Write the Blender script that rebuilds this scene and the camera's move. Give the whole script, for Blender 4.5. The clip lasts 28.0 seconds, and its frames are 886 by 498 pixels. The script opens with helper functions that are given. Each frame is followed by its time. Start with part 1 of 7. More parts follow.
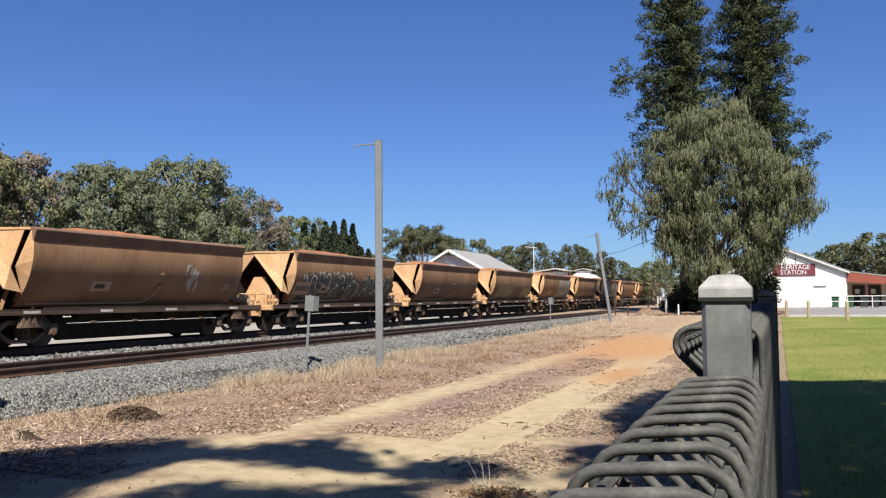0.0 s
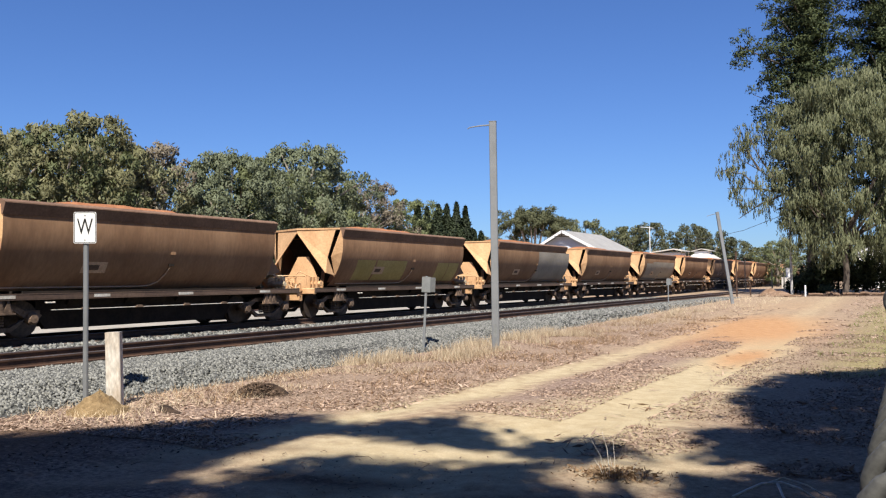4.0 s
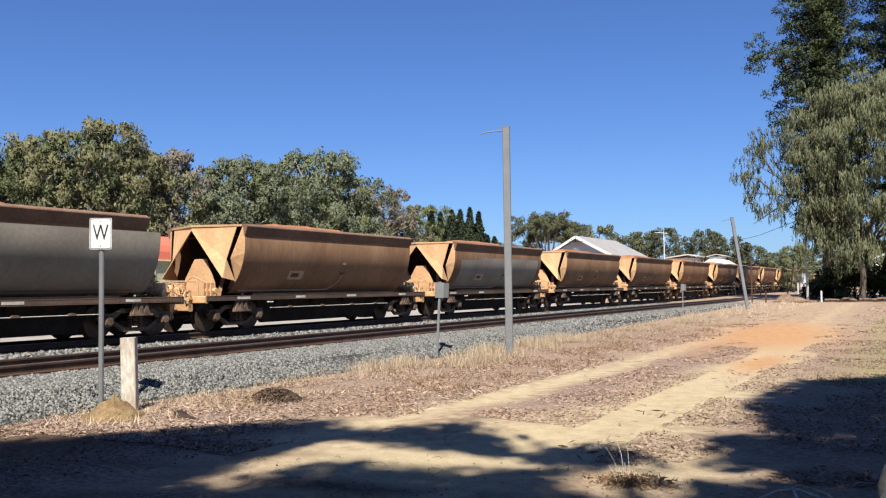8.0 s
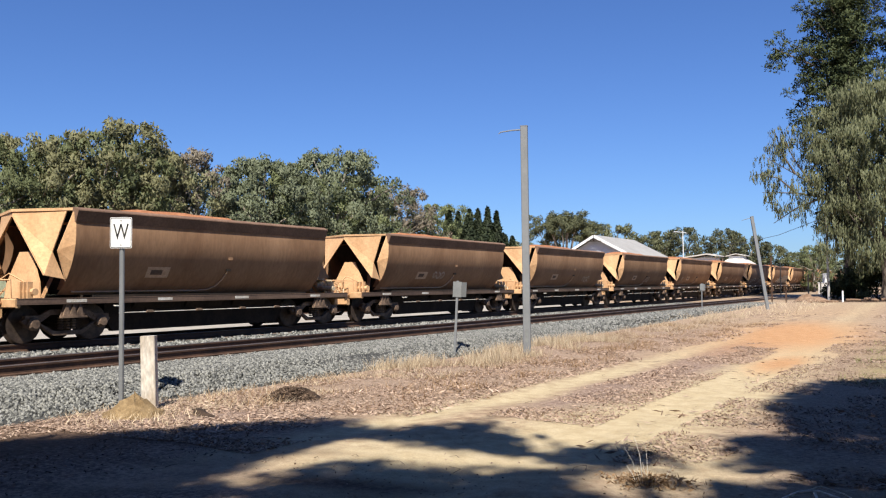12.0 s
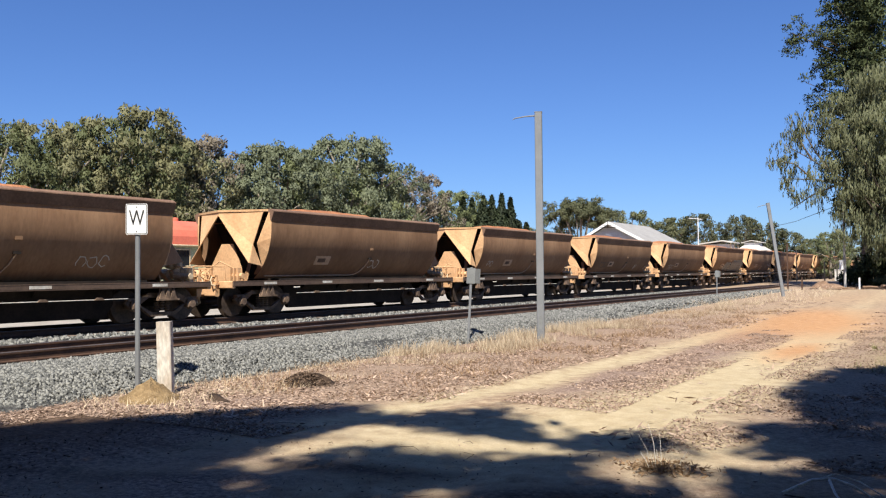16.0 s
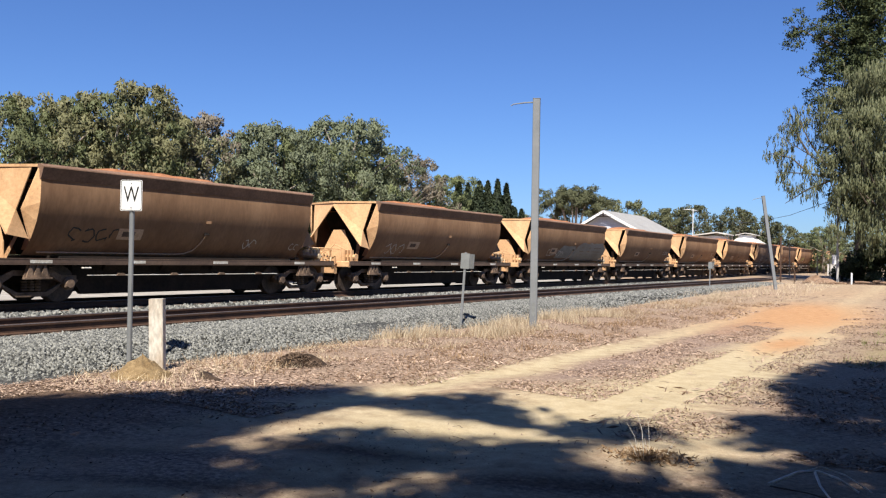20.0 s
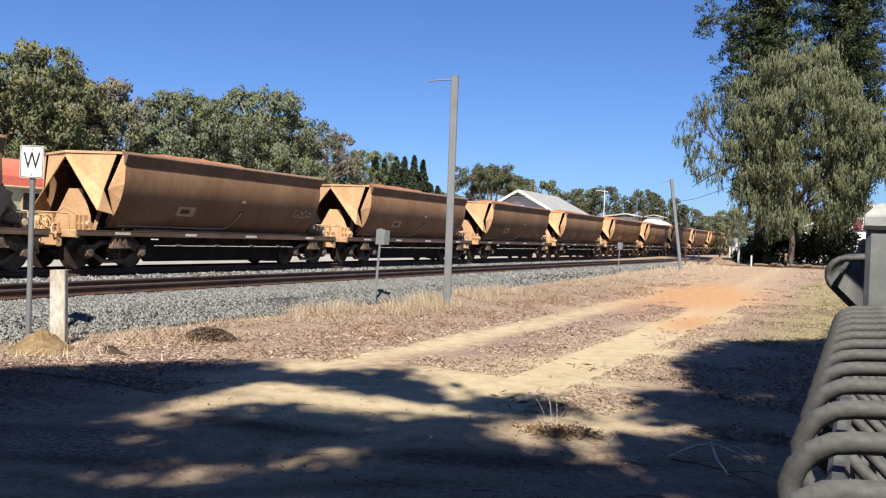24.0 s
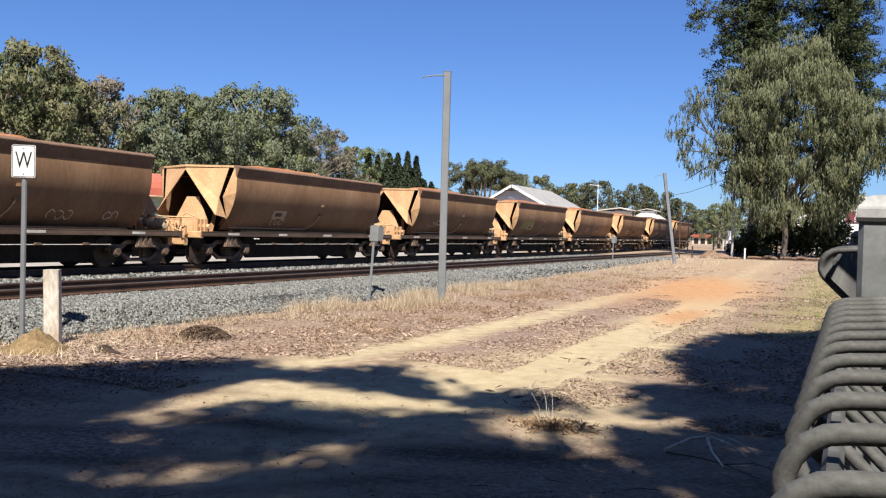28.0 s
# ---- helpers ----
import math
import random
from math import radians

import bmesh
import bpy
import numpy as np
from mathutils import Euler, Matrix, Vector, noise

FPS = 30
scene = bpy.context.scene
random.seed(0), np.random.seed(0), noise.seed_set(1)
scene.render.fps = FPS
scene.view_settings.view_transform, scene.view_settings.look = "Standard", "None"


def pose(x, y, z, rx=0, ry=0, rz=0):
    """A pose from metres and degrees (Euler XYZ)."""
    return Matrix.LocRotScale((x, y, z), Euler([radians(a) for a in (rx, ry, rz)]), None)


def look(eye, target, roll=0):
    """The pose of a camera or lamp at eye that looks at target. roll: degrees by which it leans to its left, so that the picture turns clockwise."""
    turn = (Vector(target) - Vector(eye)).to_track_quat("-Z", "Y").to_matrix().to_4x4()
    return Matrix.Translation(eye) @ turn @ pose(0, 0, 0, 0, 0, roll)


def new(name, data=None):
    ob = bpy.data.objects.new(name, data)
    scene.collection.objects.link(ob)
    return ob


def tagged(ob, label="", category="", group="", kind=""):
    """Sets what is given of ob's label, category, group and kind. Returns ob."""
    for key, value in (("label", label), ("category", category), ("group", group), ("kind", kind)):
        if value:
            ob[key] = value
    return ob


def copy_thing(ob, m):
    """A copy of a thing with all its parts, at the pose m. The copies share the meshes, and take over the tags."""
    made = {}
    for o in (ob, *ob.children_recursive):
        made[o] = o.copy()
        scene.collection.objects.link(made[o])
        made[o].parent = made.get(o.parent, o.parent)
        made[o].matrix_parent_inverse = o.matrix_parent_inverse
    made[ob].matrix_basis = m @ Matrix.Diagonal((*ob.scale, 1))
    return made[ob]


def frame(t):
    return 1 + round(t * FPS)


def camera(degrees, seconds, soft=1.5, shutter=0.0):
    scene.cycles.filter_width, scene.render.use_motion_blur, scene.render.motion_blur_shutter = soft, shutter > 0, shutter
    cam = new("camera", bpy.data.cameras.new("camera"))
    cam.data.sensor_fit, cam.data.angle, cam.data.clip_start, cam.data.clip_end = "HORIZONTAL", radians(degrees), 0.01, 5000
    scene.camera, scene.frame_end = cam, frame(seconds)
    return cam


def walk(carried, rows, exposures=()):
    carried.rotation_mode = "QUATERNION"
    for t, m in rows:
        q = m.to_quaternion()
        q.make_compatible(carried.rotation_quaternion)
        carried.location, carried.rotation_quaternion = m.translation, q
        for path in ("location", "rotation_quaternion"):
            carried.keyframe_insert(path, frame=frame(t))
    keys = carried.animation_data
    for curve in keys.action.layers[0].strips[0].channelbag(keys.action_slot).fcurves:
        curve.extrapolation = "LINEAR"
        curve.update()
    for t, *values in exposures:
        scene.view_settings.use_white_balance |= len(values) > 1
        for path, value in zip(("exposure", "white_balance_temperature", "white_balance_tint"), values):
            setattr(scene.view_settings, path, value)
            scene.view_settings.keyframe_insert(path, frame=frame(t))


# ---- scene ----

# ---- camera: carried by hand beside the fence, panning along the train ----
cam = camera(54.9, 28.0, soft=1.2)
PATH = [  # seconds, yaw to the left of the track, pitch, roll
    (0, 21.38, 3.32, -0.49), (0.5, 23.81, 0.80, -0.60), (1, 24.97, 1.99, -0.74), (1.5, 27.12, 1.42, -0.71),
    (2, 28.25, 1.29, -0.67), (2.5, 28.42, 1.60, -0.67), (3, 28.86, 1.85, -0.68), (3.5, 28.83, 2.11, -0.69),
    (5.5, 29.33, 2.35, -0.68), (6, 29.34, 2.52, -0.68), (6.5, 29.42, 2.45, -0.66), (7, 29.42, 2.39, -0.67),
    (7.5, 29.52, 2.49, -0.63), (8, 29.81, 2.58, -0.69), (8.5, 30.03, 2.54, -0.67), (9, 30.40, 2.33, -0.65),
    (9.5, 31.32, 1.67, -0.55), (10, 31.27, 2.28, -0.22), (10.5, 31.00, 2.70, -0.10), (11, 31.06, 2.75, -0.48),
    (11.5, 31.05, 2.71, -0.57), (12, 31.00, 2.54, -0.59), (12.5, 31.03, 2.29, -0.64), (14.5, 31.30, 2.14, -0.48),
    (15, 31.35, 2.15, -0.47), (15.5, 31.52, 1.91, -0.51), (16, 31.94, 1.64, -0.51), (16.5, 32.05, 1.42, -0.36),
    (17, 31.90, 1.48, 0.03), (17.5, 31.88, 1.52, 0.29), (18, 31.85, 1.39, 0.47), (18.5, 31.86, 1.34, 0.37),
    (19, 31.77, 1.32, 0.46), (19.5, 31.68, 1.13, 0.78), (20, 31.57, 0.60, 0.98), (20.5, 30.46, -0.12, 1.45),
    (21, 28.80, 0.49, 2.58), (21.5, 28.17, 1.09, 2.84), (22, 27.65, 0.51, 2.44), (22.5, 27.46, -0.47, 2.08),
    (24.5, 25.58, -0.85, 2.09), (25, 25.64, -0.89, 2.00), (25.5, 25.55, -0.96, 2.07), (26, 25.09, -0.82, 1.94),
    (26.5, 24.88, -0.69, 2.00), (27, 24.97, -0.75, 1.98), (27.5, 25.16, -0.87, 1.74), (28, 25.44, -1.11, 1.54),
]


def aimed(eye, yaw, pitch, roll):
    y, p = radians(yaw), radians(pitch)
    way = Vector((-math.sin(y) * math.cos(p), math.cos(y) * math.cos(p), math.sin(p)))
    return look(eye, Vector(eye) + way, roll)


def camera_eye(t):
    k = max(0.0, 1 - t / 0.5)
    return (0.0718 * k, 0.03 * k, 1.6 + 0.024 * k)


walk(cam, [(t, aimed(camera_eye(t), a, p, r)) for t, a, p, r in PATH], [(0, 0.67), (0.9, 0.79), (1.5, 0.79), (6, 0.81), (15, 0.85), (22, 0.87), (28, 0.87)])

# ---- world and sun ----
SUN_ELEV = 52.8
SUN_H = Vector((0.43, -0.90, 0)).normalized()
SUN_DIR = Vector((SUN_H.x * math.cos(radians(SUN_ELEV)), SUN_H.y * math.cos(radians(SUN_ELEV)), math.sin(radians(SUN_ELEV))))
world = bpy.data.worlds.new("sky")
scene.world = world
world.use_nodes = True
wn = world.node_tree.nodes
sky = wn.new("ShaderNodeTexSky")
sky.sky_type = "NISHITA"
sky.sun_disc = False
sky.sun_elevation = radians(SUN_ELEV)
sky.sun_rotation = math.atan2(SUN_H.x, SUN_H.y)
sky.altitude = 100.0
sky.air_density = 1.0
sky.dust_density = 0.3
sky.ozone_density = 1.4
tint = wn.new("ShaderNodeMix")  # the deep blue of a dry clear day
tint.data_type, tint.blend_type = "RGBA", "MULTIPLY"
tint.inputs["Factor"].default_value = 1.0
tint.inputs[7].default_value = (0.60, 0.88, 1.46, 1)
world.node_tree.links.new(sky.outputs["Color"], tint.inputs[6])
world.node_tree.links.new(tint.outputs[2], wn["Background"].inputs["Color"])
wn["Background"].inputs["Strength"].default_value = 0.049
sun_data = bpy.data.lights.new("sun", "SUN")
sun_data.energy = 5.0
sun_data.angle = radians(0.8)
sun_data.color = (1.0, 0.94, 0.85)
sun = new("sun", sun_data)
sun.matrix_world = look(SUN_DIR * 80, (0, 0, 0))


# ---- materials ----
def mat(name, base, alt, scale=1.2, fine=18.0, rough=0.85, metal=0.0, bump=0.25, depth=0.02, mix=1.0, shade=0.25, vary=0.0, stretch=(1, 1, 1)):
    """Two colours mixed by a broad noise, shaded by a fine one, with a fine relief; vary: brightness from object to object."""
    m = bpy.data.materials.new(name)
    m.use_nodes = True
    nt = m.node_tree
    n, l = nt.nodes, nt.links
    bsdf = n["Principled BSDF"]
    bsdf.inputs["Roughness"].default_value = rough
    bsdf.inputs["Metallic"].default_value = metal
    bsdf.inputs["Specular IOR Level"].default_value = 0.25 if rough > 0.8 else 0.5
    tc, mp = n.new("ShaderNodeTexCoord"), n.new("ShaderNodeMapping")
    mp.inputs["Scale"].default_value = stretch
    l.new(tc.outputs["Object"], mp.inputs["Vector"])
    big, small = n.new("ShaderNodeTexNoise"), n.new("ShaderNodeTexNoise")
    for node, s, d in ((big, scale, 6.0), (small, fine, 4.0)):
        node.inputs["Scale"].default_value = s
        node.inputs["Detail"].default_value = d
        node.inputs["Roughness"].default_value = 0.62
        l.new(mp.outputs["Vector"], node.inputs["Vector"])
    ramp = n.new("ShaderNodeValToRGB")
    ramp.color_ramp.elements[0].position, ramp.color_ramp.elements[1].position = 0.36, 0.66
    ramp.color_ramp.elements[0].color = (*base, 1)
    ramp.color_ramp.elements[1].color = tuple(b + (a - b) * mix for a, b in zip(alt, base)) + (1,)
    l.new(big.outputs["Fac"], ramp.inputs["Fac"])
    grain = n.new("ShaderNodeMapRange")
    grain.inputs["From Min"].default_value, grain.inputs["From Max"].default_value = 0.3, 0.7
    grain.inputs["To Min"].default_value, grain.inputs["To Max"].default_value = 1 - shade, 1 + shade
    l.new(small.outputs["Fac"], grain.inputs["Value"])
    hsv = n.new("ShaderNodeHueSaturation")
    l.new(ramp.outputs["Color"], hsv.inputs["Color"])
    last = grain.outputs["Result"]
    if vary:
        info, rng, mul = n.new("ShaderNodeObjectInfo"), n.new("ShaderNodeMapRange"), n.new("ShaderNodeMath")
        rng.inputs["To Min"].default_value, rng.inputs["To Max"].default_value = 1 - vary, 1 + vary
        l.new(info.outputs["Random"], rng.inputs["Value"])
        mul.operation = "MULTIPLY"
        l.new(rng.outputs["Result"], mul.inputs[0])
        l.new(last, mul.inputs[1])
        last = mul.outputs[0]
    l.new(last, hsv.inputs["Value"])
    l.new(hsv.outputs["Color"], bsdf.inputs["Base Color"])
    if bump:
        bp = n.new("ShaderNodeBump")
        bp.inputs["Strength"].default_value, bp.inputs["Distance"].default_value = bump, depth
        l.new(small.outputs["Fac"], bp.inputs["Height"])
        l.new(bp.outputs["Normal"], bsdf.inputs["Normal"])
    return m


def leaf_mat(name, dark, light, rough=0.55, through_light=0.25):
    """Foliage: a colour for every leaf of its own, and a little light through it."""
    m = bpy.data.materials.new(name)
    m.use_nodes = True
    n, l = m.node_tree.nodes, m.node_tree.links
    bsdf = n["Principled BSDF"]
    bsdf.inputs["Roughness"].default_value = rough
    bsdf.inputs["Specular IOR Level"].default_value = 0.18
    geo, ramp = n.new("ShaderNodeNewGeometry"), n.new("ShaderNodeValToRGB")
    ramp.color_ramp.elements[0].color, ramp.color_ramp.elements[1].color = (*dark, 1), (*light, 1)
    l.new(geo.outputs["Random Per Island"], ramp.inputs["Fac"])
    info, rng, hsv = n.new("ShaderNodeObjectInfo"), n.new("ShaderNodeMapRange"), n.new("ShaderNodeHueSaturation")
    rng.inputs["To Min"].default_value, rng.inputs["To Max"].default_value = 0.75, 1.25
    l.new(info.outputs["Random"], rng.inputs["Value"])
    l.new(rng.outputs["Result"], hsv.inputs["Value"])
    l.new(ramp.outputs["Color"], hsv.inputs["Color"])
    l.new(hsv.outputs["Color"], bsdf.inputs["Base Color"])
    if through_light:
        tr, add = n.new("ShaderNodeBsdfTranslucent"), n.new("ShaderNodeMixShader")
        add.inputs["Fac"].default_value = through_light
        l.new(hsv.outputs["Color"], tr.inputs["Color"])
        l.new(bsdf.outputs["BSDF"], add.inputs[1])
        l.new(tr.outputs["BSDF"], add.inputs[2])
        l.new(add.outputs["Shader"], n["Material Output"].inputs["Surface"])
    return m


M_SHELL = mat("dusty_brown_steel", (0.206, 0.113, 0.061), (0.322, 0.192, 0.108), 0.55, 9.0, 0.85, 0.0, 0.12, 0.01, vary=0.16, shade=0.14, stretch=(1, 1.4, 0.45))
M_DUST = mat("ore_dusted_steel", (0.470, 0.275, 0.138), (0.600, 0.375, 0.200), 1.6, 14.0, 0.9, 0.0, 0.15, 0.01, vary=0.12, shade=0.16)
M_CHORD = mat("rusted_chord_steel", (0.135, 0.076, 0.046), (0.200, 0.118, 0.074), 1.0, 16.0, 0.8, 0.0, 0.15, 0.01, vary=0.12)
# grimy underframe steel; also paints the shade inside the wagon ends
M_UNDER = mat("grimy_steel_and_shade", (0.017, 0.013, 0.011), (0.038, 0.027, 0.020), 1.6, 14.0, 0.9, 0.0, 0.2, 0.01)
M_SILL = mat("brown_sill_steel", (0.080, 0.050, 0.035), (0.130, 0.084, 0.058), 1.1, 14.0, 0.8, 0.0, 0.15, 0.01, vary=0.12)
M_BOGIE = mat("dust_caked_cast_steel", (0.085, 0.058, 0.042), (0.240, 0.165, 0.112), 3.5, 22.0, 0.9, 0.0, 0.3, 0.01)
M_WHEEL = mat("dark_wheel_steel", (0.052, 0.038, 0.030), (0.120, 0.084, 0.062), 4.0, 20.0, 0.6, 0.5, 0.15, 0.005)
M_ORE = mat("red_bauxite", (0.280, 0.110, 0.048), (0.380, 0.168, 0.078), 1.6, 9.0, 0.95, 0.0, 0.9, 0.08)
M_STRIPE = mat("faded_reflective_tape", (0.620, 0.600, 0.540), (0.420, 0.360, 0.280), 5.0, 30.0, 0.6, 0.0, 0.0)
M_PLATE = mat("dusty_data_plate", (0.460, 0.300, 0.185), (0.560, 0.390, 0.260), 8.0, 40.0, 0.7, 0.0, 0.0)
M_GREY = mat("grey_overpaint", (0.230, 0.200, 0.160), (0.310, 0.275, 0.222), 0.8, 10.0, 0.75, 0.0, 0.1, 0.005, shade=0.12)
M_OCHRE = mat("faded_yellow_overpaint", (0.370, 0.285, 0.090), (0.450, 0.350, 0.130), 1.0, 12.0, 0.8, 0.0, 0.1, 0.005, shade=0.15)
M_TAG = mat("pale_spray_paint", (0.720, 0.690, 0.610), (0.520, 0.470, 0.400), 2.0, 25.0, 0.7, 0.0, 0.0)
M_TAGDARK = mat("dark_spray_paint", (0.040, 0.038, 0.035), (0.085, 0.079, 0.068), 1.5, 18.0, 0.7, 0.0, 0.0)
M_TAGGROUND = mat("smoky_spray_ground", (0.085, 0.072, 0.056), (0.165, 0.132, 0.098), 1.4, 12.0, 0.75, 0.0, 0.0, shade=0.2)
M_TAGMID = mat("grey_spray_paint", (0.190, 0.175, 0.150), (0.270, 0.250, 0.215), 2.0, 20.0, 0.7, 0.0, 0.0)
M_TAGYEL = mat("yellow_spray_paint", (0.620, 0.560, 0.270), (0.500, 0.430, 0.230), 2.0, 25.0, 0.7, 0.0, 0.0)
M_CREAM = mat("pale_dusted_hose", (0.560, 0.460, 0.300), (0.430, 0.330, 0.210), 4.0, 20.0, 0.8)
M_RAIL = mat("rusty_rail_steel", (0.062, 0.034, 0.022), (0.115, 0.062, 0.038), 2.0, 25.0, 0.7, 0.3, 0.15, 0.004)
M_RAILHEAD = mat("worn_rail_head", (0.180, 0.150, 0.130), (0.250, 0.215, 0.190), 2.0, 25.0, 0.4, 0.7, 0.05, 0.002)
M_SLEEPER = mat("dusty_sleeper", (0.150, 0.110, 0.085), (0.220, 0.170, 0.135), 2.0, 25.0, 0.9)
M_BALLAST = mat("grey_ballast_bed", (0.036, 0.036, 0.034), (0.080, 0.078, 0.072), 3.0, 16.0, 0.9, 0.0, 1.0, 0.05, shade=0.5)
M_YARD = mat("pale_yard_gravel", (0.260, 0.238, 0.205), (0.360, 0.332, 0.288), 1.2, 20.0, 0.95, 0.0, 0.6, 0.02)
M_GALV = mat("galvanised_steel", (0.150, 0.160, 0.163), (0.240, 0.250, 0.252), 22.0, 90.0, 0.55, 0.2, 0.05, 0.001, shade=0.14)
M_POLE = mat("smooth_galvanised_pole", (0.175, 0.185, 0.192), (0.225, 0.234, 0.240), 1.4, 30.0, 0.55, 0.2, 0.02, 0.001, shade=0.06)
M_GALVDULL = mat("dull_galvanised_wire", (0.040, 0.040, 0.038), (0.120, 0.120, 0.115), 40.0, 260.0, 0.7, 0.0, 0.25, 0.001, shade=0.3)
M_CAP = mat("weathered_white_cap", (0.270, 0.275, 0.280), (0.370, 0.370, 0.368), 30.0, 160.0, 0.7, 0.0, 0.15, 0.001, shade=0.16)
M_WHITE = mat("white_sign_face", (0.780, 0.780, 0.770), (0.700, 0.700, 0.690), 5.0, 30.0, 0.5, 0.0, 0.0, shade=0.05)
M_BLACK = mat("black_sign_paint", (0.012, 0.012, 0.012), (0.022, 0.022, 0.022), 5.0, 30.0, 0.5, 0.0, 0.0)
M_SIGNGREY = mat("grey_sign_back", (0.230, 0.240, 0.235), (0.180, 0.190, 0.188), 4.0, 30.0, 0.55, 0.3, 0.0, shade=0.1)
M_WPOST = mat("flaking_white_post", (0.580, 0.545, 0.480), (0.330, 0.255, 0.185), 7.0, 34.0, 0.9, 0.0, 0.5, 0.004, mix=0.85, stretch=(1, 1, 0.3))
M_BARK = mat("grey_brown_bark", (0.070, 0.054, 0.042), (0.150, 0.122, 0.098), 2.5, 16.0, 0.95, 0.0, 0.7, 0.04, stretch=(1, 1, 0.3))
M_PALEBARK = mat("pale_gum_bark", (0.330, 0.290, 0.240), (0.200, 0.160, 0.120), 1.5, 12.0, 0.9, 0.0, 0.4, 0.03, stretch=(1, 1, 0.3))
M_DEADWOOD = mat("bleached_twig", (0.680, 0.640, 0.570), (0.520, 0.470, 0.400), 8.0, 40.0, 0.9)
M_TWIG = mat("dark_twig", (0.070, 0.048, 0.034), (0.120, 0.085, 0.060), 8.0, 40.0, 0.9)
M_STRAW = leaf_mat("dry_straw", (0.360, 0.280, 0.185), (0.620, 0.515, 0.370), 0.85, 0.1)
M_STRAWDARK = leaf_mat("dead_weeds", (0.170, 0.105, 0.060), (0.340, 0.230, 0.130), 0.8, 0.15)
M_LITTER = leaf_mat("leaf_litter", (0.195, 0.130, 0.095), (0.500, 0.375, 0.285), 0.85, 0.0)
M_DEADLEAF = leaf_mat("rotted_leaves", (0.085, 0.058, 0.042), (0.230, 0.160, 0.114), 0.9, 0.0)
M_DARKLITTER = mat("rotted_leaf_mould", (0.026, 0.017, 0.012), (0.062, 0.040, 0.026), 6.0, 40.0, 0.95, 0.0, 0.8, 0.02)
M_LEAF_A = leaf_mat("gum_leaves", (0.102, 0.120, 0.052), (0.206, 0.228, 0.110), 0.6, 0.3)
M_LEAF_B = leaf_mat("blue_gum_leaves", (0.112, 0.132, 0.076), (0.220, 0.242, 0.150), 0.6, 0.3)
M_LEAF_C = leaf_mat("olive_leaves", (0.108, 0.108, 0.054), (0.212, 0.204, 0.106), 0.6, 0.3)
M_LEAF_D = leaf_mat("brownish_leaves", (0.148, 0.124, 0.090), (0.262, 0.226, 0.168), 0.6, 0.3)
M_LEAF_PEP = leaf_mat("peppermint_leaves", (0.060, 0.070, 0.032), (0.172, 0.176, 0.096), 0.6, 0.25)
M_LEAF_PINE = leaf_mat("dark_conifer_leaves", (0.022, 0.032, 0.014), (0.078, 0.092, 0.038), 0.8, 0.1)
M_LEAF_FAR = leaf_mat("distant_gum_leaves", (0.072, 0.080, 0.040), (0.150, 0.154, 0.082))
M_LEAF_CYP = leaf_mat("cypress_leaves", (0.014, 0.022, 0.011), (0.044, 0.056, 0.027), 0.7, 0.1)
M_LEAF_SHRUB = leaf_mat("shrub_leaves", (0.036, 0.048, 0.020), (0.112, 0.128, 0.056), 0.6, 0.2)
M_LOG = mat("brown_rotting_wood", (0.150, 0.092, 0.058), (0.270, 0.180, 0.120), 3.0, 18.0, 0.95, 0.0, 0.7, 0.03)
M_GRASS = leaf_mat("lawn_blades", (0.080, 0.120, 0.020), (0.175, 0.205, 0.050), 0.9, 0.1)
M_LAWN = mat("mown_lawn", (0.120, 0.160, 0.028), (0.235, 0.225, 0.064), 0.30, 22.0, 1.0, 0.0, 0.6, 0.03, shade=0.3)
M_ASPHALT = mat("grey_car_park", (0.215, 0.205, 0.195), (0.265, 0.255, 0.240), 0.4, 22.0, 0.9, 0.0, 0.2, 0.01)
M_KERB = mat("concrete_kerb", (0.480, 0.460, 0.420), (0.380, 0.360, 0.330), 1.5, 18.0, 0.9)
M_SHEDWALL = mat("white_weatherboard", (0.800, 0.790, 0.760), (0.740, 0.730, 0.700), 0.6, 8.0, 0.6, 0.0, 0.0, shade=0.04)
M_TINROOF = mat("pale_corrugated_iron", (0.310, 0.302, 0.285), (0.250, 0.242, 0.228), 0.7, 9.0, 0.75, 0.0, 0.0, shade=0.14)
M_ROOFPALE = mat("cream_iron_roof", (0.560, 0.530, 0.470), (0.470, 0.440, 0.385), 0.9, 10.0, 0.7, 0.0, 0.0, shade=0.12)
M_REDTRIM = mat("red_brown_boards", (0.300, 0.075, 0.045), (0.240, 0.060, 0.040), 1.0, 10.0, 0.7)
M_CREAMWALL = mat("cream_wall", (0.640, 0.520, 0.380), (0.560, 0.450, 0.330), 0.8, 9.0, 0.8)
M_SIGNRED = mat("maroon_sign", (0.170, 0.035, 0.045), (0.140, 0.030, 0.040), 1.0, 10.0, 0.6)
M_DARKGLASS = mat("dark_window_glass", (0.015, 0.018, 0.020), (0.025, 0.028, 0.030), 1.0, 10.0, 0.1, 0.0, 0.0)
M_BINGREEN = mat("green_bin_plastic", (0.030, 0.085, 0.040), (0.040, 0.100, 0.050), 3.0, 30.0, 0.5)
M_BINLIME = mat("lime_bin_lid", (0.260, 0.420, 0.060), (0.230, 0.380, 0.060), 3.0, 30.0, 0.5)
M_BINDARK = mat("dark_bin_plastic", (0.030, 0.035, 0.035), (0.045, 0.050, 0.050), 3.0, 30.0, 0.5)
M_TIMBER = mat("weathered_bollard_timber", (0.430, 0.340, 0.220), (0.330, 0.250, 0.160), 4.0, 20.0, 0.9, stretch=(1, 1, 0.3))
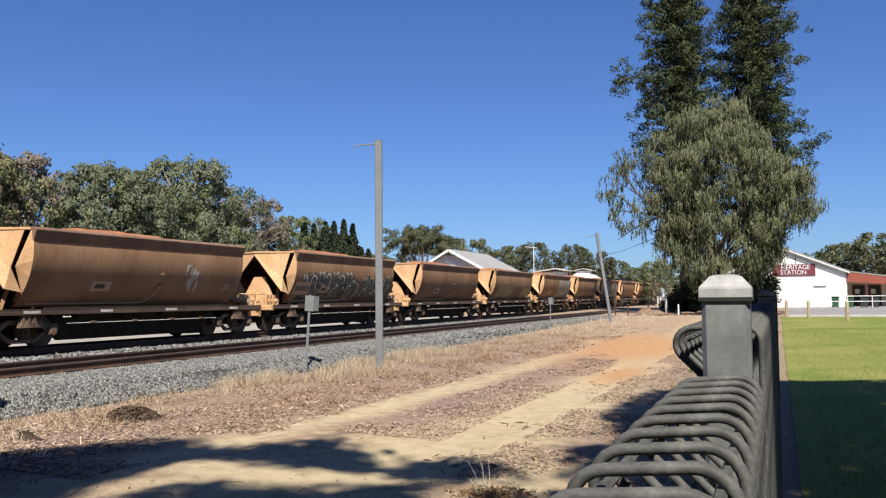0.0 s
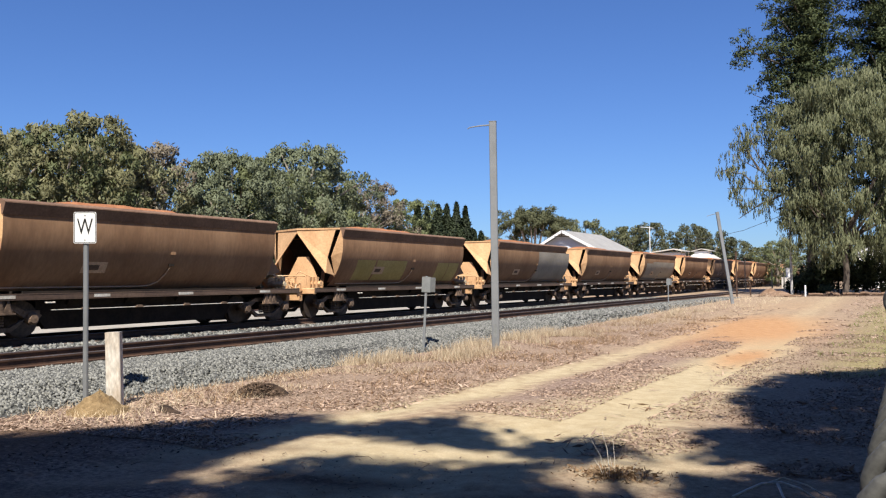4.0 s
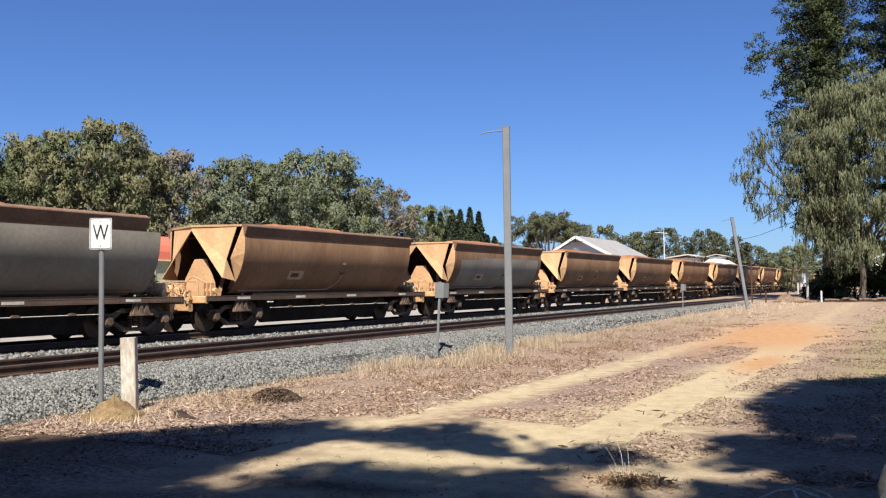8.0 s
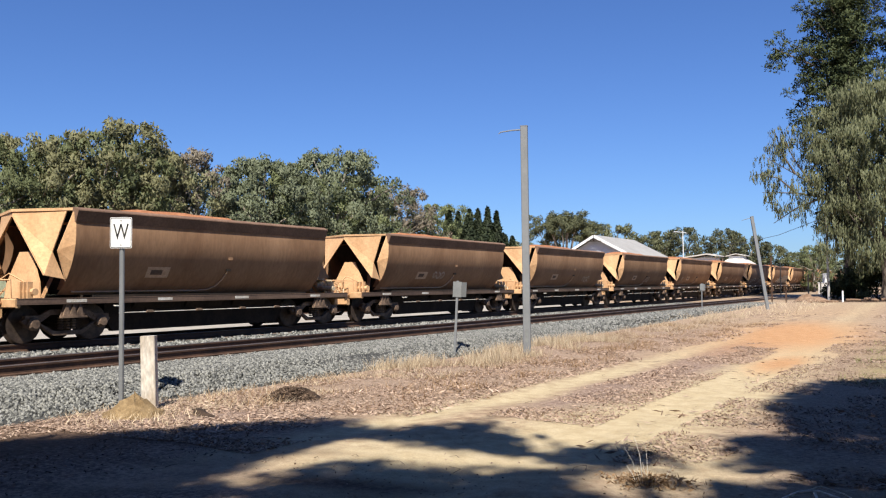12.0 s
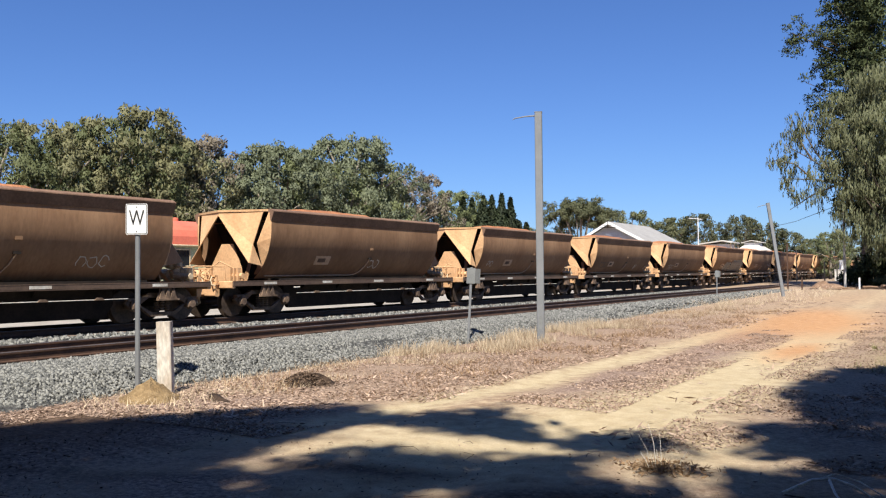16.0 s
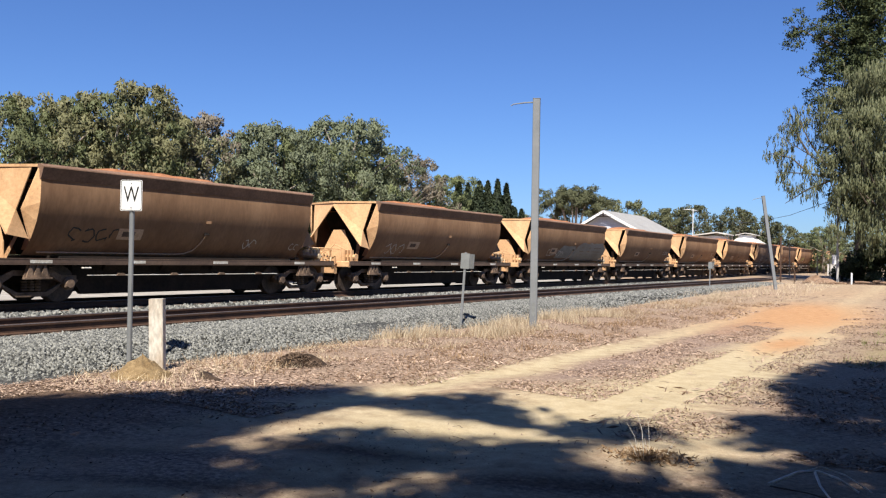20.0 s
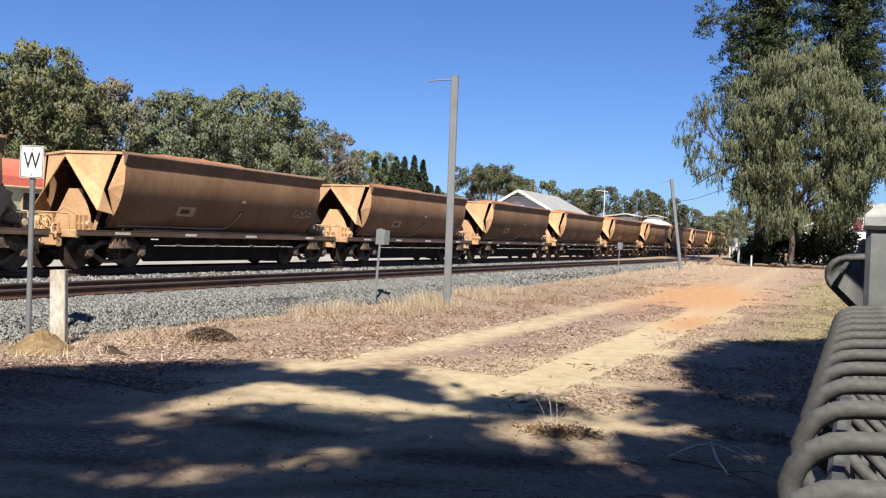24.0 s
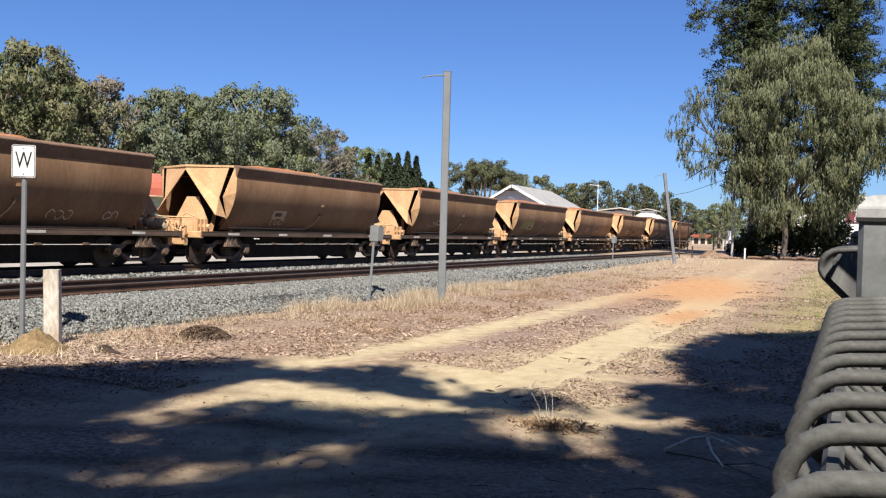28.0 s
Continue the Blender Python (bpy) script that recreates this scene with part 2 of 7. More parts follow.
M_CARROOF = mat("red_carriage_roof", (0.640, 0.165, 0.095), (0.560, 0.135, 0.080), 1.2, 12.0, 0.55, 0.0, 0.05, 0.005, shade=0.1)
M_CARSIDE = mat("green_carriage_boards", (0.370, 0.390, 0.235), (0.440, 0.460, 0.290), 1.2, 12.0, 0.7)
M_CONCRETE = mat("pale_concrete", (0.460, 0.440, 0.400), (0.540, 0.520, 0.480), 1.2, 14.0, 0.9)
M_HOUSEWALL = mat("pale_blue_boards", (0.560, 0.600, 0.660), (0.500, 0.540, 0.600), 1.0, 10.0, 0.7)
M_TERMITE = mat("ochre_earth", (0.165, 0.108, 0.052), (0.310, 0.220, 0.115), 9.0, 44.0, 0.95, 0.0, 0.9, 0.03)


def ground_mat():
    """Sand, orange gravel, litter and dead grass, blended by the plan's own zones and broken up by noise."""
    m = bpy.data.materials.new("trackside_ground")
    m.use_nodes = True
    n, l = m.node_tree.nodes, m.node_tree.links
    bsdf = n["Principled BSDF"]
    bsdf.inputs["Roughness"].default_value = 0.95
    bsdf.inputs["Specular IOR Level"].default_value = 0.15
    tc = n.new("ShaderNodeTexCoord")

    def noise_at(scale, detail=6.0, rough=0.65):
        node = n.new("ShaderNodeTexNoise")
        node.inputs["Scale"].default_value, node.inputs["Detail"].default_value = scale, detail
        node.inputs["Roughness"].default_value = rough
        l.new(tc.outputs["Object"], node.inputs["Vector"])
        return node.outputs["Fac"]

    def ramped(value, *stops):
        r = n.new("ShaderNodeValToRGB")
        while len(r.color_ramp.elements) < len(stops):
            r.color_ramp.elements.new(0.5)
        for e, (p, c) in zip(r.color_ramp.elements, stops):
            e.position, e.color = p, (*c, 1)
        l.new(value, r.inputs["Fac"])
        return r.outputs["Color"]

    broad, mid, fine, grit = noise_at(0.7), noise_at(4.5), noise_at(20.0, 5.0), noise_at(75.0, 3.0)
    soil = ramped(mid, (0.32, (0.215, 0.148, 0.096)), (0.5, (0.335, 0.247, 0.163)), (0.68, (0.450, 0.348, 0.232)))
    sand = ramped(mid, (0.3, (0.375, 0.296, 0.176)), (0.7, (0.495, 0.410, 0.268)))
    orange = ramped(mid, (0.3, (0.360, 0.185, 0.086)), (0.7, (0.480, 0.290, 0.150)))
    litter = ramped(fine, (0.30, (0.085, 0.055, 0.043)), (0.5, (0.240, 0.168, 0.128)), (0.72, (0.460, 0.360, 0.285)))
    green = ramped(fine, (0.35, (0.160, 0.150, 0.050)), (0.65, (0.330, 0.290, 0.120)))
    # dark mulch tone, which also paints the near ground's shade deeper
    mulch_shade = ramped(fine, (0.34, (0.058, 0.037, 0.024)), (0.66, (0.185, 0.122, 0.082)))
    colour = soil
    for key, layer in (("litter", litter), ("green", green), ("sand", sand), ("orange", orange), ("mulch_shade", mulch_shade)):
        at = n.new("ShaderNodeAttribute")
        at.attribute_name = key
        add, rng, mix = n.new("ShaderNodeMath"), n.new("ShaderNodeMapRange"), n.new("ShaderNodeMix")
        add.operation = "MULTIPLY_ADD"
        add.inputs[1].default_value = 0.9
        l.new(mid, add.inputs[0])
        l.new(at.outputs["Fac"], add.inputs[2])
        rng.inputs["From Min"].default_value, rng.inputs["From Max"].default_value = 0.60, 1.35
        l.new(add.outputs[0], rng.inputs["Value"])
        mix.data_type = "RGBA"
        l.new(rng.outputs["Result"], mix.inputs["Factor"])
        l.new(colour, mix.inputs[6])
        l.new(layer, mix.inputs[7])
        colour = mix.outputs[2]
    hsv, rng2 = n.new("ShaderNodeHueSaturation"), n.new("ShaderNodeMapRange")
    rng2.inputs["From Min"].default_value, rng2.inputs["From Max"].default_value = 0.3, 0.7
    rng2.inputs["To Min"].default_value, rng2.inputs["To Max"].default_value = 0.78, 1.18
    l.new(grit, rng2.inputs["Value"])
    l.new(rng2.outputs["Result"], hsv.inputs["Value"])
    l.new(colour, hsv.inputs["Color"])
    l.new(hsv.outputs["Color"], bsdf.inputs["Base Color"])
    bp, mixh = n.new("ShaderNodeBump"), n.new("ShaderNodeMath")
    mixh.operation = "ADD"
    l.new(fine, mixh.inputs[0])
    l.new(grit, mixh.inputs[1])
    bp.inputs["Strength"].default_value, bp.inputs["Distance"].default_value = 0.6, 0.025
    l.new(mixh.outputs[0], bp.inputs["Height"])
    l.new(bp.outputs["Normal"], bsdf.inputs["Normal"])
    return m


M_GROUND = ground_mat()


def stone_mat():
    m = bpy.data.materials.new("ballast_stones")
    m.use_nodes = True
    n, l = m.node_tree.nodes, m.node_tree.links
    bsdf = n["Principled BSDF"]
    bsdf.inputs["Roughness"].default_value = 0.85
    geo, ramp = n.new("ShaderNodeNewGeometry"), n.new("ShaderNodeValToRGB")
    ramp.color_ramp.elements[0].color, ramp.color_ramp.elements[1].color = (0.030, 0.032, 0.030, 1), (0.268, 0.266, 0.240, 1)
    l.new(geo.outputs["Random Per Island"], ramp.inputs["Fac"])
    l.new(ramp.outputs["Color"], bsdf.inputs["Base Color"])
    return m


M_STONE = stone_mat()


# ---- mesh helpers ----
class Build:
    """Gathers vertices and faces of one mesh."""

    def __init__(self):
        self.v, self.f = [], []

    def add(self, verts, faces):
        k = len(self.v)
        self.v += [tuple(p) for p in verts]
        self.f += [tuple(i + k for i in f) for f in faces]
        return self

    def box(self, x0, x1, y0, y1, z0, z1, c=0.0):
        """A box; c chamfers the edges along its longest side."""
        if c <= 0:
            vs = [(x, y, z) for z in (z0, z1) for y in (y0, y1) for x in (x0, x1)]
            return self.add(vs, [(0, 2, 3, 1), (4, 5, 7, 6), (0, 1, 5, 4), (2, 6, 7, 3), (0, 4, 6, 2), (1, 3, 7, 5)])
        size = (x1 - x0, y1 - y0, z1 - z0)
        ax = size.index(max(size))
        lo, hi = (x0, y0, z0), (x1, y1, z1)
        a, b = [k for k in range(3) if k != ax]
        ring = [(lo[a] + c, lo[b]), (hi[a] - c, lo[b]), (hi[a], lo[b] + c), (hi[a], hi[b] - c), (hi[a] - c, hi[b]), (lo[a] + c, hi[b]), (lo[a], hi[b] - c), (lo[a], lo[b] + c)]
        return self.prism(ring, a, b, ax, lo[ax], hi[ax])

    def prism(self, ring, a, b, ax, s0, s1):
        """A closed outline in the axes a, b, drawn out along ax."""
        n = len(ring)
        vs = []
        for s in (s0, s1):
            for p, q in ring:
                w = [0, 0, 0]
                w[a], w[b], w[ax] = p, q, s
                vs.append(w)
        faces = [tuple(range(n))[::-1], tuple(range(n, 2 * n))] + [(i, (i + 1) % n, n + (i + 1) % n, n + i) for i in range(n)]
        return self.add(vs, faces)

    def slab(self, pts, off):
        """A flat outline given in space, thickened by the vector off."""
        n = len(pts)
        vs = [Vector(p) for p in pts] + [Vector(p) + Vector(off) for p in pts]
        faces = [tuple(range(n))[::-1], tuple(range(n, 2 * n))] + [(i, (i + 1) % n, n + (i + 1) % n, n + i) for i in range(n)]
        return self.add(vs, faces)

    def tube(self, pts, r, sides=6, r1=None, side=None):
        """A round bar along points, tapering to r1, with closed ends."""
        pts = [Vector(p) for p in pts]
        r1 = r if r1 is None else r1
        rings, n = [], len(pts)
        for i, p in enumerate(pts):
            d = (pts[min(i + 1, n - 1)] - pts[max(i - 1, 0)]).normalized()
            u = d.cross(Vector((0, 0, 1)) if abs(d.z) < 0.9 else Vector((1, 0, 0))).normalized()
            if side is not None:
                u = Vector(side)
            w = d.cross(u)
            rad = r + (r1 - r) * i / max(1, n - 1)
            rings += [p + (u * math.cos(2 * math.pi * k / sides) + w * math.sin(2 * math.pi * k / sides)) * rad for k in range(sides)]
        faces = [tuple(range(sides)), tuple(range((n - 1) * sides, n * sides))[::-1]]
        for i in range(n - 1):
            for k in range(sides):
                k2 = (k + 1) % sides
                faces.append((i * sides + k, (i + 1) * sides + k, (i + 1) * sides + k2, i * sides + k2))
        return self.add(rings, faces)

    def lathe(self, prof, ax, at, sides=16):
        """An outline of (along, radius) turned round the axis ax through at."""
        a, b = [k for k in range(3) if k != ax]
        vs = []
        for s, r in prof:
            for k in range(sides):
                w = [0, 0, 0]
                w[ax] = at[ax] + s
                w[a] = at[a] + r * math.cos(2 * math.pi * k / sides)
                w[b] = at[b] + r * math.sin(2 * math.pi * k / sides)
                vs.append(w)
        n = len(prof)
        faces = [tuple(range(sides))[::-1], tuple(range((n - 1) * sides, n * sides))]
        for i in range(n - 1):
            for k in range(sides):
                k2 = (k + 1) % sides
                faces.append((i * sides + k, i * sides + k2, (i + 1) * sides + k2, (i + 1) * sides + k))
        return self.add(vs, faces)

    def mesh(self, name, material, smooth=False, sharp=40):
        me = bpy.data.meshes.new(name)
        me.from_pydata(self.v, [], self.f)
        bm = bmesh.new()
        bm.from_mesh(me)
        if len(bm.faces) < 20000:
            bmesh.ops.recalc_face_normals(bm, faces=bm.faces)
        bm.to_mesh(me)
        bm.free()
        me.materials.append(material)
        if smooth:
            me.polygons.foreach_set("use_smooth", [True] * len(me.polygons))
            me.set_sharp_from_angle(angle=radians(sharp))
        me.update()
        return me


def thing(name, at, label, category, group="", kind="", turn=0.0):
    ob = new(name)
    ob.matrix_basis = pose(*at, 0, 0, turn)
    return tagged(ob, label, category, group, kind)


def part(name, b, material, parent, label="", smooth=False, at=None):
    me = b.mesh(name, material, smooth) if isinstance(b, Build) else b
    ob = new(name, me)
    ob.parent = parent
    if at is not None:
        ob.matrix_basis = at
    if label:
        ob["label"] = label
    return ob


def solid(name, b, material, label, category="", group="", kind="", smooth=False, at=None):
    ob = new(name, b.mesh(name, material, smooth) if isinstance(b, Build) else b)
    if at is not None:
        ob.matrix_basis = at
    return tagged(ob, label, category, group, kind)


def flakes(name, centres, long, wide, material, rng, droop=0.0, flat=0.0, hearts=None, soft=0.75):
    """A mesh of many small pointed leaves. droop: how far they hang; flat: how far they lie down; hearts: the middles of their clumps, away from which they are shaded."""
    n = len(centres)
    u = rng.normal(size=(n, 3))
    if droop:
        u = u * (1 - droop) + np.array([0, 0, -1.0]) * droop * 1.6
    if flat:
        u[:, 2] *= 1 - flat
    u /= np.linalg.norm(u, axis=1)[:, None] + 1e-9
    w = rng.normal(size=(n, 3))
    if flat:
        w[:, 2] *= 1 - flat
    w -= (w * u).sum(1)[:, None] * u
    w /= np.linalg.norm(w, axis=1)[:, None] + 1e-9
    out = None
    if hearts is not None:
        out = centres - hearts
        out = out / (np.linalg.norm(out, axis=1)[:, None] + 1e-9)
        side = np.cross(u, w)
        w = np.where(((side * out).sum(1) < 0)[:, None], -w, w)
    a = long * rng.uniform(0.6, 1.3, (n, 1)) / 2
    b = wide * rng.uniform(0.6, 1.3, (n, 1)) / 2
    v = np.stack([centres - u * a, centres - w * b, centres + u * a, centres + w * b], 1).reshape(-1, 3)
    me = bpy.data.meshes.new(name)
    me.vertices.add(4 * n)
    me.vertices.foreach_set("co", v.astype(np.float32).ravel())
    me.loops.add(4 * n)
    me.loops.foreach_set("vertex_index", np.arange(4 * n, dtype=np.int32))
    me.polygons.add(n)
    me.polygons.foreach_set("loop_start", np.arange(0, 4 * n, 4, dtype=np.int32))
    me.materials.append(material)
    me.update(calc_edges=True)
    if out is not None:
        face = np.cross(-w, u)
        face = np.where(((face * out).sum(1) < 0)[:, None], -face, face)
        nn = out * soft + face * (1 - soft)
        nn /= np.linalg.norm(nn, axis=1)[:, None] + 1e-9
        me.polygons.foreach_set("use_smooth", np.ones(n, dtype=bool))
        me.normals_split_custom_set_from_vertices(np.repeat(nn, 4, axis=0).astype(np.float32).tolist())
    return me


def ground_z(x, y):
    """The lie of the land: nearly level, rising slightly towards the station, with ruts along the vehicle track."""
    z = 0.0065 * min(max(y - 20, 0), 70)
    if -11 < x < 0.0 and -2 < y < 45:
        for cx in track_ruts(y):
            z -= 0.035 * math.exp(-((x - cx) / 0.45) ** 2)
        z += 0.035 * noise.noise((x * 0.7, y * 0.7, 0.3)) + 0.012 * noise.noise((x * 3.1, y * 3.1, 1.7))
    if x < -9.6:
        z = min(z, 0.0065 * min(max(y - 20, 0), 70) - 0.01)
    return z


def track_mid(y):
    return float(np.interp(y, [-10, 0, 4, 8.5, 12, 18, 26, 33, 60, 200], [-5.8, -5.5, -5.1, -4.65, -4.3, -4.3, -4.4, -5.0, -5.8, -7.0]))


def track_ruts(y):
    m = track_mid(y)
    return (m - 1.25, m + 1.22)


# ---- ground ----
def build_ground():
    xs = np.concatenate([[-2600, -900, -350, -160, -90, -60, -45, -36, -30, -25, -21, -18, -16, -14, -12.5, -11.5], np.arange(-10.8, 0.3, 0.16), [0.8, 2, 4, 8, 14, 22, 35, 60, 120, 350, 900, 2600]])
    ys = np.concatenate([[-2600, -600, -200, -80, -40, -20, -10, -5, -2, 0], np.arange(1.0, 22, 0.18), np.arange(22, 50, 0.5), np.arange(50, 100, 2.5), [110, 130, 160, 220, 320, 600, 1200, 2600]])
    nx, ny = len(xs), len(ys)
    verts = [(x, y, ground_z(x, y)) for y in ys for x in xs]
    faces = [(j * nx + i, j * nx + i + 1, (j + 1) * nx + i + 1, (j + 1) * nx + i) for j in range(ny - 1) for i in range(nx - 1)]
    me = bpy.data.meshes.new("ground")
    me.from_pydata(verts, [], faces)
    sand, orange, litter, green, mulch_shade = [], [], [], [], []
    for x, y, _ in verts:
        ruts = track_ruts(y)
        s = max(math.exp(-((x - ruts[0]) / 0.42) ** 2) * (0.95 if y < 16 else 0.7), 1.25 * math.exp(-((x - ruts[1]) / float(np.interp(y, [8, 12, 18, 26], [1.15, 0.95, 0.78, 0.66]))) ** 2))
        # sand fades out close by, which also darkens the shaded foreground
        s *= min(1.0, max(0.25, (y - 4.2) / 3.4))
        s = max(s, 0.95 * math.exp(-((x + 4.3) / 1.8) ** 2 - ((y - 6.9) / 1.7) ** 2))
        s = max(s, 0.75 * math.exp(-((x + 2.1) / 0.9) ** 2 - ((y - 7.5) / 1.3) ** 2))
        s *= 1.0 if y < 24 else max(0.35, 1 - (y - 24) / 20)
        o = math.exp(-((x - track_mid(y) - 0.3) / 2.1) ** 2) * math.exp(-((y - 28) / 8.0) ** 2) * 1.08
        o = max(o, 1.0 * math.exp(-((x + 3.1) / 0.55) ** 2 - ((y - 18.5) / 2.4) ** 2))
        o = max(o, 0.26 * math.exp(-((x + 5.5) / 4.0) ** 2 - ((y - 46) / 12) ** 2))
        strip = math.exp(-((x - track_mid(y) + 0.22 * noise.noise((y * 0.35, 2.0, 0.0))) / (0.82 + 0.25 * noise.noise((y * 0.6, 5.0, 0.0)))) ** 4) * min(1.0, max(0.0, (y - 9.4) / 1.6)) * min(1.0, max(0.0, (27.0 - y) / 5.0))
        left = 1 / (1 + math.exp(min(40, max(-40, (x - track_mid(y) + 1.65) * 3.5))))
        right = 1 / (1 + math.exp(min(40, max(-40, -(x - track_mid(y) - 2.0) * 3.5))))
        li = max(strip * 1.05, left * 0.62, right * 0.68) * (1.0 if y < 30 else 0.6)
        # near litter, partly put there to darken the ground in shade
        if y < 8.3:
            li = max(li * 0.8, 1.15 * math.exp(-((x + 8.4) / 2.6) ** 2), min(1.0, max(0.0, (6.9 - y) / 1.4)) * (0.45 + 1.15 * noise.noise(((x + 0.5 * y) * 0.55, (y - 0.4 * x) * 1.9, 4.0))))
        li = max(li, 1.25 * math.exp(-((y - 70) / 6.5) ** 4) * (1 if -10.2 < x < 1 else 0.2))
        g = 0.62 * math.exp(-((x + 0.7) / 1.1) ** 2) if 15 < y < 45 else 0.0
        # foreground shade painted as dark streaks and patch; mulch under the far trees
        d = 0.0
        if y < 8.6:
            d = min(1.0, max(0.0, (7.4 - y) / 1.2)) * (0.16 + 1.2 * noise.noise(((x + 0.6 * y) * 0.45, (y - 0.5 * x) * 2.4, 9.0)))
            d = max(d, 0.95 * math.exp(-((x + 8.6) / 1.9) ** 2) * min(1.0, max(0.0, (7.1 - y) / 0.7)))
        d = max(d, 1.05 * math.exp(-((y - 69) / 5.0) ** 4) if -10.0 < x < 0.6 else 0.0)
        sand.append(s), orange.append(o), litter.append(li), green.append(g), mulch_shade.append(d)
    for key, values in (("sand", sand), ("orange", orange), ("litter", litter), ("green", green), ("mulch_shade", mulch_shade)):
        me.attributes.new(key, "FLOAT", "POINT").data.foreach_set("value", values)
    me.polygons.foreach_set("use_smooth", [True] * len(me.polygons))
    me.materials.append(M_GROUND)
    me.update()
    tagged(new("ground", me), "sandy trackside ground with leaf litter and wheel ruts", "ground", kind="structure")
    # lawn and car park beyond the fence, laid on the ground
    b = Build()
    n = 160
    for k in range(n):
        y0, y1 = -8 + 67 * k / n, -8 + 67 * (k + 1) / n
        b.add([(0.21 + 0.03 * noise.noise((y0 * 0.8, 0, 0)), y0, ground_z(1, y0) + 0.02), (60, y0, ground_z(1, y0) + 0.02), (60, y1, ground_z(1, y1) + 0.02), (0.21 + 0.03 * noise.noise((y1 * 0.8, 0, 0)), y1, ground_z(1, y1) + 0.02)], [(0, 1, 2, 3)])
    solid("lawn", b, M_LAWN, "mown green lawn beside the steel fence", "lawn", kind="structure")
    b = Build()
    b.add([(0.5, 59.4, 0.275), (70, 59.4, 0.275), (70, 90, 0.47), (0.5, 90, 0.47)], [(0, 1, 2, 3)])
    solid("car_park", b, M_ASPHALT, "grey asphalt car park before the shed", "car park", kind="structure")
    b = Build()
    b.prism([(59.1, 0.2), (59.4, 0.2), (59.4, 0.36), (59.36, 0.38), (59.14, 0.38), (59.1, 0.36)], 1, 2, 0, 0.7, 70)
    solid("kerb", b, M_KERB, "pale concrete kerb round the lawn", "kerb", kind="structure")


RAIL_TOP = 0.443
NEAR_TRACK, FAR_TRACK, SIDING = -13.4, -18.32, -29.3
GAUGE = 1.30


def ballast_profile():
    return [(-33.5, 0.0), (-32, 0.2), (-20.6, 0.24), (-20.0, 0.27), (-15.8, 0.27), (-15.5, 0.24), (-15.2, 0.27), (-12.2, 0.27), (-10.75, 0.265), (-10.52, 0.235), (-10.0, 0.02), (-9.75, -0.03)]


def ballast_z(x):
    p = ballast_profile()
    return float(np.interp(x, [a for a, _ in p], [c for _, c in p]))


def build_tracks():
    b = Build()
    prof = [(a, c) for a, c in ballast_profile()]
    ys = [-260, -60, -20, 0] + [y * 1.0 for y in range(2, 60, 2)] + [70, 90, 120, 200, 420]
    for i, y in enumerate(ys):
        for x, z in prof:
            edge = 0.12 * noise.noise((y * 0.4, x, 2.0)) if x > -11 else 0.0
            edge -= 0.012 * max(0, y - 25) if -11 < x else 0.0
            b.v.append((x + max(edge, -0.9), y, z))
    n = len(prof)
    for i in range(len(ys) - 1):
        for k in range(n - 1):
            b.f.append((i * n + k, i * n + k + 1, (i + 1) * n + k + 1, (i + 1) * n + k))
    solid("ballast_bed", b, M_BALLAST, "grey crushed stone ballast bed under the tracks", "ballast", kind="structure", smooth=True)
    yard = Build()
    for k in range(40):
        y0, y1 = -60 + 7 * k, -53 + 7 * k
        yard.add([(-33.0, y0, 0.24), (-20.5, y0, 0.262), (-20.5, y1, 0.262), (-33.0, y1, 0.24)], [(0, 1, 2, 3)])
    solid("gravel_yard", yard, M_YARD, "pale gravel yard between the train and the siding", "gravel", kind="structure")
    # loose stones on the bed
    rng = np.random.default_rng(4)
    rock = np.array([[-1.25, 0, 0], [1.25, 0, 0], [0, -1.25, 0], [0, 1.25, 0], [0, 0, -1.2], [0, 0, 1.2]], float)
    faces = np.array([[0, 2, 5], [2, 1, 5], [1, 3, 5], [3, 0, 5], [2, 0, 4], [1, 2, 4], [3, 1, 4], [0, 3, 4]])
    for name, count, x0, x1, y0, y1, size in (("ballast_stones", 50000, -12.45, -9.75, 3.5, 26, 0.0235), ("ballast_stones", 8500, -12.45, -10.0, 26, 62, 0.038), ("ballast_stones", 7000, -16.9, -14.6, 6, 60, 0.045)):
        x, y = rng.uniform(x0, x1, count), y0 + (y1 - y0) * rng.uniform(0, 1, count) ** 1.35
        if x1 > -10.1:
            x = np.where(x > -10.0, x - rng.uniform(0, 0.6, count), x)
        z = np.array([ballast_z(a) for a in x]) + size * 0.25
        s = size * rng.uniform(0.6, 1.5, (count, 1, 3))
        pts = rock[None] * s * rng.uniform(0.6, 1.15, (count, 6, 1)) + rng.normal(size=(count, 6, 3)) * size * 0.22
        ang = rng.uniform(0, 6.28, (count, 3))
        ca, sa, cb, sb = np.cos(ang[:, 0]), np.sin(ang[:, 0]), np.cos(ang[:, 1]), np.sin(ang[:, 1])
        px = pts[..., 0] * ca[:, None] - pts[..., 1] * sa[:, None]
        py = pts[..., 0] * sa[:, None] + pts[..., 1] * ca[:, None]
        pz = pts[..., 2] * cb[:, None] - py * sb[:, None]
        py = pts[..., 2] * sb[:, None] + py * cb[:, None]
        v = np.stack([px + x[:, None], py + y[:, None], pz + z[:, None]], -1).reshape(-1, 3)
        f = (faces[None] + 6 * np.arange(count)[:, None, None]).reshape(-1)
        me = bpy.data.meshes.new(name)
        me.vertices.add(6 * count)
        me.vertices.foreach_set("co", v.astype(np.float32).ravel())
        me.loops.add(len(f))
        me.loops.foreach_set("vertex_index", f.astype(np.int32))
        me.polygons.add(8 * count)
        me.polygons.foreach_set("loop_start", np.arange(0, 24 * count, 3, dtype=np.int32))
        me.materials.append(M_STONE)
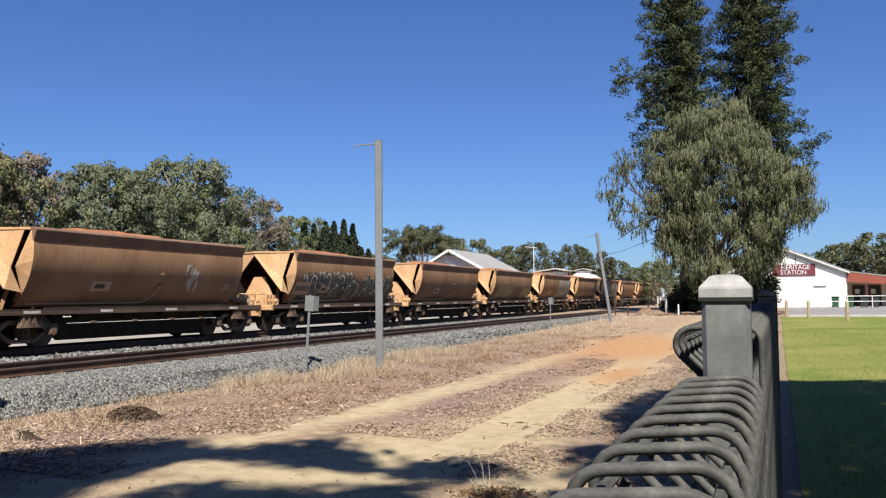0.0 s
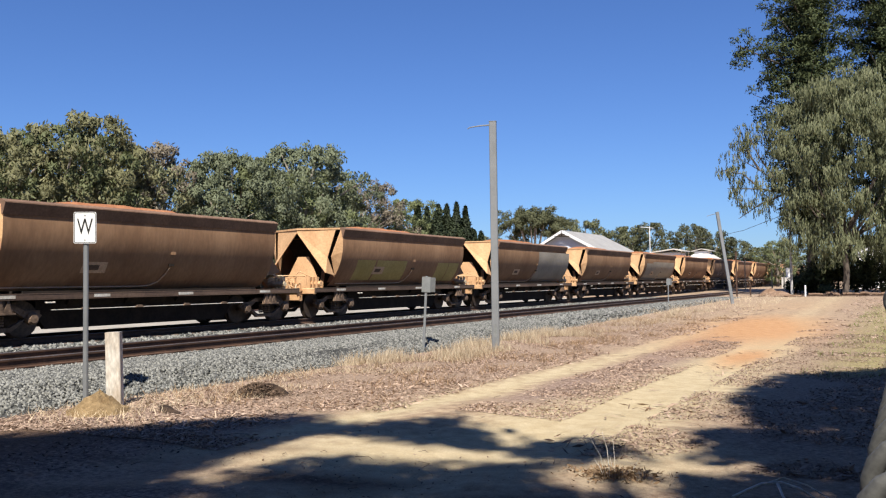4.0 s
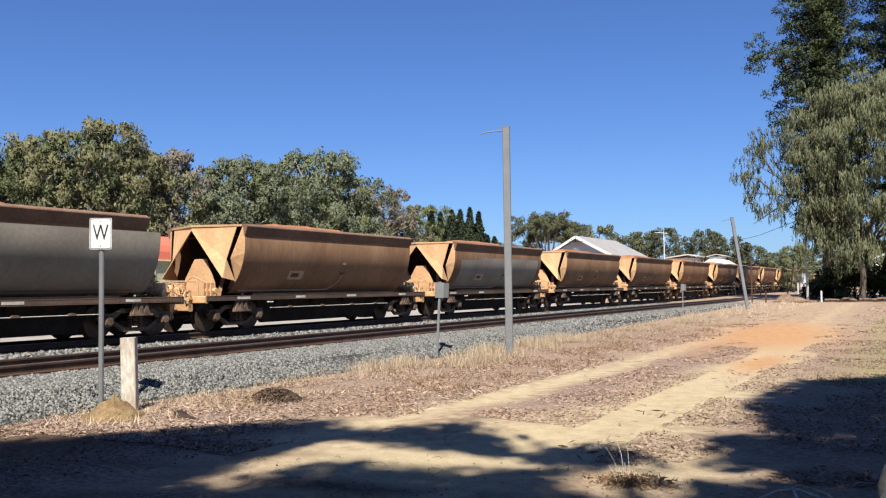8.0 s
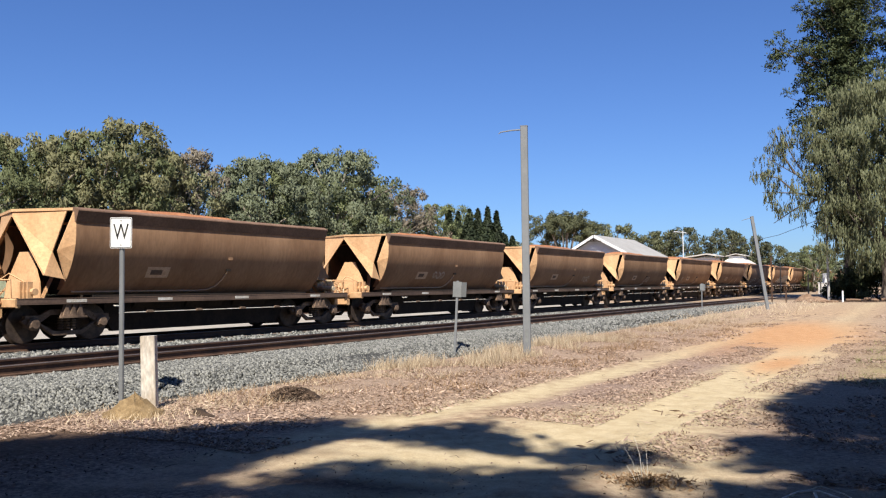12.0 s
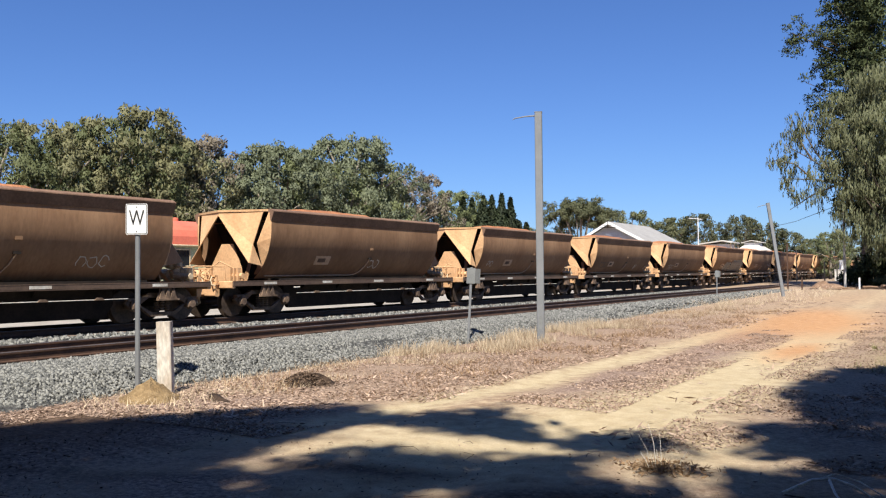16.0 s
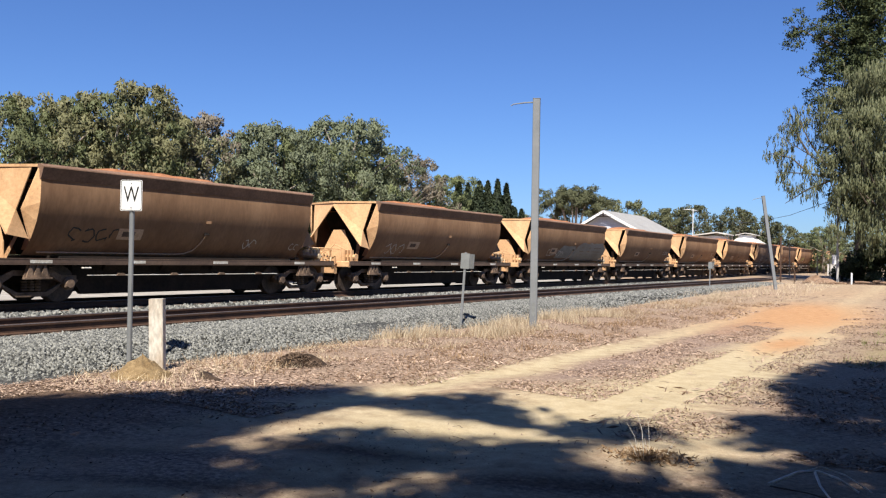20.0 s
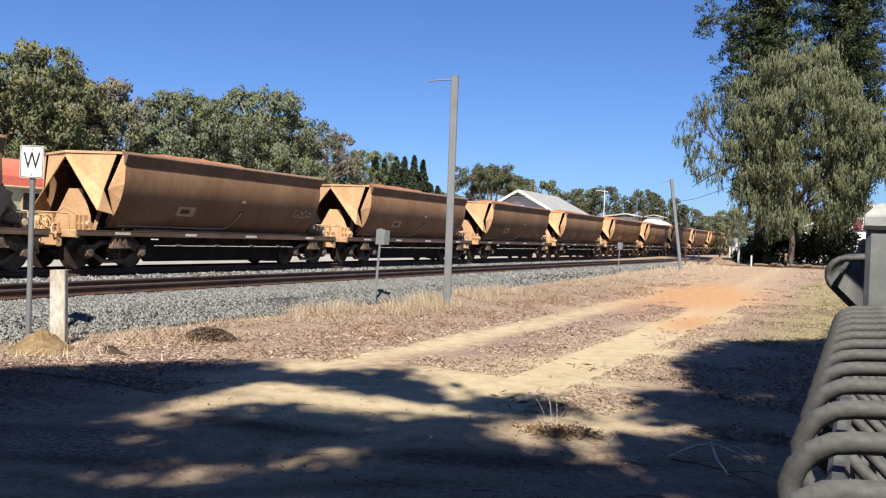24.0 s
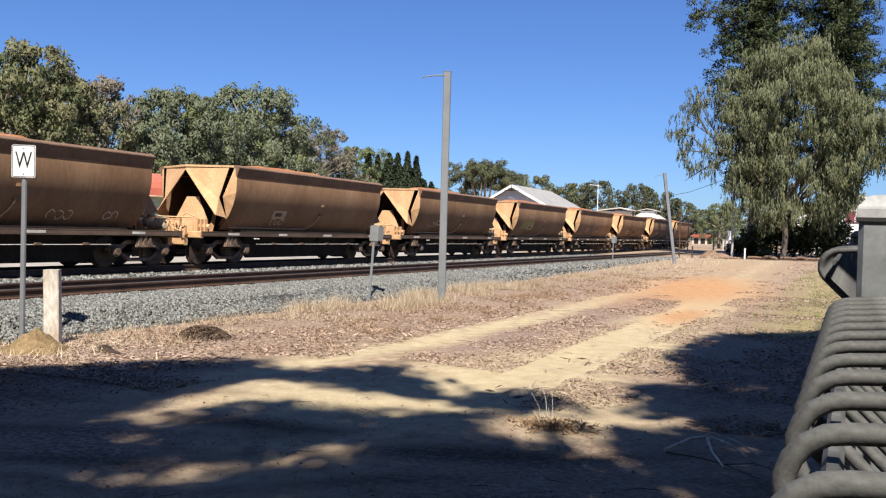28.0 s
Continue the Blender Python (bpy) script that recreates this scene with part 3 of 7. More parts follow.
        me.update(calc_edges=True)
        tagged(new(name, me), "grey crushed ballast stones beside the rails", "ballast", kind="stuff")
    # rails
    web = [(-0.07, 0), (0.07, 0), (0.07, 0.012), (0.012, 0.03), (0.009, 0.11), (0.033, 0.122), (0.034, 0.15), (-0.034, 0.15), (-0.033, 0.122), (-0.009, 0.11), (-0.012, 0.03), (-0.07, 0.012)]
    head = [(-0.030, 0.15), (0.030, 0.15), (0.024, 0.16), (-0.024, 0.16)]
    for mid, tie, label in ((NEAR_TRACK, "near", "empty railway track with rusty rails on ballast"), (FAR_TRACK, "far", "railway track under the moving ore train"), (SIDING, "siding", "siding track under the parked carriage")):
        track = thing("railway_track", (mid, 0, RAIL_TOP - 0.16), label, "railway track", kind="structure")
        for side in (-1, 1):
            rail = part("rail", Build().prism([(side * GAUGE / 2 + a, c) for a, c in web], 0, 2, 1, -260, 420), M_RAIL, track, "rusty steel rail")
            part("rail_head", Build().prism([(side * GAUGE / 2 + a, c) for a, c in head], 0, 2, 1, -260, 420), M_RAILHEAD, rail, "worn running surface")
        if tie == "siding":
            continue
        sl = Build().prism([(-1.15, -0.14), (1.15, -0.14), (1.15, -0.01), (1.12, 0.0), (-1.12, 0.0), (-1.15, -0.01)], 0, 2, 1, -0.11, 0.11).mesh("sleeper", M_SLEEPER)
        for k in range(110 if tie == "near" else 60):
            part("sleeper", sl, None, track, at=pose(0, 2.0 + 0.66 * k, -0.004))
        rest = Build()
        for k in range(110 if tie == "near" else 60, 520):
            y = 2.0 + 0.66 * k
            rest.box(-1.15, 1.15, y - 0.11, y + 0.11, -0.14, -0.004)
        ob = part("sleepers", rest, M_SLEEPER, track)
        ob["kind"] = "stuff"


# ---- ore wagons ----
PITCH_M = 12.25
FRAME_L = 9.4
BODY_L = 8.76
BODY_Y = 0.22
PROFILE = [(1.505 - 1.88 * (1 - math.sqrt(1 - ((z - 2.5) / 1.88) ** 2)), z) for z in (2.80, 2.60, 2.40, 2.20, 2.00, 1.80, 1.62, 1.46, 1.32, 1.18, 1.06)]


def shell_x(z):
    return float(np.interp(z, [c for _, c in PROFILE][::-1], [a for a, _ in PROFILE][::-1]))


def shell_patch(y0, y1, z0, z1, off=0.006, ny=1, rows=8):
    """A sheet that follows the curved near side between y0..y1 and z0..z1."""
    b = Build()
    zs = [z0 + (z1 - z0) * k / rows for k in range(rows + 1)]
    for z in zs:
        for j in range(ny + 1):
            b.v.append((shell_x(z) + off, BODY_Y + y0 + (y1 - y0) * j / ny, z))
    w = ny + 1
    for k in range(rows):
        for j in range(ny):
            b.f.append((k * w + j, k * w + j + 1, (k + 1) * w + j + 1, (k + 1) * w + j))
    return b


def stroke(pts, width, off=0.010):
    """A painted line on the near side along (y, z) points."""
    b = Build()
    n = len(pts)
    for i, (y, z) in enumerate(pts):
        a, c = pts[max(i - 1, 0)], pts[min(i + 1, n - 1)]
        dy, dz = c[0] - a[0], c[1] - a[1]
        k = width / 2 / (math.hypot(dy, dz) + 1e-6)
        for s in (-1, 1):
            yy, zz = y - s * dz * k, z + s * dy * k
            b.v.append((shell_x(zz) + off, BODY_Y + yy, zz))
    b.f += [(2 * i, 2 * i + 1, 2 * i + 3, 2 * i + 2) for i in range(n - 1)]
    return b


def build_bogie(parent, y):
    bogie = part("bogie", Build().box(-0.90, 0.90, -0.16, 0.16, 0.42, 0.68, 0.03), M_UNDER, parent, at=pose(0, y, 0))
    for s in (-1, 1):
        x0, x1 = (0.95, 1.06) if s > 0 else (-1.06, -0.95)
        out = [(-1.12, 0.50), (-0.98, 0.62), (-0.70, 0.62), (-0.46, 0.74), (0.46, 0.74), (0.70, 0.62), (0.98, 0.62), (1.12, 0.50), (0.98, 0.36), (0.66, 0.38), (0.36, 0.17), (-0.36, 0.17), (-0.66, 0.38), (-0.98, 0.36)]
        fr = Build().prism([(a, c) for a, c in out[:9]] + [(0.72, 0.44), (0.44, 0.62), (-0.44, 0.62), (-0.72, 0.44), (-0.98, 0.36)], 1, 2, 0, x0, x1)
        fr.prism([(-0.72, 0.46), (-0.60, 0.40), (-0.34, 0.26), (0.34, 0.26), (0.60, 0.40), (0.72, 0.46), (0.62, 0.34), (0.36, 0.16), (-0.36, 0.16), (-0.62, 0.34)], 1, 2, 0, x0, x1)
        part("side_frame", fr, M_BOGIE, bogie, "cast bogie side frame caked with dust")
        for dy in (-0.16, 0.0, 0.16):
            sp = Build()
            xm = s * 1.005
            for j in range(5):
                z = 0.29 + 0.06 * j
                sp.lathe([(0, 0.058), (0.012, 0.066), (0.03, 0.066), (0.042, 0.058)], 2, (xm, dy, z), 8)
            part("spring", sp, M_BOGIE, bogie)
        for dy in (-0.86, 0.86):
            box = Build().lathe([(0, 0.15), (0.10, 0.15), (0.13, 0.11), (0.15, 0.10)] if s > 0 else [(-0.15, 0.10), (-0.13, 0.11), (-0.10, 0.15), (0, 0.15)], 0, (s * 1.02, dy, 0.44), 10)
            box.box(s * 1.02 - 0.06, s * 1.02 + 0.06, dy - 0.2, dy + 0.2, 0.55, 0.62)
            part("axle_box", box, M_BOGIE, bogie, "dusty round axle bearing cap")
    for dy in (-0.86, 0.86):
        w = Build()
        for s in (-1, 1):
            xm = s * GAUGE / 2
            prof = [(-0.075 * s, 0.20), (-0.07 * s, 0.45), (-0.035 * s, 0.45), (-0.03 * s, 0.425), (0.06 * s, 0.415), (0.065 * s, 0.36), (0.02 * s, 0.33), (0.02 * s, 0.18), (0.07 * s, 0.14)]
            w.lathe(sorted(prof) if s > 0 else sorted(prof), 0, (xm, 0, 0), 20)
        w.lathe([(-0.90, 0.07), (0.90, 0.07)], 0, (0, 0, 0), 10)
        for s in (-1, 1):  # lightening holes that let the turning show
            for k in range(4):
                a = math.pi / 2 * k
                w.box(s * GAUGE / 2 + s * 0.02 - 0.012, s * GAUGE / 2 + s * 0.02 + 0.012, 0.25 * math.cos(a) - 0.03, 0.25 * math.cos(a) + 0.03, 0.25 * math.sin(a) - 0.03, 0.25 * math.sin(a) + 0.03)
        ws = part("wheelset", w, M_WHEEL, bogie, "dark steel wheels on an axle", at=pose(0, dy, 0.42))
        ws["rolls"] = 1
    return bogie


def build_wagon():
    wg = thing("ore_wagon", (FAR_TRACK, 0, RAIL_TOP), "dusty brown bauxite hopper wagon with curved sides on bogies", "railway wagon", group="wagons of the ore train")
    L, LB = FRAME_L, BODY_L
    for s in (-1, 1):
        b = Build()
        outer = PROFILE
        inner = [(a - 0.03, c) for a, c in PROFILE]
        ring = [(s * a, c) for a, c in outer] + [(s * a, c) for a, c in inner[::-1]]
        b.prism(ring, 0, 2, 1, BODY_Y, BODY_Y + LB)
        part("side_shell", b, M_SHELL, wg, "curved brown steel side sheet", smooth=True)
        ch = Build().prism([(s * 1.36, 3.0), (s * 1.38, 3.03), (s * 1.47, 3.03), (s * 1.60, 2.97), (s * 1.605, 2.945), (s * 1.512, 2.70), (s * 1.47, 2.70), (s * 1.45, 2.85)], 0, 2, 1, BODY_Y - 0.02, BODY_Y + LB + 0.02)
        part("top_chord", ch, M_CHORD, wg, "rusty sloping top chord")
        sill = Build().prism([(s * 1.28, 0.86), (s * 1.28, 0.88), (s * 1.19, 0.88), (s * 1.19, 0.98), (s * 1.28, 0.98), (s * 1.28, 1.0), (s * 1.17, 1.0), (s * 1.17, 0.86)], 0, 2, 1, -1.02, L + 1.02)
        sill.box(min(s * 1.255, s * 1.275), max(s * 1.255, s * 1.275), -1.02, L + 1.02, 0.885, 0.975)
        sl = part("side_sill", sill, M_SILL, wg, "brown channel side sill")
        for k, y in enumerate((0.15, 2.7, 5.35, 8.55)):
            part("reflector_strip", Build().box(min(s * 1.277, s * 1.282), max(s * 1.277, s * 1.282), y, y + 0.52 - 0.06 * (k % 2), 0.895, 0.965), M_STRIPE, sl, "faded white reflective strip")
    for e in (0, 1):
        def P(x, y, z):
            return (x, y, z) if e == 0 else (x, L - y, z)

        def Q(x, y, z):
            return (x, BODY_Y + y, z) if e == 0 else (x, BODY_Y + LB - y, z)

        d = 1 if e == 0 else -1
        for s in (-1, 1):
            # folded leg plate from the apex down to the foot, with an open slot along the side sheet
            top, apex, corner, slot, foot, heel = Q(s * 0.0, -0.57, 2.97), Q(s * 0.0, -0.57, 2.86), Q(s * 1.245, -0.06, 2.97), Q(s * 1.07, -0.30, 2.02), Q(s * 1.19, -0.57, 1.50), Q(s * 1.17, -0.08, 1.42)
            t = Vector((0, d * 0.022, 0))
            vs = [Vector(p) for p in (top, apex, corner, slot, foot, heel)]
            plate = Build().add(vs + [v + t for v in vs], [(0, 1, 2), (1, 3, 2), (1, 4, 3), (4, 5, 3), (6, 8, 7), (7, 8, 9), (7, 9, 10), (10, 9, 11), (0, 6, 7, 1), (1, 7, 10, 4), (4, 10, 11, 5), (5, 11, 9, 3), (3, 9, 8, 2), (2, 8, 6, 0)])
            # trailing plates get the darker shell colour to paint their side in shade
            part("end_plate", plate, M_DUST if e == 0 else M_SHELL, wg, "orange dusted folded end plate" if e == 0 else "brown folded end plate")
            zs = [2.98, 2.6, 2.2, 1.8, 1.42]
            rim = [Vector(Q(s * (shell_x(z) - 0.004), 0.0, z)) for z in zs]
            inner = Vector(Q(s * 1.19, -0.26, 2.05))
            heel2 = Vector(Q(s * 1.175, -0.06, 1.42))
            fan = [inner, Vector(Q(s * 1.42, -0.01, 2.97))] + rim + [heel2]
            flare = Build().add(fan + [v + t for v in fan], [(0, q, q + 1) for q in range(1, 7)] + [(8, 8 + q + 1, 8 + q) for q in range(1, 7)] + [(0, 8, 9, 1), (0, 7, 15, 8)] + [(q, q + 8, q + 9, q + 1) for q in range(1, 7)])
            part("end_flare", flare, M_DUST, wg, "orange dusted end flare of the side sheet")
            low = [Q(s * (shell_x(z) - 0.03), 0.012, z) for z in (1.44, 1.3, 1.18)] + [Q(s * 0.80, 0.012, 1.18), Q(s * 0.95, 0.012, 1.44)]
            part("end_rim", Build().slab(low, (0, d * 0.02, 0)), M_SHELL, wg)
            part("plate_edge", Build().tube([Q(s * 0.02, -0.575, 2.86), Q(s * 1.19, -0.575, 1.50)], 0.016, 5), M_DUST, wg)
            part("end_strut", Build().slab([Q(s * 0.80, -0.40, 1.0), Q(s * 0.92, -0.40, 1.0), Q(s * 0.62, 0.15, 1.70), Q(s * 0.50, 0.15, 1.70)], (s * 0.03, 0, 0)), M_DUST, wg)
        cap = Build().slab([Q(-1.44, 0.0, 3.02), Q(0, -0.60, 3.02), Q(1.44, 0.0, 3.02), Q(1.38, 0.10, 3.02), Q(0, -0.46, 3.02), Q(-1.38, 0.10, 3.02)], (0, 0, -0.06))
        part("end_chord", cap, M_DUST, wg, "orange dusted end chord")
        # inner sheets coloured near-black to paint the shade under the hood
        part("slope_sheet", Build().slab([Q(-1.45, 0.55, 2.9), Q(1.45, 0.55, 2.9), Q(0.78, 0.9, 1.06), Q(-0.78, 0.9, 1.06)], (0, d * 0.03, 0)), M_UNDER, wg, "inner slope sheet, coloured dark as the shade under the hood")
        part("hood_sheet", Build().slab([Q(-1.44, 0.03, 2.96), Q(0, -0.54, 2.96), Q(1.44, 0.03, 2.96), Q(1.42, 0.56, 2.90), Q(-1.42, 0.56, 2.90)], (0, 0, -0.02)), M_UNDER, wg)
        cowl = Build().slab([Q(-0.68, -0.32, 1.0), Q(0.68, -0.32, 1.0), Q(0.62, -0.30, 1.36), Q(0.23, -0.24, 2.06), Q(-0.23, -0.24, 2.06), Q(-0.62, -0.30, 1.36)], (0, d * 0.03, 0))
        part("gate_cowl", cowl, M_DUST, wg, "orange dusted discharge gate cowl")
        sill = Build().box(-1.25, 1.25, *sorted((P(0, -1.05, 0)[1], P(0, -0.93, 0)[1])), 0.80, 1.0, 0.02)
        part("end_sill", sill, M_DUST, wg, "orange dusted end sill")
        deck = Build().box(-1.18, 1.18, *sorted((P(0, -0.93, 0)[1], P(0, 0.9, 0)[1])), 0.93, 0.985)
        part("end_deck", deck, M_SILL, wg)
        cp = Build().box(-0.13, 0.13, *sorted((P(0, -1.40, 0)[1], P(0, -0.9, 0)[1])), 0.52, 0.78, 0.03)
        cp.box(-0.20, 0.20, *sorted((P(0, -1.43, 0)[1], P(0, -1.18, 0)[1])), 0.50, 0.82, 0.04)
        part("coupler", cp, M_BOGIE, wg, "dusty knuckle coupler")
        ya, yb = sorted((P(0, -1.18, 0)[1], P(0, -1.02, 0)[1]))
        apron = Build().box(0.02, 0.74, ya, yb, 0.58, 0.90, 0.03)
        apron.box(-0.02, 0.78, ya - 0.02, yb + 0.02, 0.90, 0.94)
        part("end_apron", apron, M_DUST, wg, "orange dusted apron below the end sill")
        fr = Build()
        for x in (0.06, 0.30, 0.52, 0.72):
            fr.box(x - 0.022, x + 0.022, ya + 0.05, yb - 0.05, 0.94, 1.34 if x < 0.6 else 1.16)
        fr.box(0.04, 0.55, ya + 0.04, yb - 0.04, 1.32, 1.37)
        fr.box(0.30, 0.74, ya + 0.05, yb - 0.05, 1.12, 1.16)
        fr.slab([P(0.30, -1.10, 0.95), P(0.38, -1.10, 0.95), P(0.70, -1.10, 1.12), P(0.62, -1.10, 1.14)], (0, 0.03, 0))
        part("brake_frame", fr, M_DUST, wg, "orange dusted brake gear frame")
        cyl = Build().lathe([(-0.20, 0.07), (-0.17, 0.10), (0.16, 0.10), (0.20, 0.05)], 0, P(0.30, -1.06, 1.06), 10)
        part("brake_pot", cyl, M_DUST, wg, "dusted brake cylinder pot")
        for x, z, d2 in ((0.16, 1.30, 0.30), (0.44, 1.28, 0.24), (0.64, 1.12, 0.22)):
            lp = [P(x, -1.20, z), P(x + 0.03, -1.28, z - 0.4 * d2), P(x + 0.09, -1.29, z - d2), P(x + 0.16, -1.22, z - 1.1 * d2)]
            part("brake_hose", Build().tube(lp, 0.02, 6), M_DUST if x < 0.5 else M_CREAM, wg, "dusted looped hose")
        hw = Build()
        ring = [P(0.36 + 0.2 * math.cos(a), -1.21, 1.1 + 0.2 * math.sin(a)) for a in np.linspace(0, 2 * math.pi, 13)]
        hw.tube(ring, 0.018, 5)
        for a in (0.5, 2.6, 4.7):
            hw.tube([P(0.36, -1.21, 1.1), P(0.36 + 0.2 * math.cos(a), -1.21, 1.1 + 0.2 * math.sin(a))], 0.012, 4)
        part("brake_wheel", hw, M_DUST, wg, "dusted hand brake wheel")
        rv = Build().lathe([(-0.33, 0.09), (-0.28, 0.15), (0.28, 0.15), (0.33, 0.09)], 0, P(-0.35, -0.72, 1.20), 10)
        part("air_reservoir", rv, M_DUST if e == 0 else M_CREAM, wg, "dusted air reservoir")
        pp = Build()
        pp.tube([P(-1.05, -0.8, 1.0), P(-1.05, -0.8, 1.32), P(-0.4, -0.85, 1.42), P(0.75, -0.85, 1.40), P(0.78, -0.85, 1.0)], 0.022, 5)
        pp.tube([P(0.2, -0.8, 1.38), P(0.3, -0.6, 1.55), P(0.9, -0.5, 1.3), P(1.0, -0.5, 1.0)], 0.018, 5)
        part("brake_pipe", pp, M_DUST if e == 0 else M_CREAM, wg, "dusted brake piping")
        rack = Build()
        for x in (0.72, 0.86, 1.0):
            rack.box(x - 0.025, x + 0.025, *sorted((P(0, -0.62, 0)[1], P(0, -0.50, 0)[1])), 0.98, 1.36)
        rack.lathe([(-0.22, 0.08), (0.22, 0.08)], 0, P(0.9, -0.5, 1.14), 8)
        part("brake_cylinder", rack, M_DUST if e == 0 else M_CREAM, wg, "dusted brake cylinder")
        if e == 1:
            for vx, vy, vz, vr in ((0.10, -0.62, 1.18, 0.13), (0.34, -0.70, 1.22, 0.16), (0.56, -0.60, 1.14, 0.12), (0.24, -0.58, 1.44, 0.10), (0.46, -0.62, 1.46, 0.09)):
                vc = Build().lathe([(-0.16, vr * 0.6), (-0.12, vr), (0.02, vr), (0.04, vr * 1.15), (0.08, vr * 1.15), (0.14, vr * 0.5)], 0, P(vx, vy, vz), 9)
                part("brake_valve", vc, M_CREAM, wg, "pale cream brake valve")
            part("valve_bracket", Build().box(0.02, 0.62, *sorted((P(0, -0.74, 0)[1], P(0, -0.52, 0)[1])), 0.985, 1.06), M_CREAM, wg)
        hose = Build().tube([P(0.35, -1.30, 0.8), P(0.40, -1.42, 0.62), P(0.36, -1.48, 0.42), P(0.25, -1.46, 0.36)], 0.03, 6)
        part("air_hose", hose, M_CREAM, wg, "pale hanging air hose")
        for s in (-1, 1):
            y = 0.35
            g = Build()
            x0, x1 = sorted((s * 1.20, s * 1.30))
            yy = [P(0, y - 0.22, 0)[1], P(0, y + 0.22, 0)[1], P(0, y + 0.32, 0)[1], P(0, y - 0.32, 0)[1]]
            g.slab([(s * 1.20, yy[0], 0.87), (s * 1.20, yy[1], 0.87), (s * 1.20, yy[2], 0.58), (s * 1.20, yy[3], 0.58)], (s * 0.02, 0, 0))
            g.box(x0, x1, min(yy), max(yy), 0.55, 0.59)
            for q in (-0.17, 0.0, 0.17):
                yc = P(0, y + q, 0)[1]
                g.slab([(s * 1.22, yc - 0.015, 0.86), (s * 1.22, yc - 0.09, 0.59), (s * 1.22, yc + 0.09, 0.59), (s * 1.22, yc + 0.015, 0.86)], (s * 0.035, 0, 0))
            part("body_bracket", g, M_BOGIE, wg, "pale ribbed bracket under the sill")
        build_bogie(wg, P(0, 0.35, 0)[1])
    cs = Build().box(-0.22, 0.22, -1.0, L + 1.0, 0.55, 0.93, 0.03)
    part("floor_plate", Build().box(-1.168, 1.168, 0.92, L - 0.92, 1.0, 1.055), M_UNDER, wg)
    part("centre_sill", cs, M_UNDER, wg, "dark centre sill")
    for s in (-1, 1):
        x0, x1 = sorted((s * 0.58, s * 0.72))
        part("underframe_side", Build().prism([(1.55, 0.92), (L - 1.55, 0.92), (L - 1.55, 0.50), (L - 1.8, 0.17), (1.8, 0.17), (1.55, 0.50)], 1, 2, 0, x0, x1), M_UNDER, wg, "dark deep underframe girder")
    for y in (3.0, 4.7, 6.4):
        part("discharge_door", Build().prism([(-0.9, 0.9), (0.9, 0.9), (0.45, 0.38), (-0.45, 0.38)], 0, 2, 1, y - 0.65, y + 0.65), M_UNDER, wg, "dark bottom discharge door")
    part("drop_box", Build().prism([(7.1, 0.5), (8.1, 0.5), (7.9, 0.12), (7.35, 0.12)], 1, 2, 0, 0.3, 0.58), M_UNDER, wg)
    pipe = Build().tube([(1.20, 1.6, 0.62), (1.20, 7.9, 0.62)], 0.012, 5)
    part("side_rod", pipe, M_STRIPE, wg, "pale steel brake rod")
    for y in (2.5, 4.1, 5.7, 7.1):
        part("rod_clip", Build().prism([(y - 0.13, 0.61), (y - 0.07, 0.67), (y + 0.07, 0.67), (y + 0.13, 0.61)], 1, 2, 0, 1.16, 1.24), M_BOGIE, wg)
    con = [(0.50, 1.13), (1.7, 1.13), (3.2, 1.13), (4.30, 1.13), (4.62, 1.15), (4.82, 1.24), (4.94, 1.42), (5.02, 1.64)]
    part("conduit", Build().tube([(shell_x(z) + 0.03, y, z) for y, z in con], 0.019, 5), M_PLATE, wg, "bent conduit pipe on the side")
    part("conduit_clip", Build().box(shell_x(1.66) - 0.01, shell_x(1.66) + 0.05, 4.96, 5.12, 1.64, 1.70), M_UNDER, wg)
    part("hatch", Build().box(shell_x(2.0) - 0.02, shell_x(2.0) + 0.004, 4.94, 5.10, 1.94, 2.10), M_SHELL, wg, "small side hatch")
    plate = part("data_plate", shell_patch(2.12, 2.82, 1.46, 1.72, 0.012, 1, 3), M_PLATE, wg, "small dusty data plate")
    part("plate_panel", shell_patch(2.24, 2.60, 1.53, 1.65, 0.016, 1, 2), M_SILL, plate, "faded plate lettering")
    part("grab_handle", Build().tube([(1.24, 1.42, 0.80), (1.30, 1.42, 0.79), (1.30, 1.62, 0.79), (1.24, 1.62, 0.80)], 0.02, 5), M_STRIPE, wg, "pale grab handle")
    # heaped ore
    rows, cols, b = 26, 9, Build()
    for i in range(rows + 1):
        y = BODY_Y + 0.15 + (LB - 0.3) * i / rows
        along = min(1, max(0, (y - 1.3) / 1.5)) * min(1, max(0, (LB - 1.7 - y) / 1.5))
        for j in range(cols + 1):
            x = -1.38 + 2.76 * j / cols
            z = 2.72 + 0.38 * along * (1 - (abs(x) / 1.6) ** 1.8) + 0.05 * noise.noise((x * 2, y * 2, 5.0)) * along
            b.v.append((x, y, z + (0.14 * along)))
    for i in range(rows):
        for j in range(cols):
            k = i * (cols + 1) + j
            b.f.append((k, k + 1, k + cols + 2, k + cols + 1))
    part("ore_load", b, M_ORE, wg, "heap of red bauxite ore", smooth=True)
    return wg


def scribble(wg, y0, z0, count, size, material, rng, width=0.03):
    """Unreadable spray tags: a row of loops and slashes."""
    for k in range(count):
        pts, a0 = [], rng.uniform(0, 6.28)
        for i in range(9):
            a = a0 + i * rng.uniform(0.45, 0.75)
            pts.append((y0 + k * size * 0.85 + size * 0.38 * math.cos(a), z0 + size * 0.45 * math.sin(a) * (0.6 + 0.4 * rng.uniform())))
        part("spray_tag", stroke(pts, width), material, wg, "faded sprayed tag")


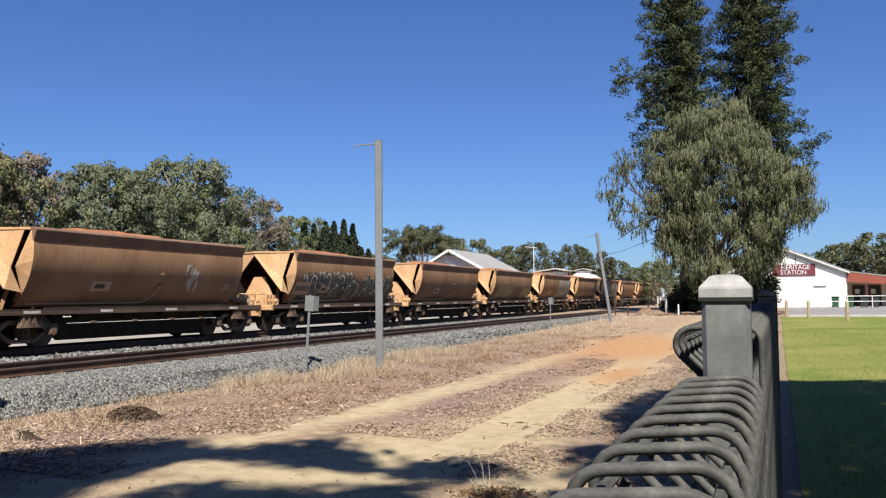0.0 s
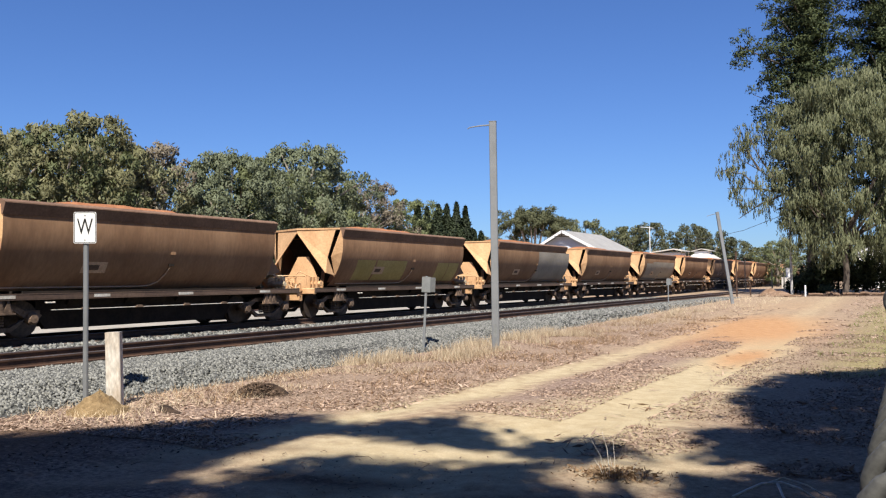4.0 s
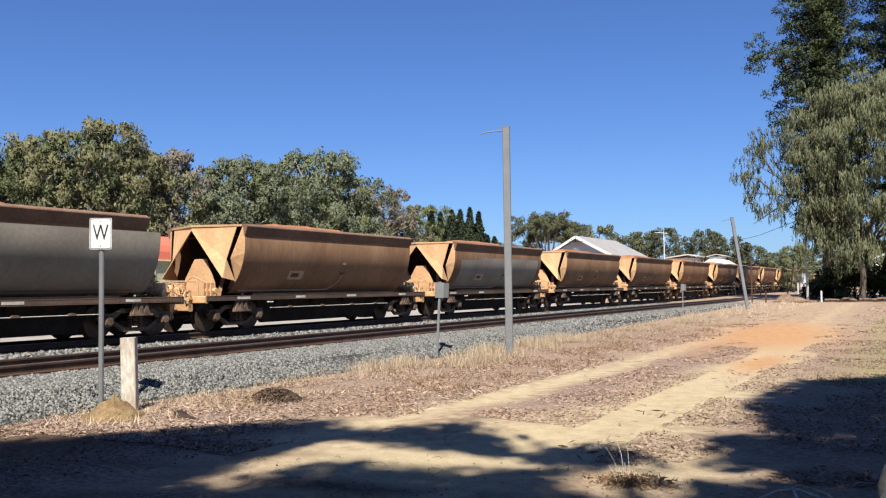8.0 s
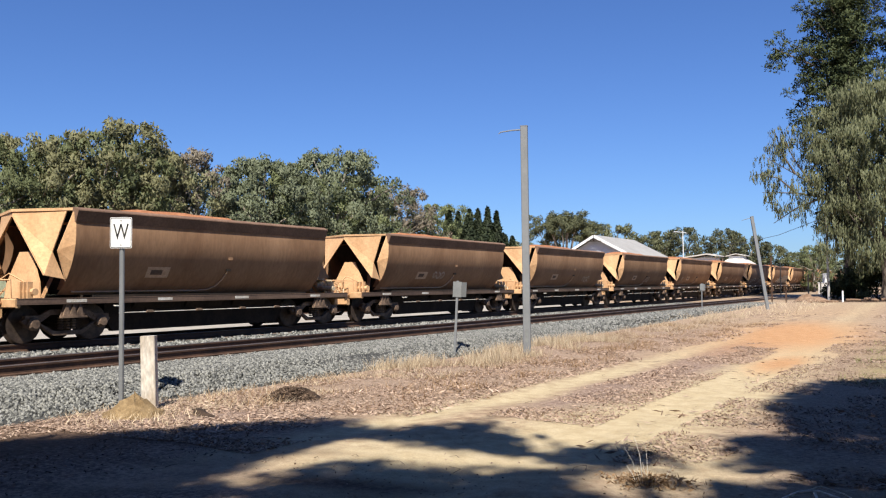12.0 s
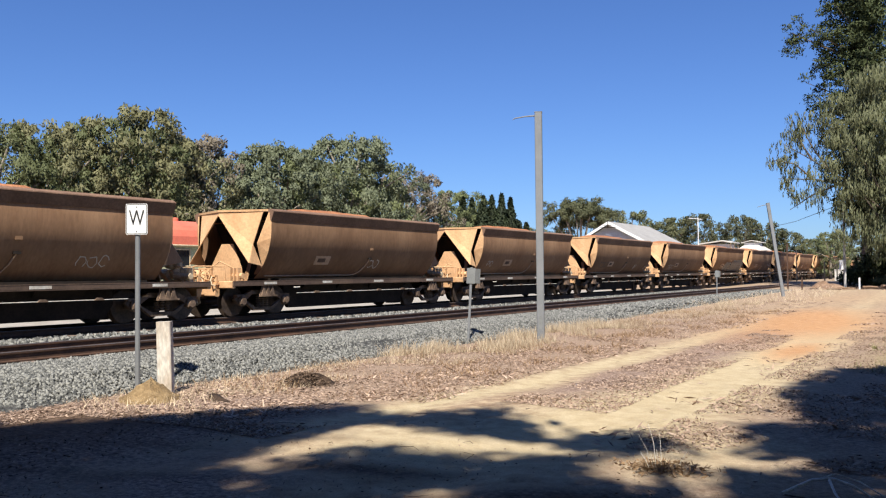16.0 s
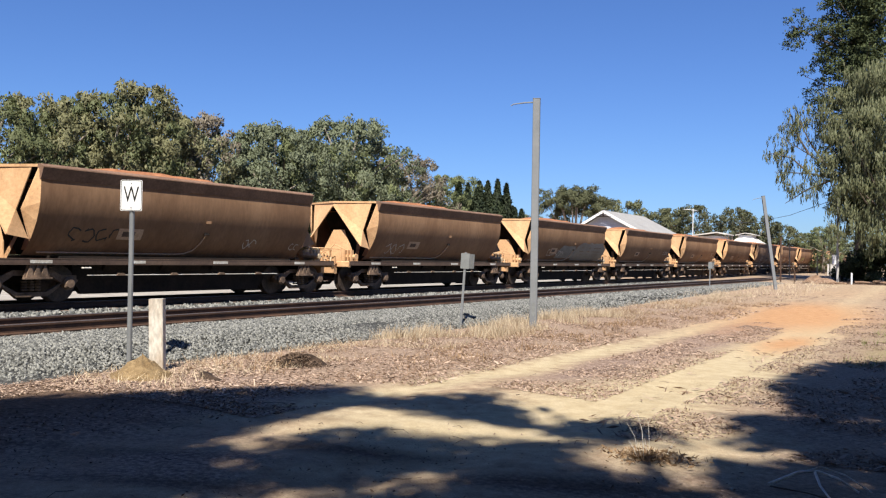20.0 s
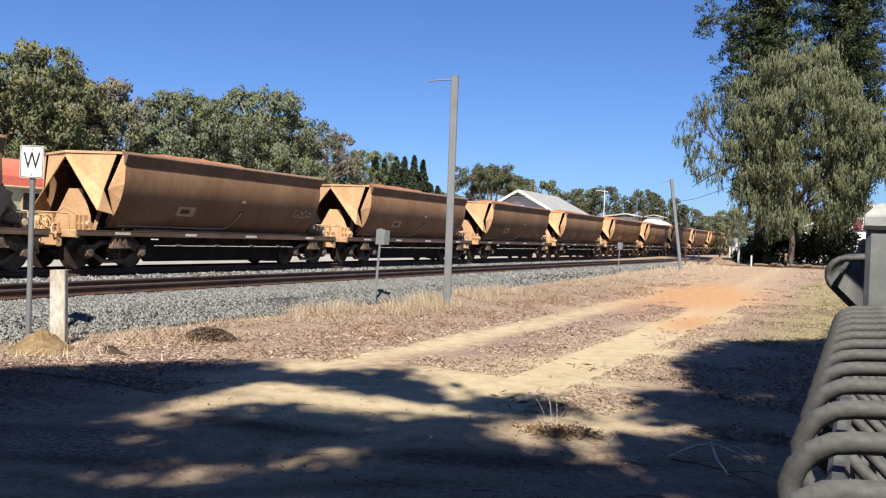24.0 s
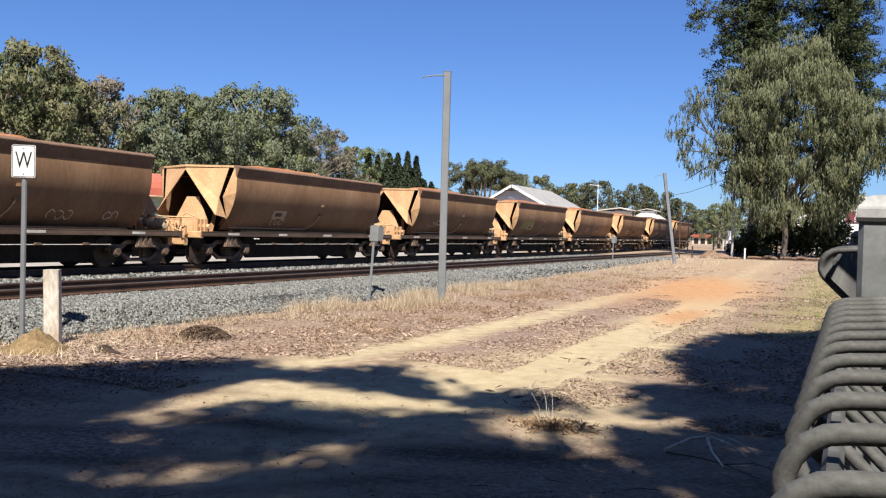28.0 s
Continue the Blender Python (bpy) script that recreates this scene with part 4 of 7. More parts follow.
def build_train():
    """Wagons, counted from the first one in view; each has marks of its own where they show."""
    first = build_wagon()
    train = [first] + [copy_thing(first, pose(FAR_TRACK, PITCH_M * k, RAIL_TOP)) for k in range(1, 26)]
    rng = np.random.default_rng(12)
    w = {k + 1: ob for k, ob in enumerate(train)}
    # a whole side of lettering-like graffiti
    tagged(w[3], "dusty brown hopper wagon covered in faded graffiti")
    def smear(wg, name, y0, y1, z0, z1, material, label):
        """A sprayed ground whose upper edge rises and falls."""
        b, n = Build(), 26
        for q in range(n + 1):
            y = y0 + (y1 - y0) * q / n
            top = z1 - 0.10 * (1 + noise.noise((y * 2.1, z1, 3.0))) - 0.25 * max(0.0, 1 - 8 * q * (n - q) / n / n)
            for r in range(6):
                z = z0 + (top - z0) * r / 5
                b.v.append((shell_x(z) + 0.005, BODY_Y + y + 0.10 * (z - z0), z))
        b.f += [(6 * q + r, 6 * q + r + 1, 6 * q + r + 7, 6 * q + r + 6) for q in range(n) for r in range(5)]
        part(name, b, material, wg, label, smooth=True)

    def letters(wg, y0, y1, z0, z1, count, pale):
        """Slanted, overlapping unreadable letters with pale jagged outlines."""
        step = (y1 - y0) / count
        for k in range(count):
            y = y0 + step * (k + 0.15)
            for q in range(3):
                u = y + step * rng.uniform(0, 0.75)
                part("graffiti_fill", stroke([(u, z0 + 0.05), (u + 0.06, (z0 + z1) / 2), (u + 0.16 + 0.1 * rng.uniform(), z1 - 0.12)], rng.uniform(0.08, 0.16), 0.0075 + 0.0006 * q), (M_TAGDARK, M_TAGMID, M_GREY)[q], wg, "grey sprayed letter fill")
            h = z1 - 0.02 - 0.22 * rng.uniform()
            w = step * rng.uniform(0.38, 0.7)
            if k % 2:
                pts = [(y, h - 0.45), (y + 0.03, h - 0.12), (y + 0.3 * w, h), (y + 0.8 * w, h - 0.03), (y + 1.05 * w, h - 0.14), (y + 1.1 * w, h - 0.42), (y + 1.5 * w, h - 0.75 + 0.2 * rng.uniform())]
            else:
                pts = [(y - 0.05, h - 0.02), (y + 0.15 * w, h - 0.10), (y + 0.35 * w, h - 0.5), (y + 0.55 * w, h - 0.08), (y + 0.9 * w, h - 0.02), (y + 1.2 * w, h - 0.2), (y + 0.9 * w, h - 0.55), (y + 1.6 * w, h - 0.6)]
            part("graffiti_line", stroke(pts, 0.062, 0.0105), pale if k % 3 else M_TAG, wg, "pale sprayed outline")
            part("graffiti_line", stroke([(y + 0.1, z0 + 0.08), (y + 0.5 * w, z0 + 0.30), (y + 1.2 * w, z0 + 0.42 * rng.uniform() + 0.2)], 0.034, 0.0105), M_GREY if k % 2 else M_TAG, wg, "pale sprayed outline")

    smear(w[3], "graffiti_ground", 0.6, 5.2, 1.18, 2.30, M_TAGGROUND, "smoky sprayed graffiti ground")
    smear(w[3], "graffiti_ground", 5.4, 8.9, 1.18, 2.22, M_TAGGROUND, "smoky sprayed graffiti ground")
    letters(w[3], 0.55, 4.6, 1.28, 2.36, 7, M_TAG)
    letters(w[3], 5.6, 8.6, 1.28, 2.32, 5, M_TAGYEL)
    part("graffiti_line", stroke([(1.3, 1.16), (3.2, 1.15), (5.1, 1.17), (5.3, 1.34), (5.4, 1.62)], 0.030, 0.0105), M_TAG, w[3])
    ring = [(4.0 + 0.24 * math.cos(a), 1.55 + 0.22 * math.sin(a)) for a in np.linspace(0, 6.28, 15)]
    part("graffiti_line", stroke(ring, 0.10, 0.0112), M_BLACK, w[3])
    part("graffiti_line", stroke([(4.3, 1.70), (4.6, 1.90), (5.0, 1.92), (5.35, 1.75), (5.5, 1.45)], 0.035, 0.0105), M_TAG, w[3])
    panel = part("number_panel", shell_patch(0.15, 1.3, 1.38, 1.86, 0.012, 2, 4), M_PLATE, w[3], "tan number panel")
    for k in range(6):
        part("number_bar", shell_patch(0.26 + 0.17 * k, 0.36 + 0.17 * k, 1.52, 1.70, 0.018, 1, 2), M_BLACK, panel)
    # pale splash with runs
    for k in range(34):
        u, v = rng.normal() * 0.16, rng.normal() * 0.17
        y, z, d = 6.2 + u, 1.92 + v, rng.uniform(0.08, 0.30)
        part("paint_splash", stroke([(y, z), (y + 0.02 * rng.normal(), z - d / 2), (y + 0.03 * rng.normal(), z - d)], rng.uniform(0.02, 0.07), 0.006 + 0.0002 * k), M_TAG if k % 3 else M_PLATE, w[2], "pale paint splash")
    for k in (5,):
        part("overpaint_patch", shell_patch(1.0, 2.15, 1.25, 1.95, 0.006, 3, 6), M_OCHRE, w[k], "faded yellow overpaint patch", smooth=True)
        part("overpaint_patch", shell_patch(2.25, 4.3, 1.25, 1.95, 0.006, 3, 6), M_OCHRE, w[k], "faded yellow overpaint patch", smooth=True)
        part("overpaint_patch", shell_patch(6.7, 7.6, 1.2, 1.92, 0.006, 3, 6), M_OCHRE, w[k], "faded yellow overpaint patch", smooth=True)
        part("overpaint_patch", shell_patch(7.65, 8.5, 1.2, 1.92, 0.006, 3, 6), M_OCHRE, w[k], "faded yellow overpaint patch", smooth=True)
    tagged(w[5], "dusty brown hopper wagon with yellow overpaint patches")
    scribble(w[14], 1.0, 1.55, 5, 0.42, M_BLACK, rng, 0.035)
    scribble(w[14], 6.4, 1.45, 2, 0.3, M_TAG, rng, 0.022)
    scribble(w[14], 8.3, 1.4, 2, 0.25, M_TAG, rng, 0.022)
    part("overpaint_patch", shell_patch(4.9, 9.2, 1.12, 2.62, 0.006, 4, 9), M_GREY, w[6], "grey overpaint on the rear half", smooth=True)
    tagged(w[6], "brown hopper wagon half painted over in grey")
    part("overpaint_patch", shell_patch(0.55, 2.3, 1.18, 2.3, 0.006, 3, 9), M_GREY, w[8], "grey overpaint patch", smooth=True)
    part("overpaint_patch", shell_patch(2.3, 8.4, 1.16, 2.42, 0.006, 6, 9), M_GREY, w[8], "grey overpaint patch", smooth=True)
    tagged(w[8], "brown hopper wagon with a long grey overpaint patch")
    smear(w[16], "overpaint_patch", 3.0, 5.2, 1.25, 1.95, M_TAGMID, "ragged grey overpaint patch")
    smear(w[16], "overpaint_patch", 5.1, 9.1, 1.15, 2.15, M_GREY, "ragged grey overpaint patch")
    tagged(w[16], "brown hopper wagon with grey overpaint at its rear")
    for k, y0, z0, n, size in ((2, 8.0, 1.6, 2, 0.25), (16, 2.0, 1.5, 4, 0.4), (16, 3.3, 1.45, 2, 0.35), (18, 7.5, 1.75, 3, 0.35), (18, 8.4, 1.45, 2, 0.3), (17, 7.6, 1.72, 4, 0.3), (19, 5.9, 1.35, 3, 0.3), (19, 7.6, 1.35, 2, 0.28), (13, 0.8, 1.55, 2, 0.3), (15, 1.0, 1.45, 3, 0.45), (11, 6.4, 1.5, 3, 0.35), (10, 3.4, 1.6, 3, 0.32), (20, 2.3, 1.35, 3, 0.28), (21, 1.5, 1.5, 3, 0.3), (12, 5.0, 1.5, 2, 0.35), (24, 2.0, 1.6, 2, 0.3)):
        scribble(w[k], y0, z0, n, size, M_TAG, rng, 0.022)
    scribble(w[19], 0.6, 1.80, 6, 0.34, M_BLACK, rng, 0.03)
    scribble(w[19], 0.6, 1.42, 6, 0.32, M_BLACK, rng, 0.03)
    part("overpaint_patch", shell_patch(1.0, 3.0, 1.5, 1.95, 0.006, 2, 6), M_OCHRE, w[22], "faded yellow overpaint patch", smooth=True)
    return train


def train_s(t):
    """How far the train has come towards the camera's side, in metres."""
    return 8.963 + t * (7.1205 + t * (0.036486 + t * (-0.00087274 + t * 1.0986e-05)))


# ---- behind the train ----
def build_carriage():
    """Old railway carriage parked on the siding: red roof over green sides."""
    car = thing("railway_carriage", (SIDING, 15.0, RAIL_TOP), "parked old carriage with red roof and green sides", "railway carriage")
    L = 16.2
    prof = [(1.30, 0.95), (1.30, 2.42), (-1.30, 2.42), (-1.30, 0.95)]
    part("body", Build().prism(prof, 0, 2, 1, 0, L), M_CARSIDE, car, "grey-green boarded side")
    arc = [(1.42 * math.cos(a), 2.42 + 1.12 * math.sin(a) ** 0.8) for a in np.linspace(0.0, math.pi, 13)]
    part("roof", Build().prism(arc, 0, 2, 1, -0.3, L + 0.3), M_CARROOF, car, "faded red curved roof")
    part("gutter", Build().box(1.38, 1.47, -0.3, L + 0.3, 2.38, 2.45, 0.02), M_CREAM, car)
    for k in range(8):
        y = 0.9 + 1.95 * k
        win = part("window", Build().box(1.29, 1.315, y, y + 1.05, 1.55, 2.22), M_DARKGLASS, car, "dark carriage window")
        fr = Build()
        for a, c, d, e in ((y - 0.06, y, 1.49, 2.28), (y + 1.05, y + 1.11, 1.49, 2.28), (y, y + 1.05, 1.49, 1.55), (y, y + 1.05, 2.22, 2.28)):
            fr.box(1.30, 1.34, a, c, d, e)
        part("window_frame", fr, M_CREAM, win, "pale window surround")
    part("skirt", Build().box(-1.2, 1.2, 0.1, L - 0.1, 0.72, 0.95), M_UNDER, car)
    for y in (2.2, L - 2.2):
        b = Build()
        for dy in (-0.9, 0.9):
            for s in (-1, 1):
                b.lathe([(-0.06, 0.40), (0.06, 0.42)], 0, (s * GAUGE / 2, y + dy, 0.42), 16)
        b.box(-0.95, 0.95, y - 1.2, y + 1.2, 0.5, 0.72)
        part("bogie", b, M_UNDER, car)
    for y in (5.0, 10.0, 13.6):
        part("roof_vent", Build().lathe([(0, 0.14), (0.12, 0.14), (0.16, 0.08)], 2, (0.15, y, 3.50), 10), M_CARROOF, car)


def corrugated(x0, x1, z0, z1, y0, y1, pitch=0.3):
    """A sloping roof sheet from (x0, z0) to (x1, z1), ribbed down its slope."""
    b, n = Build(), int((y1 - y0) / pitch)
    for i in range(n + 1):
        y = y0 + (y1 - y0) * i / n
        h = 0.03 if i % 2 else 0.0
        b.v += [(x0, y, z0 + h), (x1, y, z1 + h), (x0, y, z0 - 0.05), (x1, y, z1 - 0.05)]
    for i in range(n):
        k = 4 * i
        b.f += [(k, k + 1, k + 5, k + 4), (k + 2, k + 6, k + 7, k + 3), (k, k + 4, k + 6, k + 2), (k + 1, k + 3, k + 7, k + 5)]
    b.f += [(0, 2, 3, 1), (4 * n, 4 * n + 1, 4 * n + 3, 4 * n + 2)]
    return b


def build_houses():
    h = thing("station_house", (-32.0, 83.5, 0.3), "pale house with a corrugated iron gable roof", "house")
    part("wall", Build().box(-2.5, 3.2, 0.6, 13.0, 0, 4.75), M_HOUSEWALL, h, "pale boarded wall")
    part("gable", Build().slab([(-2.7, 0.6, 4.75), (2.95, 0.6, 4.75), (0.0, 0.6, 6.25)], (0, 0.12, 0)), M_HOUSEWALL, h, "pale blue-white gable")
    part("roof", corrugated(0.0, -3.2, 6.5, 4.75, 0, 13.2), M_TINROOF, h, "pale corrugated roof slope")
    part("roof", corrugated(0.0, 4.1, 6.5, 4.35, 0, 13.2), M_TINROOF, h, "pale corrugated roof slope")
    for s, e, z in ((-1, -3.2, 4.72), (1, 4.1, 4.32)):
        part("bargeboard", Build().slab([(0, -0.05, 6.52), (e, -0.05, z), (e, -0.05, z - 0.28), (0, -0.05, 6.22)], (0, 0.05, 0)), M_WHITE, h, "white bargeboard")
    fret = Build()
    fret.tube([(-0.9, -0.02, 5.9), (0.9, -0.02, 5.85)], 0.05, 5)
    fret.tube([(0, -0.02, 5.9), (0, -0.02, 6.6)], 0.05, 5)
    for s in (-1, 1):
        fret.tube([(0, -0.02, 5.95), (s * 0.5, -0.02, 6.15)], 0.04, 5)
    part("gable_fretwork", fret, M_UNDER, h, "dark timber gable fretwork")
    # platform shelters
    s = thing("platform_shelter", (-28.5, 112, 0.3), "cream station building with a thin pale roof", "station building", group="platform buildings")
    part("wall", Build().box(-1.7, 1.7, 0.5, 3.9, 0, 4.75), M_SHEDWALL, s, "cream wall")
    part("roof", Build().slab([(-2.1, -0.2, 4.72), (1.0, -0.2, 5.12), (1.0, 4.4, 5.12), (-2.1, 4.4, 4.72)], (0, 0, 0.14)), M_ROOFPALE, s, "pale flat roof")
    part("roof", Build().slab([(1.0, -0.2, 5.12), (2.2, -0.2, 4.86), (2.2, 4.4, 4.86), (1.0, 4.4, 5.12)], (0, 0, 0.14)), M_ROOFPALE, s, "pale flat roof")
    for yy in (0.3, 2.2, 4.1):
        part("post", Build().box(1.95, 2.07, yy - 0.06, yy + 0.06, 0, 4.9), M_CREAMWALL, s)
    s = thing("signal_box", (-28.4, 132, 0.3), "small station building with a raised pale roof", "station building", group="platform buildings")
    part("wall", Build().box(-1.7, 1.6, 0.4, 4.6, 0, 4.4), M_CREAMWALL, s, "cream wall")
    part("lower_roof", Build().add([(-2.1, 0, 4.3), (2.2, 0, 4.3), (2.2, 5, 4.3), (-2.1, 5, 4.3), (-1.2, 1.2, 5.1), (1.1, 1.2, 5.1), (1.1, 3.8, 5.1), (-1.2, 3.8, 5.1)], [(3, 2, 1, 0), (4, 5, 6, 7), (0, 1, 5, 4), (1, 2, 6, 5), (2, 3, 7, 6), (3, 0, 4, 7)]), M_ROOFPALE, s, "pale hipped lower roof")
    part("upper_wall", Build().box(-1.1, 1.0, 1.3, 3.7, 5.0, 5.5), M_SHEDWALL, s, "pale upper wall")
    part("upper_roof", Build().slab([(-1.5, 0.9, 5.45), (0.0, 0.9, 5.78), (0.0, 4.1, 5.78), (-1.5, 4.1, 5.45)], (0, 0, 0.1)), M_ROOFPALE, s, "pale upper roof")
    part("upper_roof", Build().slab([(0.0, 0.9, 5.78), (1.5, 0.9, 5.45), (1.5, 4.1, 5.45), (0.0, 4.1, 5.78)], (0, 0, 0.1)), M_ROOFPALE, s, "pale upper roof")
    g = thing("distant_shed", (-30.7, 205, 0.45), "low distant shed with a red roof", "shed")
    part("wall", Build().box(-2.4, 2.4, 0, 6, 0, 1.7), M_CREAMWALL, g)
    for k in range(3):
        part("doorway", Build().box(-2.0 + 1.5 * k, -1.0 + 1.5 * k, -0.03, 0.02, 0.1, 1.4), M_DARKGLASS, g)
    part("roof", Build().slab([(-2.8, -0.6, 1.7), (2.8, -0.6, 1.7), (2.8, 3.5, 2.3), (-2.8, 3.5, 2.3)], (0, 0, 0.15)), M_REDTRIM, g, "red roof")
    # white yard light
    lamp = thing("yard_lamp", (-26.6, 97.5, 0.3), "white yard light pole with a cross arm", "lamp post")
    part("pole", Build().tube([(0, 0, 0), (0, 0, 7.4)], 0.06, 8, 0.04), M_WHITE, lamp)
    part("cross_arm", Build().tube([(-1.0, 0, 7.36), (0.4, 0, 7.18)], 0.035, 6), M_WHITE, lamp)
    for x, z in ((-1.0, 7.30), (0.4, 7.12)):
        part("lantern", Build().box(x - 0.14, x + 0.14, -0.08, 0.08, z - 0.05, z + 0.04, 0.02), M_POLE, lamp)
    # service pole with a meter box, and two thin posts by the line
    sp = thing("service_pole", (-8.1, 68.7, 0.32), "grey service pole with a pale meter box", "pole")
    part("pole", Build().tube([(0, 0, -0.3), (0, 0, 6.2)], 0.10, 8, 0.08), M_CONCRETE, sp)
    part("meter_box", Build().box(-0.38, -0.08, -0.16, 0.04, 1.3, 2.0, 0.03), M_WHITE, sp, "pale metal meter box")
    rp = thing("rail_post", (-11.13, 63.4, 0.28), "thin rusty rail post beside the line", "post")
    part("shaft", Build().box(-0.05, 0.05, -0.05, 0.05, -0.3, 3.2, 0.01), M_RAIL, rp)
    rp = thing("short_post", (-9.93, 61.7, 0.27), "short rusty post beside the line", "post")
    part("shaft", Build().box(-0.05, 0.05, -0.05, 0.05, -0.3, 0.85, 0.01), M_RAIL, rp)
    # fallen logs at the foot of the trees
    for x, y, a, ln, r in ((-6.1, 65.6, 12, 1.1, 0.10), (-5.2, 66.8, -28, 0.9, 0.13), (-4.9, 65.9, 40, 0.6, 0.09), (-3.9, 66.5, 6, 1.2, 0.11), (-3.0, 66.2, -35, 0.8, 0.14), (-2.4, 67.2, 15, 1.0, 0.10), (-1.7, 66.0, -8, 0.7, 0.12), (-0.9, 66.8, 30, 0.9, 0.10), (-7.4, 62.2, 20, 1.3, 0.08), (-7.9, 61.4, -15, 1.0, 0.07)):
        lg = thing("log", (x, y, 0.28), "brown weathered log at the edge of the tree bed", "log", group="logs round the tree bed", turn=a)
        part("trunk_piece", Build().tube([(-ln / 2, 0, r), (-ln * 0.1, 0.08, r * 1.25), (ln / 2, -0.03, r * 0.9)], r, 7, r * 0.75), M_LOG, lg)
    # low banks of dark earth at either side of the trees
    for x, y, w, h in ((-8.2, 63.0, 1.2, 0.42), (-9.3, 66.5, 1.0, 0.55), (-0.7, 69.5, 1.1, 0.62)):
        b, n = Build(), 16
        for i in range(7):
            q = 1 - i / 6
            for k in range(n):
                a = 2 * math.pi * k / n
                rr = w * q * (1 + 0.22 * noise.noise((2 * math.cos(a), 2 * math.sin(a), x + 0.3 * i)))
                b.v.append((rr * math.cos(a), 0.7 * rr * math.sin(a), h * (1 - q * q) ** 1.4 * (1 + 0.2 * noise.noise((3 * rr, a, x))) - 0.04))
        b.f += [(i * n + k, i * n + (k + 1) % n, (i + 1) * n + (k + 1) % n, (i + 1) * n + k) for i in range(6) for k in range(n)]
        solid("earth_bank", b, M_LOG, "low bank of brown earth and debris under the trees", "mound", group="earth banks under the trees", smooth=True, at=pose(x, y, 0.27))
    # signal hut and platform end at the crossing
    p = thing("crossing_hut", (-12.2, 98.6, 0.44), "pale concrete relay box beside the crossing", "relay box")
    part("body", Build().box(-0.45, 0.45, 0, 0.9, -0.05, 1.15, 0.03), M_CONCRETE, p)
    part("lid", Build().box(-0.48, 0.48, -0.03, 0.93, 1.15, 1.22), M_CONCRETE, p)


# ---- trees ----
def crown_points(blobs, per, rng, hollow=0.55, pull=0.3):
    """Leaf places in clumps, and the heart of the clump that each belongs to."""
    out, hearts = [], []
    whole = np.array([[q[0], q[1], q[2]] for q in blobs]).mean(0)
    for x, y, z, rx, ry, rz in blobs:
        n = max(30, int(per * rx * rz))
        d = rng.normal(size=(n, 3))
        d /= np.linalg.norm(d, axis=1)[:, None]
        r = hollow + (1 - hollow) * rng.uniform(0, 1, (n, 1)) ** 0.6
        r *= 1 + 0.30 * np.sin(4.1 * d[:, :1] + x) * np.cos(5.3 * d[:, 2:3] + y)
        r *= rng.normal(1, 0.09, (n, 1))
        out.append(np.array([x, y, z]) + d * r * np.array([rx, ry, rz]))
        hearts.append(np.repeat((np.array([[x, y, z]]) * (1 - pull) + whole * pull), n, axis=0))
    return np.concatenate(out), np.concatenate(hearts)


def build_gum(name, label, at, h, spread, material, seed, bark=None, bare=0.3, dense=1.0, leaf=0.26, leaves=150):
    """A broad gum tree: forked tapering trunk, limbs, and a ragged crown of leaf clumps."""
    rng = np.random.default_rng(seed)
    t = thing(name, at, label, "tree")
    bark = bark or M_PALEBARK
    trunk = Build()
    lean = rng.uniform(-0.06, 0.06, 2) * h
    base = [(0, 0, -0.2), (lean[0] * 0.3, lean[1] * 0.3, h * 0.2), (lean[0], lean[1], h * 0.45)]
    trunk.tube(base, 0.035 * h, 8, 0.022 * h)
    part("trunk", trunk, bark, t)
    tufts = []
    low = 0.14 if bare < 0.3 else 0.38
    lobes = rng.uniform(0, 6.28, 3)
    for k in range(int(230 * dense)):
        u = ((k + 0.5) / (230 * dense) + 0.05 * rng.normal()) % 1.0
        z = h * (low + (0.955 - low) * u ** 0.85)
        a = 2.4 * k + rng.uniform(-0.5, 0.5)
        c = min(1.0, abs(z / h - 0.56) / 0.43)
        reach = spread * math.sqrt(1.0 - c ** 2.2) * (1 + 0.24 * math.sin(3 * a + lobes[0] + 5 * u) + 0.14 * math.sin(5 * a + lobes[1] + 9 * u))
        r = reach * (0.45 + 0.55 * rng.uniform() ** 0.5)
        s = spread * rng.uniform(0.075, 0.165) * (0.8 if u > 0.8 else 1.0) * (1.5 if dense < 0.55 else 1.0)
        top = (lean[0] + r * math.cos(a), lean[1] + r * math.sin(a), z)
        tufts.append((*top, s, s, s * rng.uniform(0.75, 1.15)))
        if k % (24 if dense >= 0.65 else 8) == 3:
            mid = (lean[0] + 0.45 * r * math.cos(a), lean[1] + 0.45 * r * math.sin(a), 0.45 * h * 0.4 + z * 0.6)
            part("limb", Build().tube([base[2] if z > 0.5 * h else base[1], mid, top], 0.012 * h, 6, 0.003 * h), bark, t)
    out, hearts = [], []
    for x, y, z, rx, ry, rz in tufts:
        n = int(leaves * rng.uniform(0.6, 1.3))
        d = rng.normal(size=(n, 3))
        d /= np.linalg.norm(d, axis=1)[:, None]
        d *= (0.35 + 0.65 * rng.uniform(0, 1, (n, 1)) ** 0.5) * rng.normal(1, 0.14, (n, 1))
        out.append(np.array([x, y, z]) + d * np.array([rx, ry, rz]) - np.stack([0 * d[:, 0], 0 * d[:, 0], 0.35 * rz * rng.uniform(0, 1, n) ** 2], 1))
        hearts.append(np.repeat(np.array([[x * 0.93 + lean[0] * 0.07, y * 0.93 + lean[1] * 0.07, z - 0.25 * rz - 0.3]]), n, axis=0))
    part("crown", flakes("crown", np.concatenate(out), leaf * 1.25, leaf * 0.5, material, rng, droop=0.4, hearts=np.concatenate(hearts), soft=0.72), None, t)
    return t


